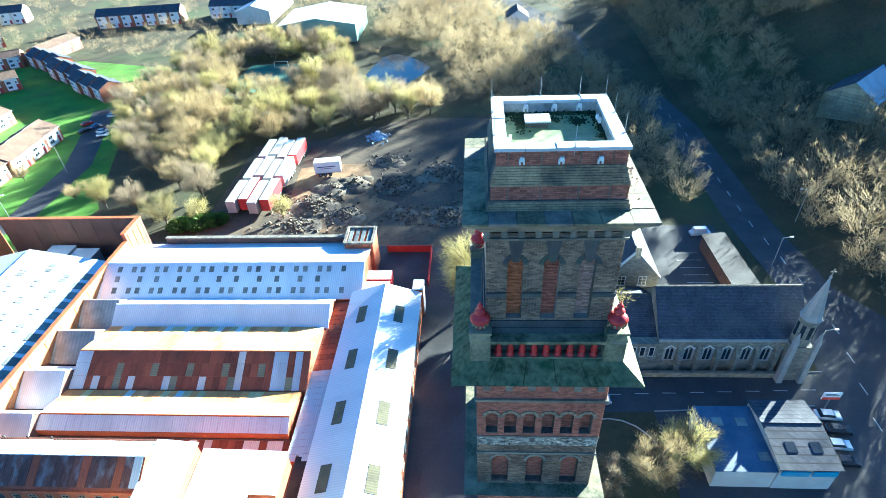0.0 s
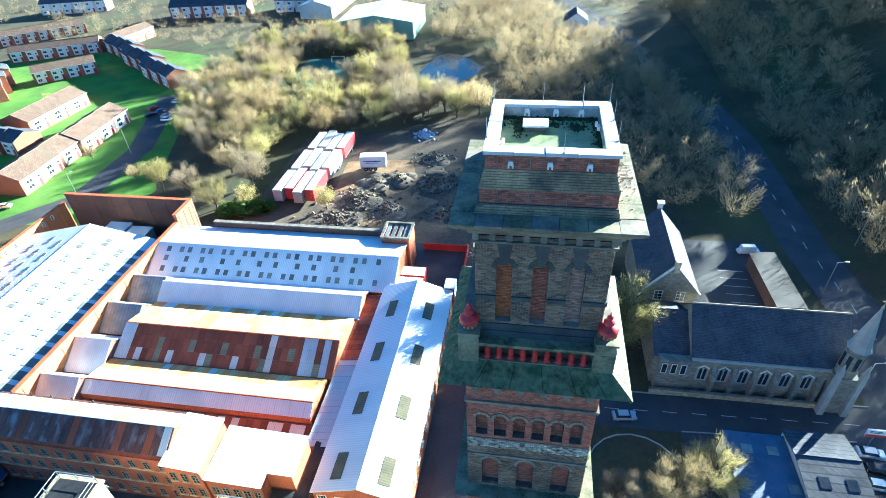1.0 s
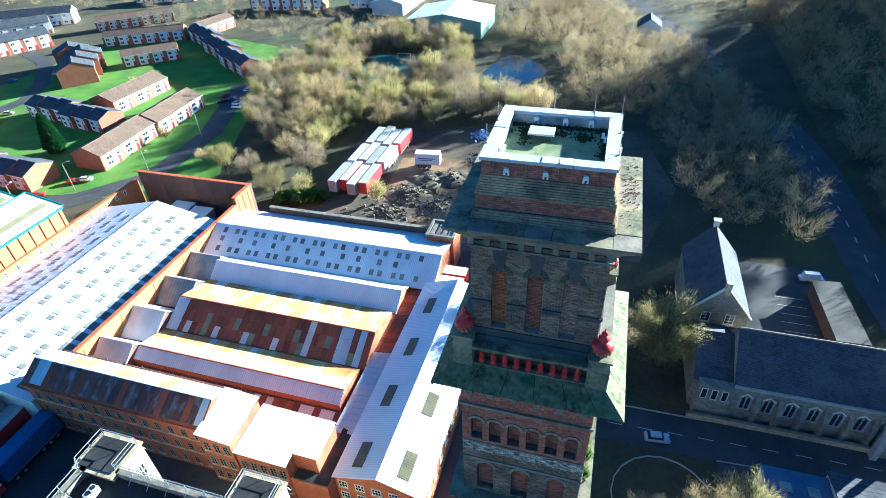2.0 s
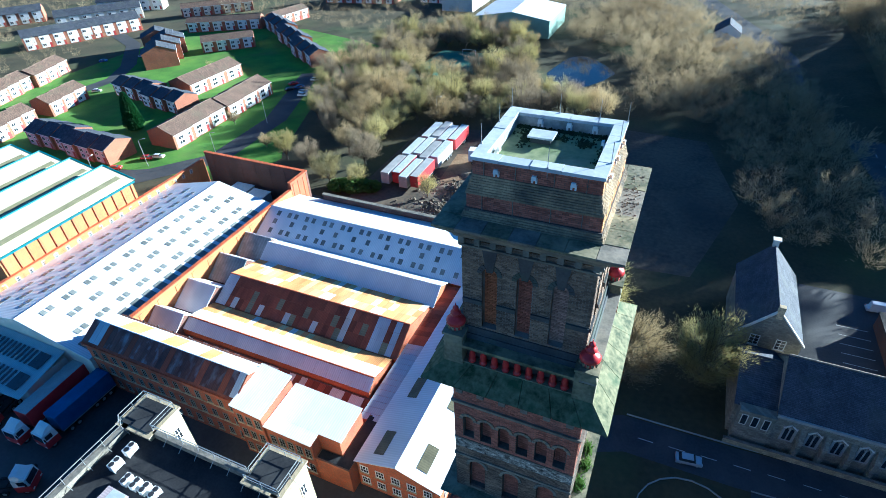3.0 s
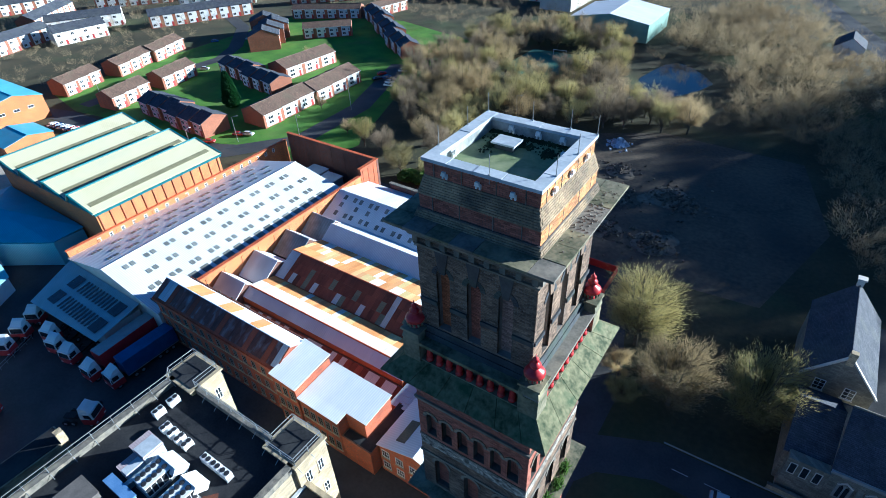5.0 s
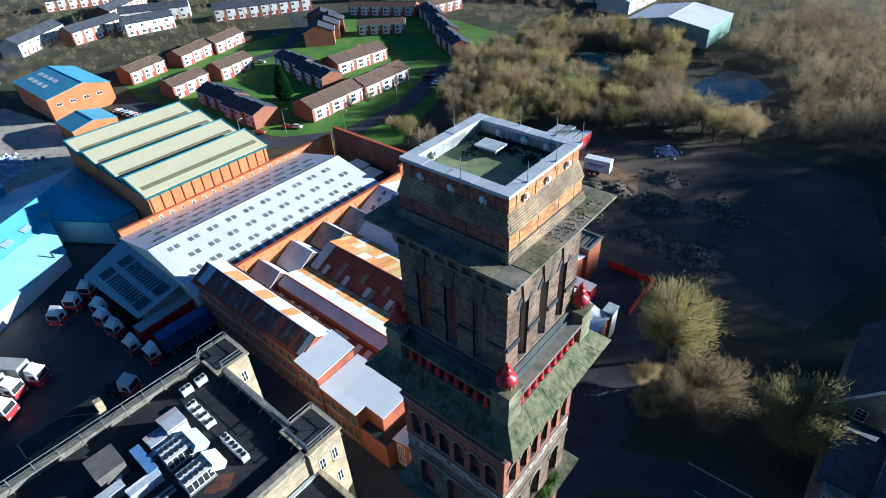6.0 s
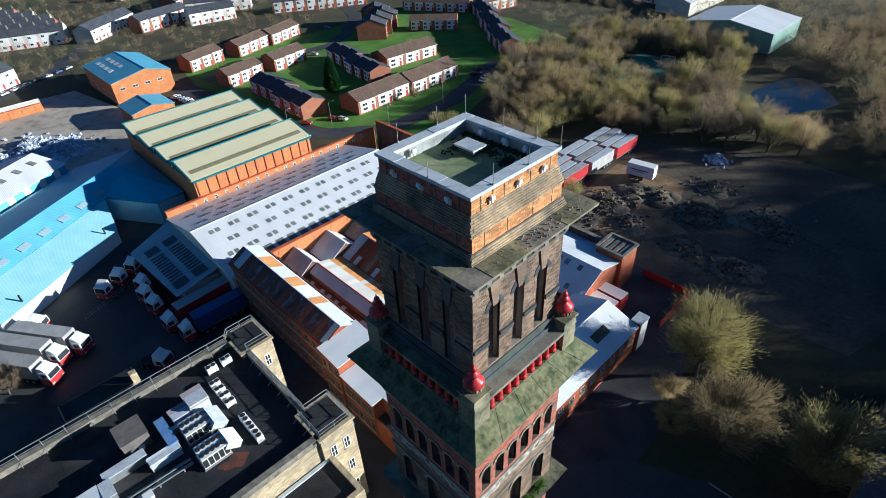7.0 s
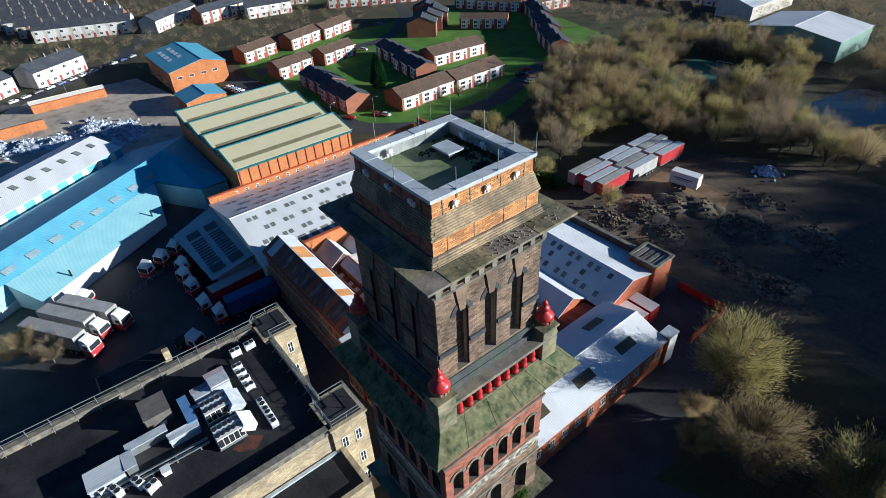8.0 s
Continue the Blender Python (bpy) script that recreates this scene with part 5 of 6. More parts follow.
def tree_parts(seed, h, spread, twigs, wide, upright=0.5, length=0.13, limbs=0, subs=6):
    """A bare winter tree: trunk and limbs as tapered rods, and a crown of thin single twigs. Returns the two meshes' makers."""
    r, wood, crown = random.Random(seed), M(), M()
    fork = h * r.uniform(0.16, 0.26)
    wood.rod((0, 0, -0.2), (r.uniform(-0.1, 0.1) * h * 0.3, r.uniform(-0.1, 0.1) * h * 0.3, fork), h * 0.028, 7, h * 0.02)
    branches = []
    n = limbs or r.randint(7, 10)
    for i in range(n):
        a = 2 * math.pi * (i + r.uniform(-0.3, 0.3)) / n
        reach = spread * r.uniform(0.55, 1.0) * (0.25 if i == 0 else 1)
        top = h * (r.uniform(0.42 if limbs else 0.55, 0.95) if i else 0.97) * (1 - 0.22 * reach / spread * (1 - upright))
        p0 = Vector((0, 0, fork * r.uniform(0.7, 1.0)))
        p2 = Vector((reach * math.cos(a), reach * math.sin(a), top))
        p1 = p0.lerp(p2, 0.45) + Vector((math.cos(a), math.sin(a), 0)) * reach * 0.12
        wood.rod(p0, p1, h * 0.013, 5, h * 0.008)
        wood.rod(p1, p2, h * 0.008, 4, h * 0.002)
        branches.append((p1, p2))
        for j in range(subs):
            s = p0.lerp(p1, r.uniform(0.4, 1)) if j < 2 else p1.lerp(p2, r.uniform(0, 0.85))
            d = Vector((math.cos(a) + r.uniform(-0.9, 0.9), math.sin(a) + r.uniform(-0.9, 0.9), r.uniform(0.1, 1.2) * (0.6 + upright))).normalized()
            e = s + d * h * r.uniform(0.13, 0.26)
            wood.rod(s, e, h * 0.0045, 3, h * 0.001)
            branches.append((s, e))
    for _ in range(twigs):
        s, e = branches[r.randrange(len(branches))]
        f = r.uniform(0.15, 1.05)
        p = s.lerp(e, f) + Vector((r.gauss(0, 1), r.gauss(0, 1), r.gauss(0, 0.7))) * h * 0.045
        d = ((e - s).normalized() * 0.8 + Vector((p.x, p.y, 0)) / (spread + 0.1) * 0.6 + Vector((r.gauss(0, 0.55), r.gauss(0, 0.55), 0.35 + upright * 0.6 + r.gauss(0, 0.4)))).normalized()
        q = p + d * h * length * r.uniform(0.5, 1.2)
        s2 = d.cross(Vector((r.gauss(0, 1), r.gauss(0, 1), r.gauss(0, 1)))).normalized() * wide * r.uniform(0.6, 1.2)
        k = len(crown.v)
        crown.v += [tuple(p - s2), tuple(p + s2), tuple(q)]
        crown.f.append((k, k + 1, k + 2))
    return wood, crown


def tree(name, label, m, wood, crown, group=""):
    ob = thing(name, label, "tree", group, m)
    part("trunk", wood, None, ob)
    part("crown", crown, None, ob)
    return ob


# the four large trees by the side road
for i, (x, y, h, s, k) in enumerate(((-1.2, 70.5, 14.5, 3.7, 1), (6.6, 61.4, 12.0, 4.5, 0), (17.2, 65.2, 11.5, 4.3, 1))):
    w, c = tree_parts(70 + i, h, s, 26000, 0.028, 0.7, 0.055, 30, 15)
    tree("roadside_tree", "large bare winter tree with a dense twiggy crown", pose(x, y, 0), w.mesh("trunk", BARK), c.mesh("crown", TWIG[k]), "trees by the side road")
for i, (x, y, h, s) in enumerate(((21.0, 38.5, 7.5, 3.4), (25.5, 40.5, 8.0, 3.2), (14.5, 37.0, 5.5, 2.4), (-2.0, 63.0, 5.0, 2.4), (0.5, 58.5, 4.5, 2.2), (-76.0, -6.0, 5.0, 2.6), (-81.0, -9.5, 6.0, 3.0))):
    w, c = tree_parts(90 + i, h, s, 10000, 0.02, 0.6, 0.075, 18, 10)
    tree("small_tree", "small bare winter tree with brown twigs", pose(x, y, 0), w.mesh("trunk", BARK), c.mesh("crown", TWIG[i % 3]))
KINDS = []
for i in range(9):
    w, c = tree_parts(10 + i, 11.5, (3.9, 3.0, 4.4)[i % 3], 4200, 0.036, (0.7, 1.0, 0.5)[i % 3], 0.095, 16, 9)
    KINDS.append((w.mesh("trunk", BARK), c.mesh("crown", TWIG[(0, 1, 0, 2, 1, 0, 0, 2, 1)[i]])))


def inside(x, y, poly):
    hit, n = False, len(poly)
    for i in range(n):
        (x0, y0), (x1, y1) = poly[i], poly[i - 1]
        if (y0 > y) != (y1 > y) and x < (x1 - x0) * (y - y0) / (y1 - y0) + x0:
            hit = not hit
    return hit


def scatter(poly, gap, seed, keep=lambda x, y: True, limit=2000):
    r, spots, cells = random.Random(seed), [], {}
    xs, ys = [p[0] for p in poly], [p[1] for p in poly]
    for _ in range(limit * 14):
        x, y = r.uniform(min(xs), max(xs)), r.uniform(min(ys), max(ys))
        if not inside(x, y, poly) or not keep(x, y):
            continue
        c = (int(x // gap), int(y // gap))
        if all(math.hypot(x - a, y - b) > gap for i in (-1, 0, 1) for j in (-1, 0, 1) for a, b in cells.get((c[0] + i, c[1] + j), ())):
            cells.setdefault(c, []).append((x, y))
            spots.append((x, y))
            if len(spots) >= limit:
                break
    return spots


WOOD_A = [(-114, 166), (-108, 205), (-92, 232), (-62, 226), (-50, 214), (-46, 190), (-42, 170), (-20, 165), (-12, 154), (-46, 142), (-62, 138), (-72, 120), (-86, 118), (-98, 132)]
PITCH = lambda x, y: -88 < x < -57 and 176 < y < 206
r = random.Random(21)
for x, y in scatter(WOOD_A, 4.7, 1, lambda x, y: not PITCH(x, y), 290):
    w, c = KINDS[r.randrange(9)]
    s = r.uniform(0.55, 0.92)
    tree("woodland_tree", "bare winter woodland tree with tan twigs", pose(x, y, 0, 0, 0, r.uniform(0, 360)) @ Matrix.Diagonal((s, s, s * r.uniform(0.85, 1.15), 1)), w, c, "woodland north of the site")
for x, y, s in ((-88, 104, 0.75), (-80, 103, 0.7), (-66, 108, 0.9), (-70, 97, 0.75), (-74, 113, 0.8), (-58, 137, 0.7), (-44, 99, 0.55), (-63, 99, 0.5), (-98, 108, 0.4), (-68, 118, 0.8), (-155, 150, 0.5), (-118, 118, 0.4)):
    w, c = KINDS[r.randrange(9)]
    tree("lone_tree", "rounded bare winter tree on rough grass", pose(x, y, 0, 0, 0, r.uniform(0, 360)) @ Matrix.Diagonal((s, s, s, 1)), w, c, "trees along the field edge")

# far woods, one joined mass
PROTO = []
for i in range(6):
    w, c = tree_parts(40 + i, 11.0, (4.6, 3.8, 5.0)[i % 3], 1300, 0.062, (0.6, 0.9, 0.4)[i % 3], 0.10, 16, 8)
    tri = np.array(c.v).reshape(-1, 3, 3)
    PROTO.append(tri)


def mass(name, spots, seed, label, size=1.0):
    r, out = random.Random(seed), []
    for x, y in spots:
        a, s = r.uniform(0, 6.28), size * r.uniform(0.75, 1.25)
        t = PROTO[r.randrange(6)][:1300 if size > 0.8 else 420]
        ca, sa = math.cos(a) * s, math.sin(a) * s
        out.append(np.stack([t[..., 0] * ca - t[..., 1] * sa + x, t[..., 0] * sa + t[..., 1] * ca + y, t[..., 2] * s * r.uniform(0.85, 1.15) + rise(x, y) - 0.3], -1))
    v = np.concatenate(out).reshape(-1, 3)
    me = bpy.data.meshes.new(name)
    k = len(v)
    me.vertices.add(k)
    me.vertices.foreach_set("co", v.ravel())
    me.loops.add(k)
    me.loops.foreach_set("vertex_index", np.arange(k))
    me.polygons.add(k // 3)
    me.polygons.foreach_set("loop_start", np.arange(0, k, 3))
    me.materials.append(FAR_TWIG)
    me.update()
    me.validate()
    tagged(new(name, me), label, "woods", kind="stuff")


def off_road(x, y):
    rx = np.interp(y, [-60, 40, 57, 68, 95, 118, 142, 190, 250, 330, 480], [48, 52, 56, 57.5, 55.2, 55, 54.8, 47, 30, 0, -60])
    return abs(x - rx) > 9


mass("east_woods", scatter([(66, 50), (125, 95), (135, 330), (60, 330), (62, 150), (64, 110)], 6.2, 3, lambda x, y: off_road(x, y) and not (84 < x < 124 and 124 < y < 170), 560), 5, "dense bare brown woodland on the hillside across the road")
# Woods added on the extra hills, mostly out of view, to block the sun.
mass("hill_woods", scatter([(70, 10), (250, 10), (250, 330), (137, 330), (127, 95)], 6.5, 23, limit=620), 25, "added bare brown woodland that shades the road and site", 0.8)
mass("north_woods", scatter([(24, 108), (50, 100), (54, 130), (40, 190), (10, 260), (-30, 300), (-40, 222), (-14, 214), (-6, 165), (16, 154), (26, 125)], 5.6, 6, off_road, 360), 7, "dense bare brown woodland beyond the cleared site", 0.85)
mass("far_woods", scatter([(-420, 190), (-300, 235), (-230, 250), (-120, 262), (0, 330), (120, 340), (300, 340), (300, 620), (-420, 620)], 11, 8, off_road, 900), 9, "scattered distant winter trees", 0.7)
mass("estate_trees", scatter([(-440, -40), (-245, -30), (-248, 30), (-215, 60), (-226, 140), (-245, 200), (-320, 230), (-440, 230)], 7.5, 12, lambda x, y: random.Random(int(x * 7 + y * 13)).random() < 0.7, 620), 13, "bare winter trees and hedges among the distant streets", 0.5)
mass("pond_edge_trees", scatter([(-48, 214), (-12, 214), (6, 168), (-12, 156), (-44, 166), (-16, 170), (-12, 188), (-20, 205), (-34, 214), (-42, 206)], 5.0, 14, lambda x, y: True, 45), 15, "bare scrubby trees round the pond", 0.42)
mass("estate_edge_trees", scatter([(-110, 205), (-165, 222), (-215, 212), (-230, 250), (-100, 262), (-90, 236)], 7.5, 16, lambda x, y: True, 160), 17, "bare winter trees behind the estate", 0.55)
mass("roadside_woods", scatter([(2, 215), (28, 200), (36, 225), (20, 262), (60, 262), (56, 340), (-10, 340), (-6, 262)], 7.0, 28, lambda x, y: off_road(x, y) and not (6 < x < 26 and 222 < y < 252), 170), 29, "bare winter woodland along the main road", 0.7)
mass("far_edge_woods", scatter([(-48, 232), (-10, 216), (10, 260), (-20, 330), (-120, 330), (-110, 262), (-48, 262)], 6.5, 18, off_road, 190), 19, "bare winter woodland beyond the warehouse", 0.7)


# ---- the brick tower ----
TX, TY = 1.95, 18.1
SOOT_BRICK = mat("sooty single bricks", (0.11, 0.078, 0.056), (0.27, 0.19, 0.125), 0.7, 12.0, 0.85, bump=0.2, island=0.45, stain=(0.075, 0.06, 0.05), amount=0.65, stain_size=0.6)
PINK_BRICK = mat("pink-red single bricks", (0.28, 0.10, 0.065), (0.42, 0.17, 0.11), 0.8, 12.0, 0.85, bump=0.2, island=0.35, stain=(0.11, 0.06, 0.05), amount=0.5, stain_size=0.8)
WARM_BRICK = mat("orange-red single bricks", (0.32, 0.105, 0.045), (0.47, 0.18, 0.075), 0.8, 12.0, 0.85, bump=0.2, island=0.35, stain=(0.20, 0.11, 0.06), amount=0.5, stain_size=0.9)
# Brighter brick for the drum's east face, with sunlight put into the colour.
SUNLIT_BRICK = mat("orange parapet bricks in sunlit tone", (0.46, 0.21, 0.07), (0.60, 0.32, 0.13), 0.8, 12.0, 0.85, bump=0.2, vary=0.3, stain=(0.20, 0.11, 0.06), amount=0.5, stain_size=0.9)
BAND_BRICK = mat("chequered pale and dark bricks", (0.05, 0.045, 0.042), (0.62, 0.58, 0.48), 4.2, 3.0, 0.8, bump=0.2, island=0.5)
WEATHERED = mat("weathered tan courses", (0.17, 0.135, 0.09), (0.42, 0.32, 0.19), 1.3, 9.0, 0.6, bump=0.3, island=0.2, stain=(0.05, 0.06, 0.06), amount=0.85, stain_size=0.8)
PALE_BRICK = mat("pale pink bricks with whitish joints", (0.30, 0.18, 0.14), (0.50, 0.34, 0.27), 0.8, 12.0, 0.85, bump=0.2, island=0.4, stain=(0.13, 0.08, 0.07), amount=0.5, stain_size=0.8)
POINTING = mat("pale crumbling pointing", (0.22, 0.19, 0.16), (0.36, 0.32, 0.27), 1.2, 10.0, 0.95, stain=(0.08, 0.07, 0.06), amount=0.6, stain_size=0.7)
JOINT = mat("dark mortar", (0.08, 0.07, 0.06), (0.16, 0.14, 0.115), 2.0, 12.0, 0.95)
BLUE_STONE = mat("blue-black engineering stone", (0.035, 0.04, 0.048), (0.085, 0.09, 0.095), 1.2, 9.0, 0.55, bump=0.25, stain=(0.07, 0.10, 0.06), amount=0.5, stain_size=0.8)
WET_MOSS = mat("wet mossy skirt stone", (0.035, 0.05, 0.018), (0.26, 0.245, 0.13), 1.3, 5.0, 0.8, spec=0.25, bump=0.7, stain=(0.018, 0.055, 0.018), amount=0.85, stain_size=1.3)
tower = thing("brick_tower", "ornate square Victorian brick tower with mossy stone cornices and red urns", "tower", m=pose(TX, TY, 0))
LINING = mat("weathered grey render", (0.22, 0.24, 0.24), (0.42, 0.43, 0.41), 1.4, 8.0, 0.85, stain=(0.10, 0.12, 0.09), amount=0.6, stain_size=1.5)
SIDES = [pose(0, 0, 0, 0, 0, 90 * k) for k in range(4)]     # south, east, north, west


def courses(u0, u1, z0, z1, out, holes=(), length=0.225, height=0.075, deep=0.12, proud=0.009, seed=1):
    """Bricks in bond on a wall's face; holes: (middle, half width, foot, springing), with a round head."""
    r, m = random.Random(seed), M()
    k, z = 0, z0
    while z < z1 - 0.02:
        u = u0 - (length / 2 if k % 2 else 0)
        zt = min(z + height - 0.011, z1)
        while u < u1:
            spans = [(max(u, u0), min(u + length - 0.011, u1))]
            for c, hw, hb, hs in holes:
                zc = (z + zt) / 2
                if zc < hb or zc > hs + hw:
                    continue
                w = hw if zc <= hs else math.sqrt(max(0, hw * hw - (zc - hs) ** 2))
                spans = [s for a, b in spans for s in ((a, min(b, c - w)), (max(a, c + w), b))]
            for a, b in spans:
                if b - a > 0.03:
                    o = out + proud * r.uniform(0.4, 1.2)
                    m.box(a, -o, z, b, -out + deep, zt)
            u += length
        z += height
        k += 1
    return m


def backing(u, z0, z1, out, core, holes):
    """The wall behind the bricks, left out where the recesses are."""
    m = M().box(-core, -core, z0, core, core, z1)
    walls = M()
    edges = [-u] + [e for c, hw, _, _ in holes for e in (c - hw, c + hw)] + [u]
    for a, b in zip(edges[::2], edges[1::2]):
        walls.box(a, -out, z0, b, -core - 0.001, z1)
    for c, hw, hb, hs in holes:
        walls.box(c - hw, -out, hs + hw, c + hw, -core - 0.001, z1)
        walls.box(c - hw, -out, z0, c + hw, -core - 0.001, hb)
    return m, walls


def ring(z0, z1, o0, o1=None):
    return M().frustum(0, 0, z0, o0, o0, z1, o1 or o0, o1 or o0)


NICHES = [(-1.38, 0.30, 51.05, 53.85), (-0.02, 0.30, 51.05, 53.85), (1.32, 0.30, 51.05, 53.85)]
ARCADE = [(-2.2 + 0.88 * i, 0.28, 43.8, 45.1) for i in range(6)]
BLIND = [(-1.75, 0.42, 39.5, 41.5), (0.0, 0.42, 39.5, 41.5), (1.75, 0.42, 39.5, 41.5)]
LOWER = [(-1.75, 0.42, 32.5, 37.0), (0.0, 0.42, 32.5, 37.0), (1.75, 0.42, 32.5, 37.0)]
shaft = part("shaft", M().box(-2.1, -2.1, 49.4, 2.1, 2.1, 56.0), JOINT, tower)
lower = part("lower_shaft", M().box(-2.45, -2.45, 0, 2.45, 2.45, 49.0), JOINT, tower)
for k, turn in enumerate(SIDES):
    for holder, u, z0, z1, out, core, holes, inner in ((shaft, 2.5, 50.3, 55.3, 2.48, 2.11, NICHES, (WARM_BRICK, PINK_BRICK, PALE_BRICK)), (lower, 2.9, 42.2, 48.0, 2.88, 2.46, ARCADE, (PINK_BRICK,)),
                                                       (lower, 2.9, 39.0, 42.2, 2.88, 2.46, BLIND, (PINK_BRICK,)), (lower, 2.9, 30.0, 38.6, 2.88, 2.46, LOWER, (PINK_BRICK,))):
        part("backing", backing(u - 0.04, z0, z1, out, core, holes)[1].turn(turn), POINTING if holder is shaft else JOINT, holder)
        if k > 1:
            continue
        outer = SOOT_BRICK if holder is shaft or z0 == 39.0 else PINK_BRICK
        if z1 == 48.0:
            tagged(part("brickwork", courses(-u, u, 43.55, z1, out, holes, seed=k + 3).turn(turn), PINK_BRICK, holder), "sooty red bricks", kind="stuff")
            tagged(part("brickwork", courses(-u, u, 42.2, 42.8, out, (), seed=k + 9).turn(turn), SOOT_BRICK, holder), "soot-darkened bricks", kind="stuff")
            tagged(part("brickwork", courses(-u, u, 42.8, 43.48, out, (), seed=k + 9).turn(turn), BAND_BRICK, holder), "band of pale and dark chequered bricks", kind="stuff")
        else:
            tagged(part("brickwork", courses(-u, u, z0, z1, out, holes, seed=k + 5).turn(turn), outer, holder), "soot-darkened bricks", kind="stuff")
        for i, (c, hw, hb, hs) in enumerate(holes):
            tagged(part("brick_infill", courses(c - hw, c + hw, hb, hs + hw, core + 0.06, (), seed=i).turn(turn), inner[i % len(inner)] if k == 0 else SOOT_BRICK, holder), "red brick infill of a blind niche", kind="stuff")
            for j in range(9):
                a0, a1 = math.pi * j / 9 + 0.015, math.pi * (j + 1) / 9 - 0.015
                w = 0.2 if holder is shaft else 0.16
                ps = [(c + r * math.cos(a), z) for r, a in ((hw, a0), (hw + w, a0), (hw + w, a1), (hw, a1)) for z in (hs + r * math.sin(a),)]
                v = M().add([(x, -out - (0.03 if holder is shaft else 0.05), z) for x, z in ps] + [(x, -out + 0.2, z) for x, z in ps],
                            [(0, 1, 2, 3), (7, 6, 5, 4), (0, 4, 5, 1), (1, 5, 6, 2), (2, 6, 7, 3), (3, 7, 4, 0)])
                part("voussoir", v.turn(turn), (BLUE_STONE if holder is shaft else (WEATHERED if j % 2 and z1 == 48.0 else SOOT_STONE)), holder)
            if holder is shaft:
                ps = [(c - 0.12, 54.0), (c + 0.12, 54.0), (c + 0.29, 55.0), (c - 0.29, 55.0)]
                v = M().add([(x, -out - 0.07, z) for x, z in ps] + [(x, -out + 0.1, z) for x, z in ps],
                            [(0, 1, 2, 3), (7, 6, 5, 4), (0, 4, 5, 1), (1, 5, 6, 2), (2, 6, 7, 3), (3, 7, 4, 0)])
                # Keystone colour follows the light: darker on the shaded south, tan on the sunlit east.
                part("keystone", v.turn(turn), SOOT_BRICK if k else BLUE_STONE, holder)
    if k < 2:
        for i in range(4):
            lo = -2.48 if i == 0 else NICHES[i - 1][0] + 0.31
            hi = 2.5 if i == 3 else NICHES[i][0] - 0.31
            part("string_course", M().box(lo, -2.56, 52.25, hi, -2.4, 52.45).turn(turn), BLUE_STONE, shaft)
for z0, z1, o0, o1 in ((50.36, 50.62, 2.66, 2.62), (50.62, 50.95, 2.58, 2.54)):
    part("plinth", ring(z0, z1, o0, o1), BLUE_STONE, tower)

# cornice of the shaft
for z0, z1, o0, o1 in ((55.0, 55.12, 2.56, 2.60), (55.5, 55.72, 2.70, 2.80), (55.72, 55.90, 2.86, 3.0), (55.90, 56.06, 3.05, 3.22)):
    part("moulding", ring(z0, z1, o0, o1), SOOT_STONE, tower)
for k in (0, 1):
    for i in range(9):
        part("bracket", M().box(-2.45 + 0.61 * i - 0.11, -2.66, 55.2, -2.45 + 0.61 * i + 0.11, -2.45, 55.49).turn(SIDES[k]), SOOT_STONE, tower)
rnd = random.Random(11)
cap = part("slab", ring(56.06, 56.16, 3.22, 3.30), SOOT_STONE, tower, "broad overhanging mossy stone cornice")
edge = [-3.32, -2.42, -1.45, -0.5, 0.45, 1.4, 2.42, 3.32]
for i in range(7):
    for j in range(7):
        if 0 < i < 6 and 0 < j < 6:
            continue
        dz = rnd.uniform(-0.012, 0.012)
        part("flagstone", M().box(edge[i] + 0.008, edge[j] + 0.008, 56.16, edge[i + 1] - 0.008, edge[j + 1] - 0.008, 56.25 + dz), SOOT_STONE if rnd.random() < 0.35 else MOSS_STONE, cap)

# the drum above it, with its parapet
drum = part("drum", M().box(-2.4, -2.4, 56.12, 2.4, 2.4, 56.6).box(-2.1, -2.1, 56.6, 2.1, 2.1, 57.6), JOINT, tower)
for z, h, o, n in [(56.22 + 0.085 * i, 0.08, 2.50 - 0.03 * i, 12) for i in range(4)] + [(57.16 + 0.0865 * i, 0.083, 2.37 - 0.025 * i, 20) for i in range(8)]:
    part("step_course", ring(z, z + h, o - 0.012), WEATHERED, drum)
    for k, turn in enumerate(SIDES):
        row_m, w, q = M(), 2 * o / n, random.Random(int(z * 100) + k)
        for i in range(n):
            x = -o + w * i + (w / 2 if int(z * 12) % 2 and i < n - 1 else 0)
            row_m.box(x + 0.005, -o - q.uniform(0, 0.010), z, min(x + w - 0.006, o - 0.02), -o + 0.2, z + h - 0.004)
        tagged(part("course_bricks", row_m.turn(turn), WEATHERED, drum), "stepped course of weathered bricks", kind="stuff")
for z0, z1, o in ((56.55, 57.15, 2.32), (57.85, 58.40, 2.15)):
    for turn in SIDES:
        part("backing", M().box(-o, -o, z0, o - 0.3, -o + 0.3, z1).turn(turn), JOINT, drum)
    # South bands take the darker brick, as the side turned from the sun.
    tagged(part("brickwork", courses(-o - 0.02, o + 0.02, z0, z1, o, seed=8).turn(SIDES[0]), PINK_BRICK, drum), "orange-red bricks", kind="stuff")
# East bands are laid in the brighter, sunlit-toned brick.
one = M().box(0, -0.03, 0, 0.214, 0.1, 0.064).mesh("brick", SUNLIT_BRICK)
half = M().box(0, -0.03, 0, 0.1, 0.1, 0.064).mesh("brick", SUNLIT_BRICK)
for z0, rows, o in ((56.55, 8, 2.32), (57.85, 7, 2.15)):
    for r in range(rows):
        x = -o
        first = r % 2
        while x < o - 0.05:
            short = first or x + 0.214 > o + 0.03
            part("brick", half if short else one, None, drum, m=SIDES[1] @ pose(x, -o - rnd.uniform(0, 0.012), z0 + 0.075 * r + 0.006))
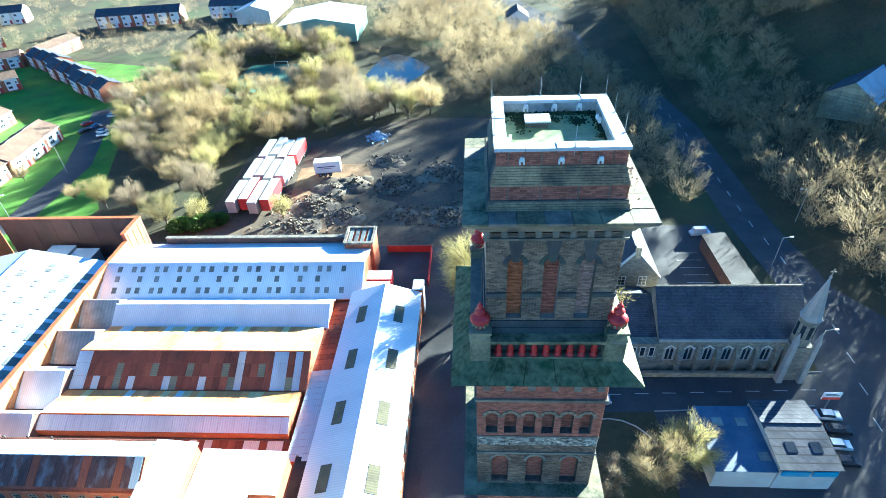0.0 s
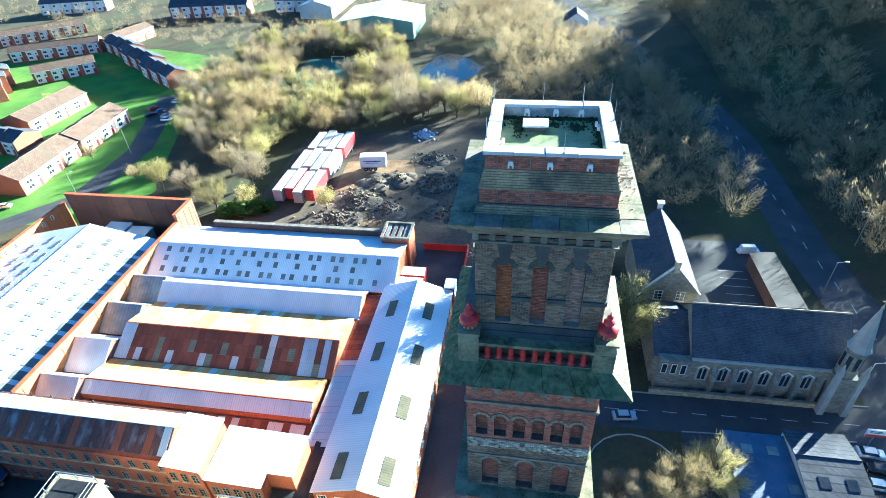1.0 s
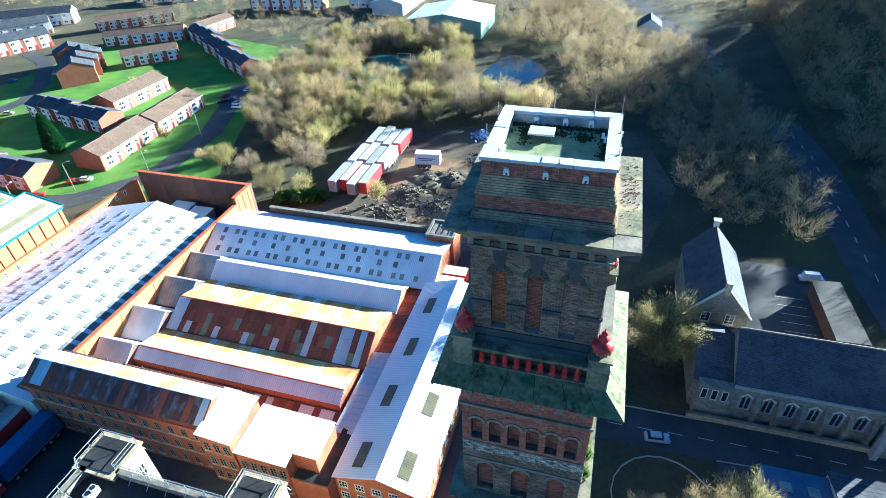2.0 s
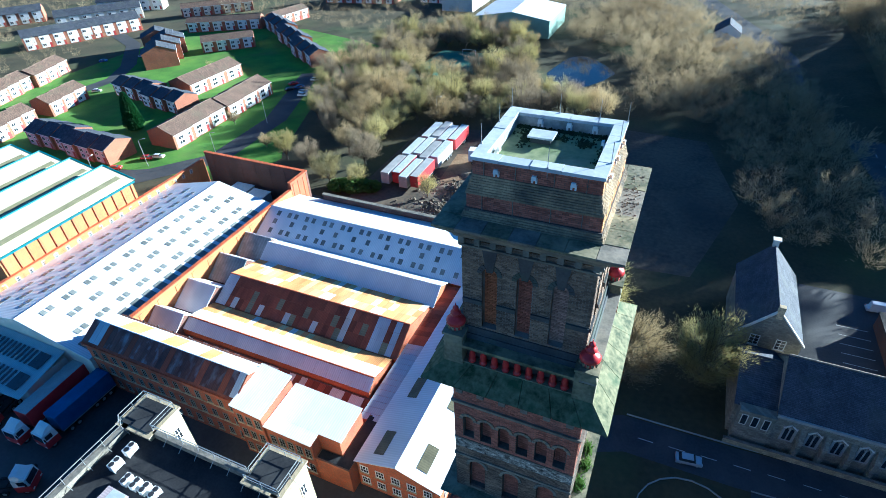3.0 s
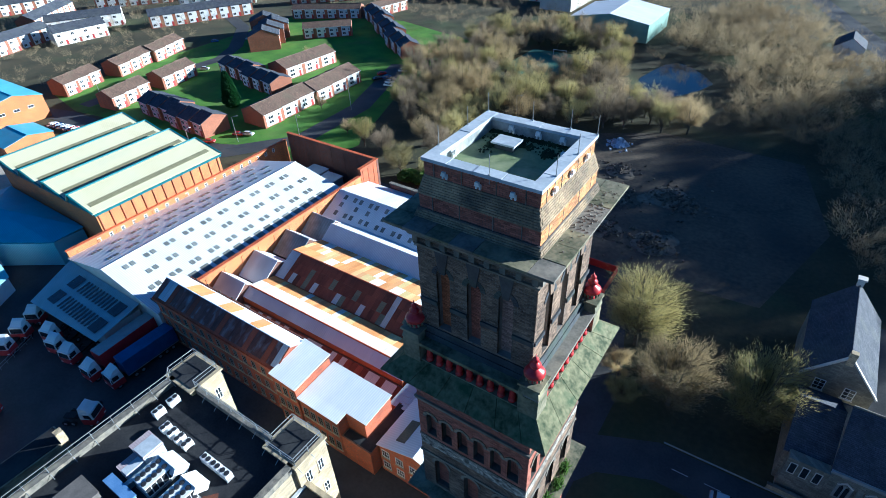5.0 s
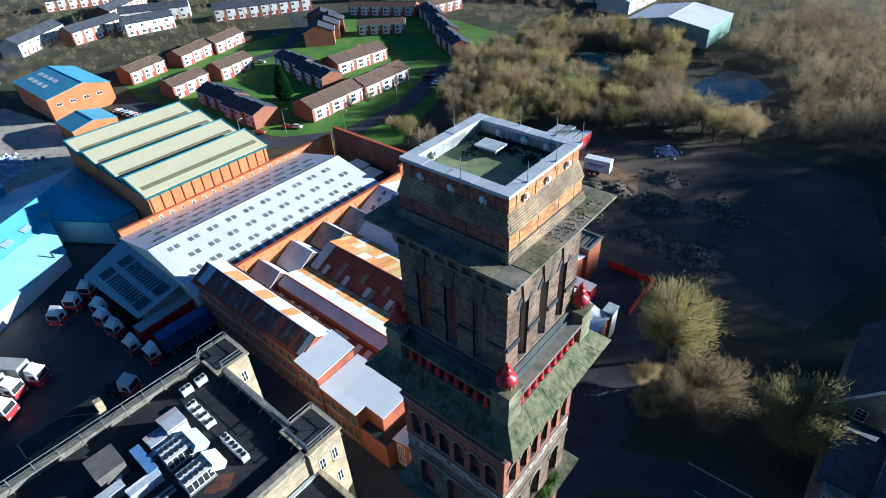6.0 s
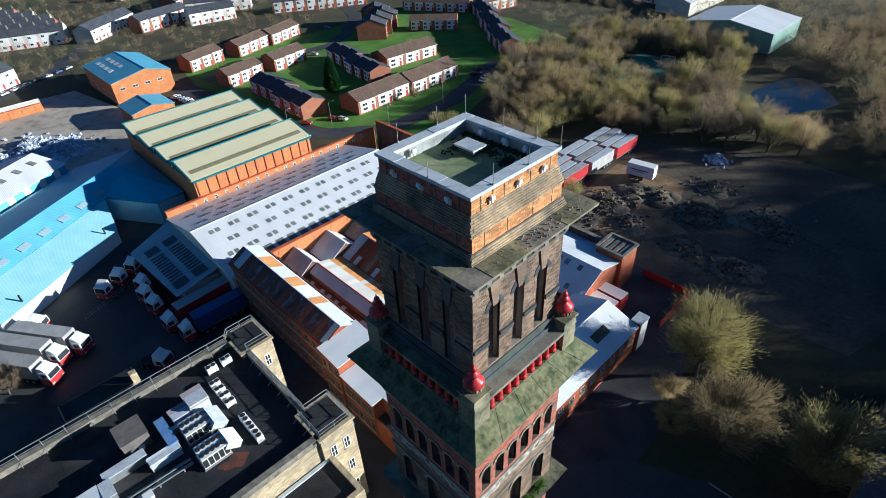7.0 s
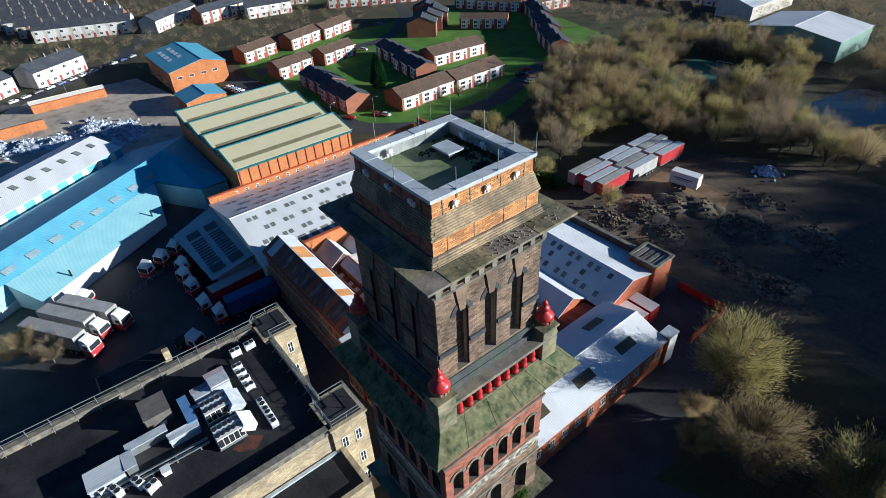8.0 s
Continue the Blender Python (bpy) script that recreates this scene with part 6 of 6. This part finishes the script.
            x += 0.1115 if short else 0.225
            first = False
for turn in SIDES:
    part("parapet_lining", M().box(-1.84, -1.86, 57.9, 1.84, -1.80, 58.40).turn(turn), LINING, drum, "weathered grey parapet lining")
    part("parapet_core", M().box(-2.12, -2.12, 57.6, 1.80, -1.86, 58.40).turn(turn), JOINT, drum)
    for i in range(4):
        x = -2.24 + 1.03 * i
        part("coping_stone", M().box(x + 0.008, -2.24, 58.40, x + 1.02, -1.78, 58.52 + rnd.uniform(-0.01, 0.012)).turn(turn), LEAD, drum, "pale lead-grey coping slab")
part("roof_deck", M().box(-1.82, -1.82, 57.6, 1.82, 1.82, 58.0), GREEN_FELT, drum, "algae-stained flat roof deck")
hatch = thing("roof_hatch", "pale grey roof hatch cover on the tower deck", "roof hatch")
part("lid", M().box(TX - 1.02, TY + 0.35, 58.22, TX - 0.08, TY + 1.05, 58.29), LEAD, hatch, "pale grey flat lid")
part("curb", M().box(TX - 0.92, TY + 0.45, 58.0, TX - 0.18, TY + 0.95, 58.22), BLUE_STONE, hatch)
DARK_MOSS = mat("dark damp moss", (0.012, 0.022, 0.010), (0.04, 0.06, 0.022), 3.0, 14.0, 0.95, bump=0.3)
q, m = random.Random(5), M()
for _ in range(1500):
    c = q.random()
    if c < 0.38:
        x, y = q.uniform(-1.78, 1.78), 1.78 - abs(q.gauss(0, 0.13))
    elif c < 0.55:
        x, y = 1.78 - abs(q.gauss(0, 0.10)), q.uniform(-0.6, 1.78)
    elif c < 0.75:
        x, y = q.gauss(-0.55, 0.5), q.gauss(1.12, 0.13)
    elif c < 0.87:
        x, y = q.gauss(1.0, 0.16), q.gauss(0.95, 0.16)
    else:
        x, y = -1.15 + q.gauss(0, 0.1), q.gauss(0.7, 0.3)
    x, y = max(-1.78, min(1.78, x)), max(-1.78, min(1.78, y))
    w = q.uniform(0.02, 0.055)
    m.frustum(TX + x, TY + y, 57.99, w, w * q.uniform(0.6, 1.4), 58.0 + w * q.uniform(0.5, 1.6), w * 0.4, w * 0.4)
tagged(new("deck_moss", m.mesh("deck_moss", DARK_MOSS)), "dark clumps of moss and litter on the tower roof deck", "moss", kind="stuff")


def flood(x, y, z, rz, s=1.0):
    ob = thing("floodlight", "small white floodlight on the tower", "floodlight", "tower floodlights", pose(x, y, z, 0, 0, rz))
    part("housing", M().frustum(0, -0.1 * s, 0.05 * s, 0.11 * s, 0.06 * s, 0.22 * s, 0.08 * s, 0.05 * s), WHITE_PAINT, ob)
    for k in (-1, 1):
        part("bracket", M().box(k * 0.08 * s - 0.03, -0.06 * s, -0.12 * s, k * 0.08 * s + 0.03, 0.05, 0.08 * s), WHITE_PAINT, ob)


for i in (-1.3, 0.0, 1.28):
    flood(TX + i, TY - 2.19, 58.02, 0, 0.85)
    flood(TX + 2.19, TY + i, 58.02, 90, 0.85)
for x, y, r in ((-0.9, 1.74, 0), (0.2, 1.74, 0), (1.15, 1.74, 0), (1.72, 0.6, 270), (-1.72, -1.0, 90), (-1.5, -1.72, 180)):
    flood(TX + x, TY + y, 58.2, r, 0.9)
for x, y in ((-2.2, 2.2), (-2.2, 0.7), (-2.2, -1.2), (-0.3, 2.2), (1.2, 2.2), (2.2, 2.2), (2.2, 0.5), (0.4, -2.2), (2.2, -1.2)):
    rod = thing("lightning_rod", "thin steel lightning rod on the parapet", "lightning rod", "rods on the parapet")
    part("rod", M().rod((TX + x, TY + y, 58.2), (TX + x, TY + y, 59.25), 0.012, 5), GALV, rod)
    part("clip", M().box(TX + x - 0.03, TY + y - 0.03, 58.5, TX + x + 0.03, TY + y + 0.03, 58.56), GALV, rod)

# balcony with red balusters, urns and the stone skirt below
part("balcony_floor", M().box(-2.75, -2.75, 48.9, 2.75, 2.75, 49.3), SOOT_STONE, tower)
prof = [(0.17, 49.34), (0.17, 49.44), (0.10, 49.48), (0.15, 49.62), (0.13, 49.78), (0.08, 49.98), (0.12, 50.06), (0.16, 50.10), (0.16, 50.2)]
for k, turn in enumerate(SIDES):
    part("rail", M().box(-3.12, -3.14, 50.2, 2.5, -2.5, 50.36).turn(turn), MOSS_STONE if k < 1 else SOOT_STONE, tower, "mossy stone balcony rail")
    part("sill", M().box(-3.05, -3.05, 49.2, 2.7, -2.7, 49.34).turn(turn), MOSS_STONE, tower)
    part("back_wall", M().box(-2.6, -2.62, 49.3, 2.3, -2.5, 50.2).turn(turn), JOINT, tower)
    if k < 2:
        for i in range(9):
            part("baluster", M().lathe(-1.96 + 0.49 * i, -2.88, prof, 8).turn(turn), RED_PAINT, tower, "dark red painted baluster", smooth=True)
for sx in (-1, 1):
    for sy in (-1, 1):
        x, y = 2.72 * sx, 2.72 * sy
        part("pedestal", M().frustum(x, y, 49.2, 0.42, 0.42, 50.2, 0.42, 0.42).frustum(x, y, 50.36, 0.44, 0.44, 50.75, 0.36, 0.36).frustum(x, y, 50.75, 0.46, 0.46, 50.86, 0.46, 0.46), MOSS_STONE, tower)
        urn = [(0.22, 50.86), (0.24, 50.93), (0.12, 50.98), (0.12, 51.04), (0.28, 51.10), (0.40, 51.22), (0.41, 51.32), (0.33, 51.44), (0.16, 51.52), (0.13, 51.58),
               (0.21, 51.64), (0.22, 51.72), (0.11, 51.80), (0.08, 51.86), (0.13, 51.92), (0.11, 52.0), (0.03, 52.06), (0.02, 52.2)]
        part("urn", M().lathe(x, y, urn, 14), RED_PAINT, tower, "glossy dark red finial urn", smooth=True)
        for j in range(12):
            a = 2 * math.pi * j / 12
            part("petal", M().frustum(x + 0.33 * math.cos(a), y + 0.33 * math.sin(a), 51.0, 0.03, 0.03, 51.2, 0.06, 0.06), MOSS_STONE, tower)
for k, turn in enumerate(SIDES):
    cuts = [-1.0, -0.62, -0.25, 0.1, 0.45, 0.75, 1.0]
    for a, b in zip(cuts, cuts[1:]):
        part("skirt_slab", M().slab([(a * 3.95 + 0.01, -3.95, 48.58), (b * 3.95 - 0.01, -3.95, 48.58), (b * 3.02 - 0.01, -3.02, 49.3), (a * 3.02 + 0.01, -3.02, 49.3)], 0.14).turn(turn),
             WET_MOSS, tower)
for z0, z1, o0, o1 in ((48.0, 48.25, 3.0, 3.35), (48.25, 48.46, 3.45, 3.7), (46.2, 46.42, 2.95, 3.0), (43.48, 43.58, 2.93, 2.93), (42.1, 42.24, 2.95, 2.95), (39.0, 39.15, 3.0, 3.3), (39.15, 39.3, 3.45, 3.6), (38.6, 38.8, 2.95, 3.0)):
    part("moulding", ring(z0, z1, o0, o1), MOSS_STONE if z0 in (39.15,) else SOOT_STONE, tower)
for k in (0, 1):
    for i in range(6):
        part("bracket", M().box(-2.45 + 0.98 * i - 0.15, -3.3, 47.45, -2.45 + 0.98 * i + 0.15, -2.8, 48.0).turn(SIDES[k]), SOOT_STONE, tower)

# lightning conductors down the drum, and stones lying on the cornice
for k in (0, 1):
    for u in (-1.75, -0.65, 0.65, 1.7):
        con = thing("lightning_conductor", "thin dark copper lightning strip down the drum", "conductor", "lightning strips", pose(TX, TY, 0) @ SIDES[k])
        part("strip", M().box(u - 0.011, -2.20, 57.8, u + 0.011, -2.16, 58.42), SOOT_STONE, con)
        part("strip", M().box(u - 0.011, -2.37, 56.6, u + 0.011, -2.33, 57.2), SOOT_STONE, con)
        part("clip", M().box(u - 0.03, -2.205, 58.1, u + 0.03, -2.17, 58.13), SOOT_STONE, con)
q, m = random.Random(77), M()
for _ in range(90):
    x, y = q.uniform(2.6, 3.2), q.gauss(0.6, 1.1)
    if abs(y) < 3.1:
        s = q.uniform(0.01, 0.034)
        m.frustum(TX + x, TY + y, 56.24, s, s * q.uniform(0.6, 1.3), 56.26 + s, s * 0.5, s * 0.5)
tagged(new("cornice_rubble", m.mesh("cornice_rubble", SOOT_STONE)), "small broken stones and dirt on the cornice", "rubble", kind="stuff")


# ---- the cleared site, trailers and the north yard ----
for c in range(4):
    for k in range(3):
        x, y = -55.8 + 2.5 * c + 0.35 * k, 100.0 + 10.7 * k + (0.0, 1.1, -0.4, 0.7)[c]
        trailer(x, y, 270, 9.6, LEAD if (c + k) % 3 else GREY_TRAILER, RED_TRAILER if c == 3 and k != 1 or (c, k) == (1, 0) else GREY_TRAILER, "parked red and white box trailer on the cleared site", "parked trailers",
                RED_TRAILER if (c + k) % 2 else WHITE_PAINT).scale.y = 0.84
van = trailer(-34.8, 119.3, 8, 6.4, WHITE_PAINT, WHITE_PAINT, "white lettered box body with red end on the cleared site", "")
part("lettering", M().box(-5.6, -1.27, 2.6, -1.2, -1.25, 2.85).box(-5.0, -1.27, 2.2, -2.0, -1.25, 2.35), BLUE_TRAILER, van)
RUBBLE = mat("broken rubble", (0.07, 0.06, 0.045), (0.20, 0.16, 0.11), 0.6, 5.0, 0.95, bump=0.2, island=0.5)


def heap(x, y, r, h, n, seed, label, material=RUBBLE, size=0.45):
    """A heap of broken pieces over a low mound."""
    q, m = random.Random(seed), M()
    lobes = [(x, y, r)] + [(x + q.uniform(-0.8, 0.8) * r, y + q.uniform(-0.8, 0.8) * r, r * q.uniform(0.4, 0.7)) for _ in range(4)]
    for lx, ly, lr in lobes:
        k = lr / r * q.uniform(0.6, 1.0) * h
        m.lathe(lx, ly, [(lr, -0.05), (lr * 0.75, k * 0.4), (lr * 0.35, k * 0.8), (0.1, k)], 13)
    for _ in range(n):
        a, d = q.uniform(0, 6.28), r * abs(q.gauss(0, 0.75))
        s = size * q.uniform(0.3, 1.3)
        z = max(0.0, h * (1 - d / r)) * 0.95
        b = M().frustum(0, 0, -s / 3, s * q.uniform(0.4, 1), s * q.uniform(0.3, 0.7), s / 3, s * 0.4, s * 0.35)
        b.turn(pose(x + d * math.cos(a), y + d * math.sin(a), z + s * 0.2, q.uniform(0, 90), q.uniform(0, 90), q.uniform(0, 360)))
        m.add(b.v, b.f)
    tagged(new("rubble_heap", m.mesh("rubble_heap", material)), label, "rubble", "heaps on the cleared site", "stuff")


for i, (x, y, r, h, n) in enumerate(((-21.1, 113.0, 4.6, 1.5, 420), (-9.6, 118.6, 5.0, 0.9, 300), (-38.1, 103.4, 5.0, 1.4, 460), (-23.4, 125.3, 3.6, 0.8, 160), (-7.6, 99.2, 4.5, 0.6, 200), (-30.3, 100.0, 4.0, 0.8, 200), (-35.4, 111.1, 4.5, 1.2, 60), (-30.5, 113.7, 4.0, 1.5, 60), (-5.2, 117.0, 3.2, 0.7, 120), (-17.4, 99.4, 4.0, 0.5, 120), (-40, 95, 6, 0.8, 260))):
    heap(x, y, r, h, n, 30 + i, "heap of broken brick and concrete rubble on bare earth")
WHITE_BALE = mat("white plastic waste", (0.22, 0.27, 0.36), (0.55, 0.58, 0.64), 0.8, 6.0, 0.5, bump=0.1, island=0.35)
heap(-28.5, 139.0, 2.2, 1.6, 180, 55, "heap of pale plastic waste", WHITE_BALE, 0.5)
for i, (x, y, r) in enumerate(((-180, 2, 6), (-176, 10, 6), (-181, 21, 6), (-173, 27, 7), (-166, 27, 6), (-184, -5, 5), (-175, 19, 5))):
    heap(x, y, r * 0.8, 1.8, 240, 60 + i, "heap of baled white and blue plastic waste", WHITE_BALE, 0.8)
sheet("recycling_yard", [(-225, 5), (-205, -10), (-150, -30), (-140, 30), (-150, 48), (-192, 49), (-222, 44)], 0.03, mat("pale yard concrete", (0.38, 0.33, 0.265), (0.54, 0.475, 0.38), 0.1, 2.0, 0.85, stain=(0.09, 0.085, 0.08), amount=0.5), "pale dusty concrete yard", "yard")
ORANGE_MESH = mat("orange-red barrier", (0.50, 0.06, 0.02), (0.60, 0.10, 0.03), 1.0, 8.0, 0.6, bump=0.05)
for x0, y0, x1, y1 in ((-60, 88.6, -46, 88.8), (-19.0, 86.4, -10.2, 86.6), (-10.2, 76.0, -10.0, 86.6)):
    b = thing("site_barrier", "red barrier fence at the site edge", "fence", "site fences")
    part("panel", M().box(x0, y0, 0.1, x1, y1, 1.6), ORANGE_MESH if x0 < -30 else BRIGHT_RED, b)
    n = 6
    for i in range(n + 1):
        part("post", M().box(x0 + (x1 - x0 - 0.1) * i / n - 0.02, y0 + (y1 - y0 - 0.1) * i / n - 0.02, 0, x0 + (x1 - x0 - 0.1) * i / n + 0.12, y0 + (y1 - y0 - 0.1) * i / n + 0.12, 1.75), RED_PAINT, b)
par = thing("north_parapet", "blackened parapet gutter along the north shed", "parapet", kind="structure")
part("wall", M().box(-61, 82.3, 0, -20.5, 82.9, 6.9), DARK_BRICK, par)
part("coping", M().box(-61.1, 82.2, 6.9, -20.4, 83.0, 7.05), SOOT_STONE, par)
tank = thing("roof_tank_house", "square brick tower with open slatted roof at the shed corner", "tank house")
part("wall", M().box(-25.4, 79.2, 0, -20.2, 84.2, 7.6), RED_BRICK, tank)
part("rim", M().box(-25.6, 79.0, 7.6, -20.0, 79.5, 8.0).box(-25.6, 83.9, 7.6, -20.0, 84.4, 8.0).box(-25.6, 79.5, 7.6, -25.1, 83.9, 8.0).box(-20.5, 79.5, 7.6, -20.0, 83.9, 8.0), SOOT_STONE, tank)
for i in range(4):
    part("slat", M().box(-24.9 + 1.15 * i, 79.6, 7.62, -24.2 + 1.15 * i, 83.8, 7.75), ROOFLIGHT, tank)
for y in (71.6, 74.6):
    trailer(-16.4, y, 0, 5.2, WHITE_PAINT, RED_TRAILER, "short red trailer with white roof at the loading bay", "loading bay trailers", BRIGHT_RED)
bx = thing("storage_cabin", "grey corrugated storage cabin behind the brick wall", "cabin", "cabins in the back yard")
part("cabin_wall", M().box(-86.0, 77.5, 0, -81.2, 83.5, 4.4), GREY_TRAILER, bx)
part("cabin_roof", M().box(-86.1, 77.4, 4.4, -81.1, 83.6, 4.55), GREY_SHEET_X, bx)
bx = thing("storage_cabin", "grey corrugated storage cabin behind the brick wall", "cabin", "cabins in the back yard")
part("cabin_wall", M().box(-80.8, 77.5, 0, -76.2, 83.0, 4.0), GREY_TRAILER, bx)
part("cabin_roof", M().box(-80.9, 77.4, 4.0, -76.1, 83.1, 4.15), GREY_SHEET_X, bx)
end = thing("gable_pylon", "white-faced brick end pier of the east range", "pier")
part("pier", M().box(-11.8, 68.3, 0, -10.2, 70.6, 6.0), RED_BRICK, end)
part("white_face", M().box(-10.2, 68.4, 0.5, -10.12, 70.5, 5.8), WHITE_PAINT, end)
part("cap", M().box(-11.9, 68.2, 6.0, -10.05, 70.7, 6.2), LEAD, end)

# ---- pond, pitch and the outlying works ----
pond = [(-40, 190), (-38.5, 199), (-36.5, 208), (-33, 212), (-28, 210), (-21, 202), (-17.5, 196), (-20, 188), (-24, 181), (-30, 175), (-35, 178), (-38, 184)]
sheet("pond", pond, 0.04, WATER, "still dark pond reflecting the sky", "water")
sheet("pitch", [(-87, 178), (-72, 175), (-56, 177), (-62, 204), (-86, 204)], 0.03, mat("teal sports pitch", (0.05, 0.15, 0.11), (0.08, 0.20, 0.14), 0.3, 4.0, 0.9), "worn teal-green sports pitch", "pitch")
goal = thing("goal_frame", "white goal frame on the pitch", "goal")
part("goal_post", M().rod((-76, 200, 0), (-76, 200, 2.2), 0.07, 6), WHITE_PAINT, goal)
part("goal_post", M().rod((-71, 200.5, 0), (-71, 200.5, 2.2), 0.07, 6), WHITE_PAINT, goal)
part("crossbar", M().rod((-76, 200, 2.2), (-71, 200.5, 2.2), 0.07, 6), WHITE_PAINT, goal)
GREEN_WALL = mat("pale green cladding", (0.22, 0.36, 0.30), (0.30, 0.45, 0.38), 0.3, 4.0, 0.5, corr=("X", 0.4))
wh = gable("warehouse", "large green-clad warehouse with pale metal roof", "warehouse", "y", 229.5, 257.0, -82.5, -50.0, 7.0, 7.0, -66.0, 9.6, GREEN_WALL, WHITE_SHEET, WHITE_SHEET)
gable("long_store", "long pale-roofed store beyond the woods", "warehouse", "y", 262, 300, -112, -96, 5.5, 5.5, -104, 8.0, CREAM_RENDER, GREY_SHEET_X, GREY_SHEET_X)
gable("white_house", "white rendered house beside the main road", "house", "y", 236, 246, 11.5, 20.5, 5.6, 5.6, 16, 8.6, WHITE_PAINT, SLATE, SLATE)
gable("mill_across_road", "long stone building with slate roof among the trees", "mill", "x", 0, 36, -7, 5, 8, 8, -1, 12.0, STONE, GREY_SHEET_X, SLATE, zb=-4.0, m=pose(92, 137, 1.5, 0, 0, 43))
bf = gable("blue_factory", "orange brick factory with blue metal roof", "factory", "x", -223, -193, 50, 70.0, 7.2, 7.2, 62, 9.4, ORANGE_BRICK, BLUE_SHEET, BLUE_SHEET)
panes(bf, "x", [(-218 + 4.2 * i, s) for i in range(4) for s in (0.35, 0.65)], 62, 9.4, 50, 7.2, 2.6, 1.6, WHITE_PAINT)
for i in range(4):
    window(bf, -193, 53 + 4.2 * i, 4.4, 1.8, 0.9, "e", bars=1, rows=0)
    window(bf, -219 + 6.4 * i, 50, 1.2, 2.2, 1.4, "s", bars=1, rows=0)
gable("blue_store", "small blue-roofed brick store", "store", "x", -180, -168, 47, 60, 4.2, 4.2, 53.5, 5.6, ORANGE_BRICK, BLUE_SHEET, BLUE_SHEET)
brick_wall("yard_wall", -209.6, 8.0, -209.0, 31.0, 2.6, ORANGE_BRICK, "low orange brick yard wall")
shedrow = gable("yard_store", "long low store with sandy roof along the yard wall", "store", "y", 8.0, 30.8, -213.0, -209.8, 2.6, 2.9, -211.2, 3.5, ORANGE_BRICK, CREAM_RENDER, CREAM_RENDER)
brick_wall("bale_wall", -192.2, -14.0, -191.6, 9.6, 3.0, ORANGE_BRICK, "low orange brick wall round the bales")

# ---- lamps, shrubs and an evergreen ----
lamp = thing("street_lamp", "grey steel street lamp", "street lamp", "street lamps", pose(-107, 98, 0))
part("pole", M().rod((0, 0, 0), (0, 0, 7.5), 0.09, 8, 0.06), GALV, lamp)
part("arm", M().rod((0, 0, 7.5), (1.2, 0, 7.8), 0.05, 6), GALV, lamp)
part("lantern", M().frustum(1.4, 0, 7.7, 0.35, 0.12, 7.85, 0.28, 0.09), GALV, lamp)
for x, y, r in ((-122, 88, 40), (-126, 76, 90), (-109, 122, 180), (49.0, 57.5, 0), (64.5, 96, 180), (52.8, 80, 0), (-60, 140, 0), (-186, 84, 0), (-215, 20, 30)):
    copy_thing(lamp, pose(x, y, 0, 0, 0, r))


def leafy(name, label, x, y, h, w, n, material, seed, cone=True):
    """A leafy crown of many small leaf blades on a short trunk."""
    q, m = random.Random(seed), M()
    ob = thing(name, label, "tree" if cone else "shrub")
    part("trunk", M().rod((x, y, -0.1), (x, y, h * 0.8), 0.18, 7, 0.05), BARK, ob)
    for _ in range(n):
        f = q.random()
        rad = w * ((1 - f) ** 0.6 * (0.9 if f > 0.12 else 0.6) if cone else math.sqrt(max(0.05, 1 - (2 * f - 0.8) ** 2))) * q.uniform(0.6, 1.05)
        a = q.uniform(0, 6.28)
        p = Vector((x + rad * math.cos(a), y + rad * math.sin(a), 0.3 + f * (h - 0.3)))
        d = Vector((math.cos(a), math.sin(a), q.uniform(-0.2, 0.9))).normalized()
        s = d.cross(Vector((q.gauss(0, 1), q.gauss(0, 1), 1))).normalized() * q.uniform(0.14, 0.28)
        k = len(m.v)
        m.v += [tuple(p - s), tuple(p + s), tuple(p + d * q.uniform(0.3, 0.6))]
        m.f.append((k, k + 1, k + 2))
    part("crown", m, material, ob)


leafy("evergreen_tree", "tall dark green conifer among the houses", -145.3, 104.9, 11.5, 3.3, 15000, LEAF, 3)
for i, (x, y, h, w) in enumerate(((-62, 96.5, 2.4, 3.4), (-66, 95.5, 2.2, 2.8), (-58.5, 97.5, 2.0, 2.4))):
    leafy("shrub", "rounded bright green evergreen shrub", x, y, h, w, 2200, HEDGE, 20 + i, False)
for i, (x, y, h, w) in enumerate(((TX + 3.1, TY - 0.6, 0.5, 0.35), (TX + 3.2, TY + 0.7, 0.45, 0.3), (TX + 3.1, TY + 1.7, 0.4, 0.3))):
    q, m = random.Random(i), M()
    ob = thing("ledge_weed", "green weeds growing on the tower ledge", "plant", "weeds on the tower")
    for _ in range(160):
        a = q.uniform(0, 6.28)
        p = Vector((x + q.gauss(0, 0.12), y + q.gauss(0, 0.22), 39.3))
        d = Vector((math.cos(a) * 0.6, math.sin(a) * 0.6, 1)).normalized() * q.uniform(0.15, h)
        s = Vector((-math.sin(a), math.cos(a), 0)) * 0.035
        k = len(m.v)
        m.v += [tuple(p - s), tuple(p + s), tuple(p + d)]
        m.f.append((k, k + 1, k + 2))
    part("leaves", m, HEDGE, ob)
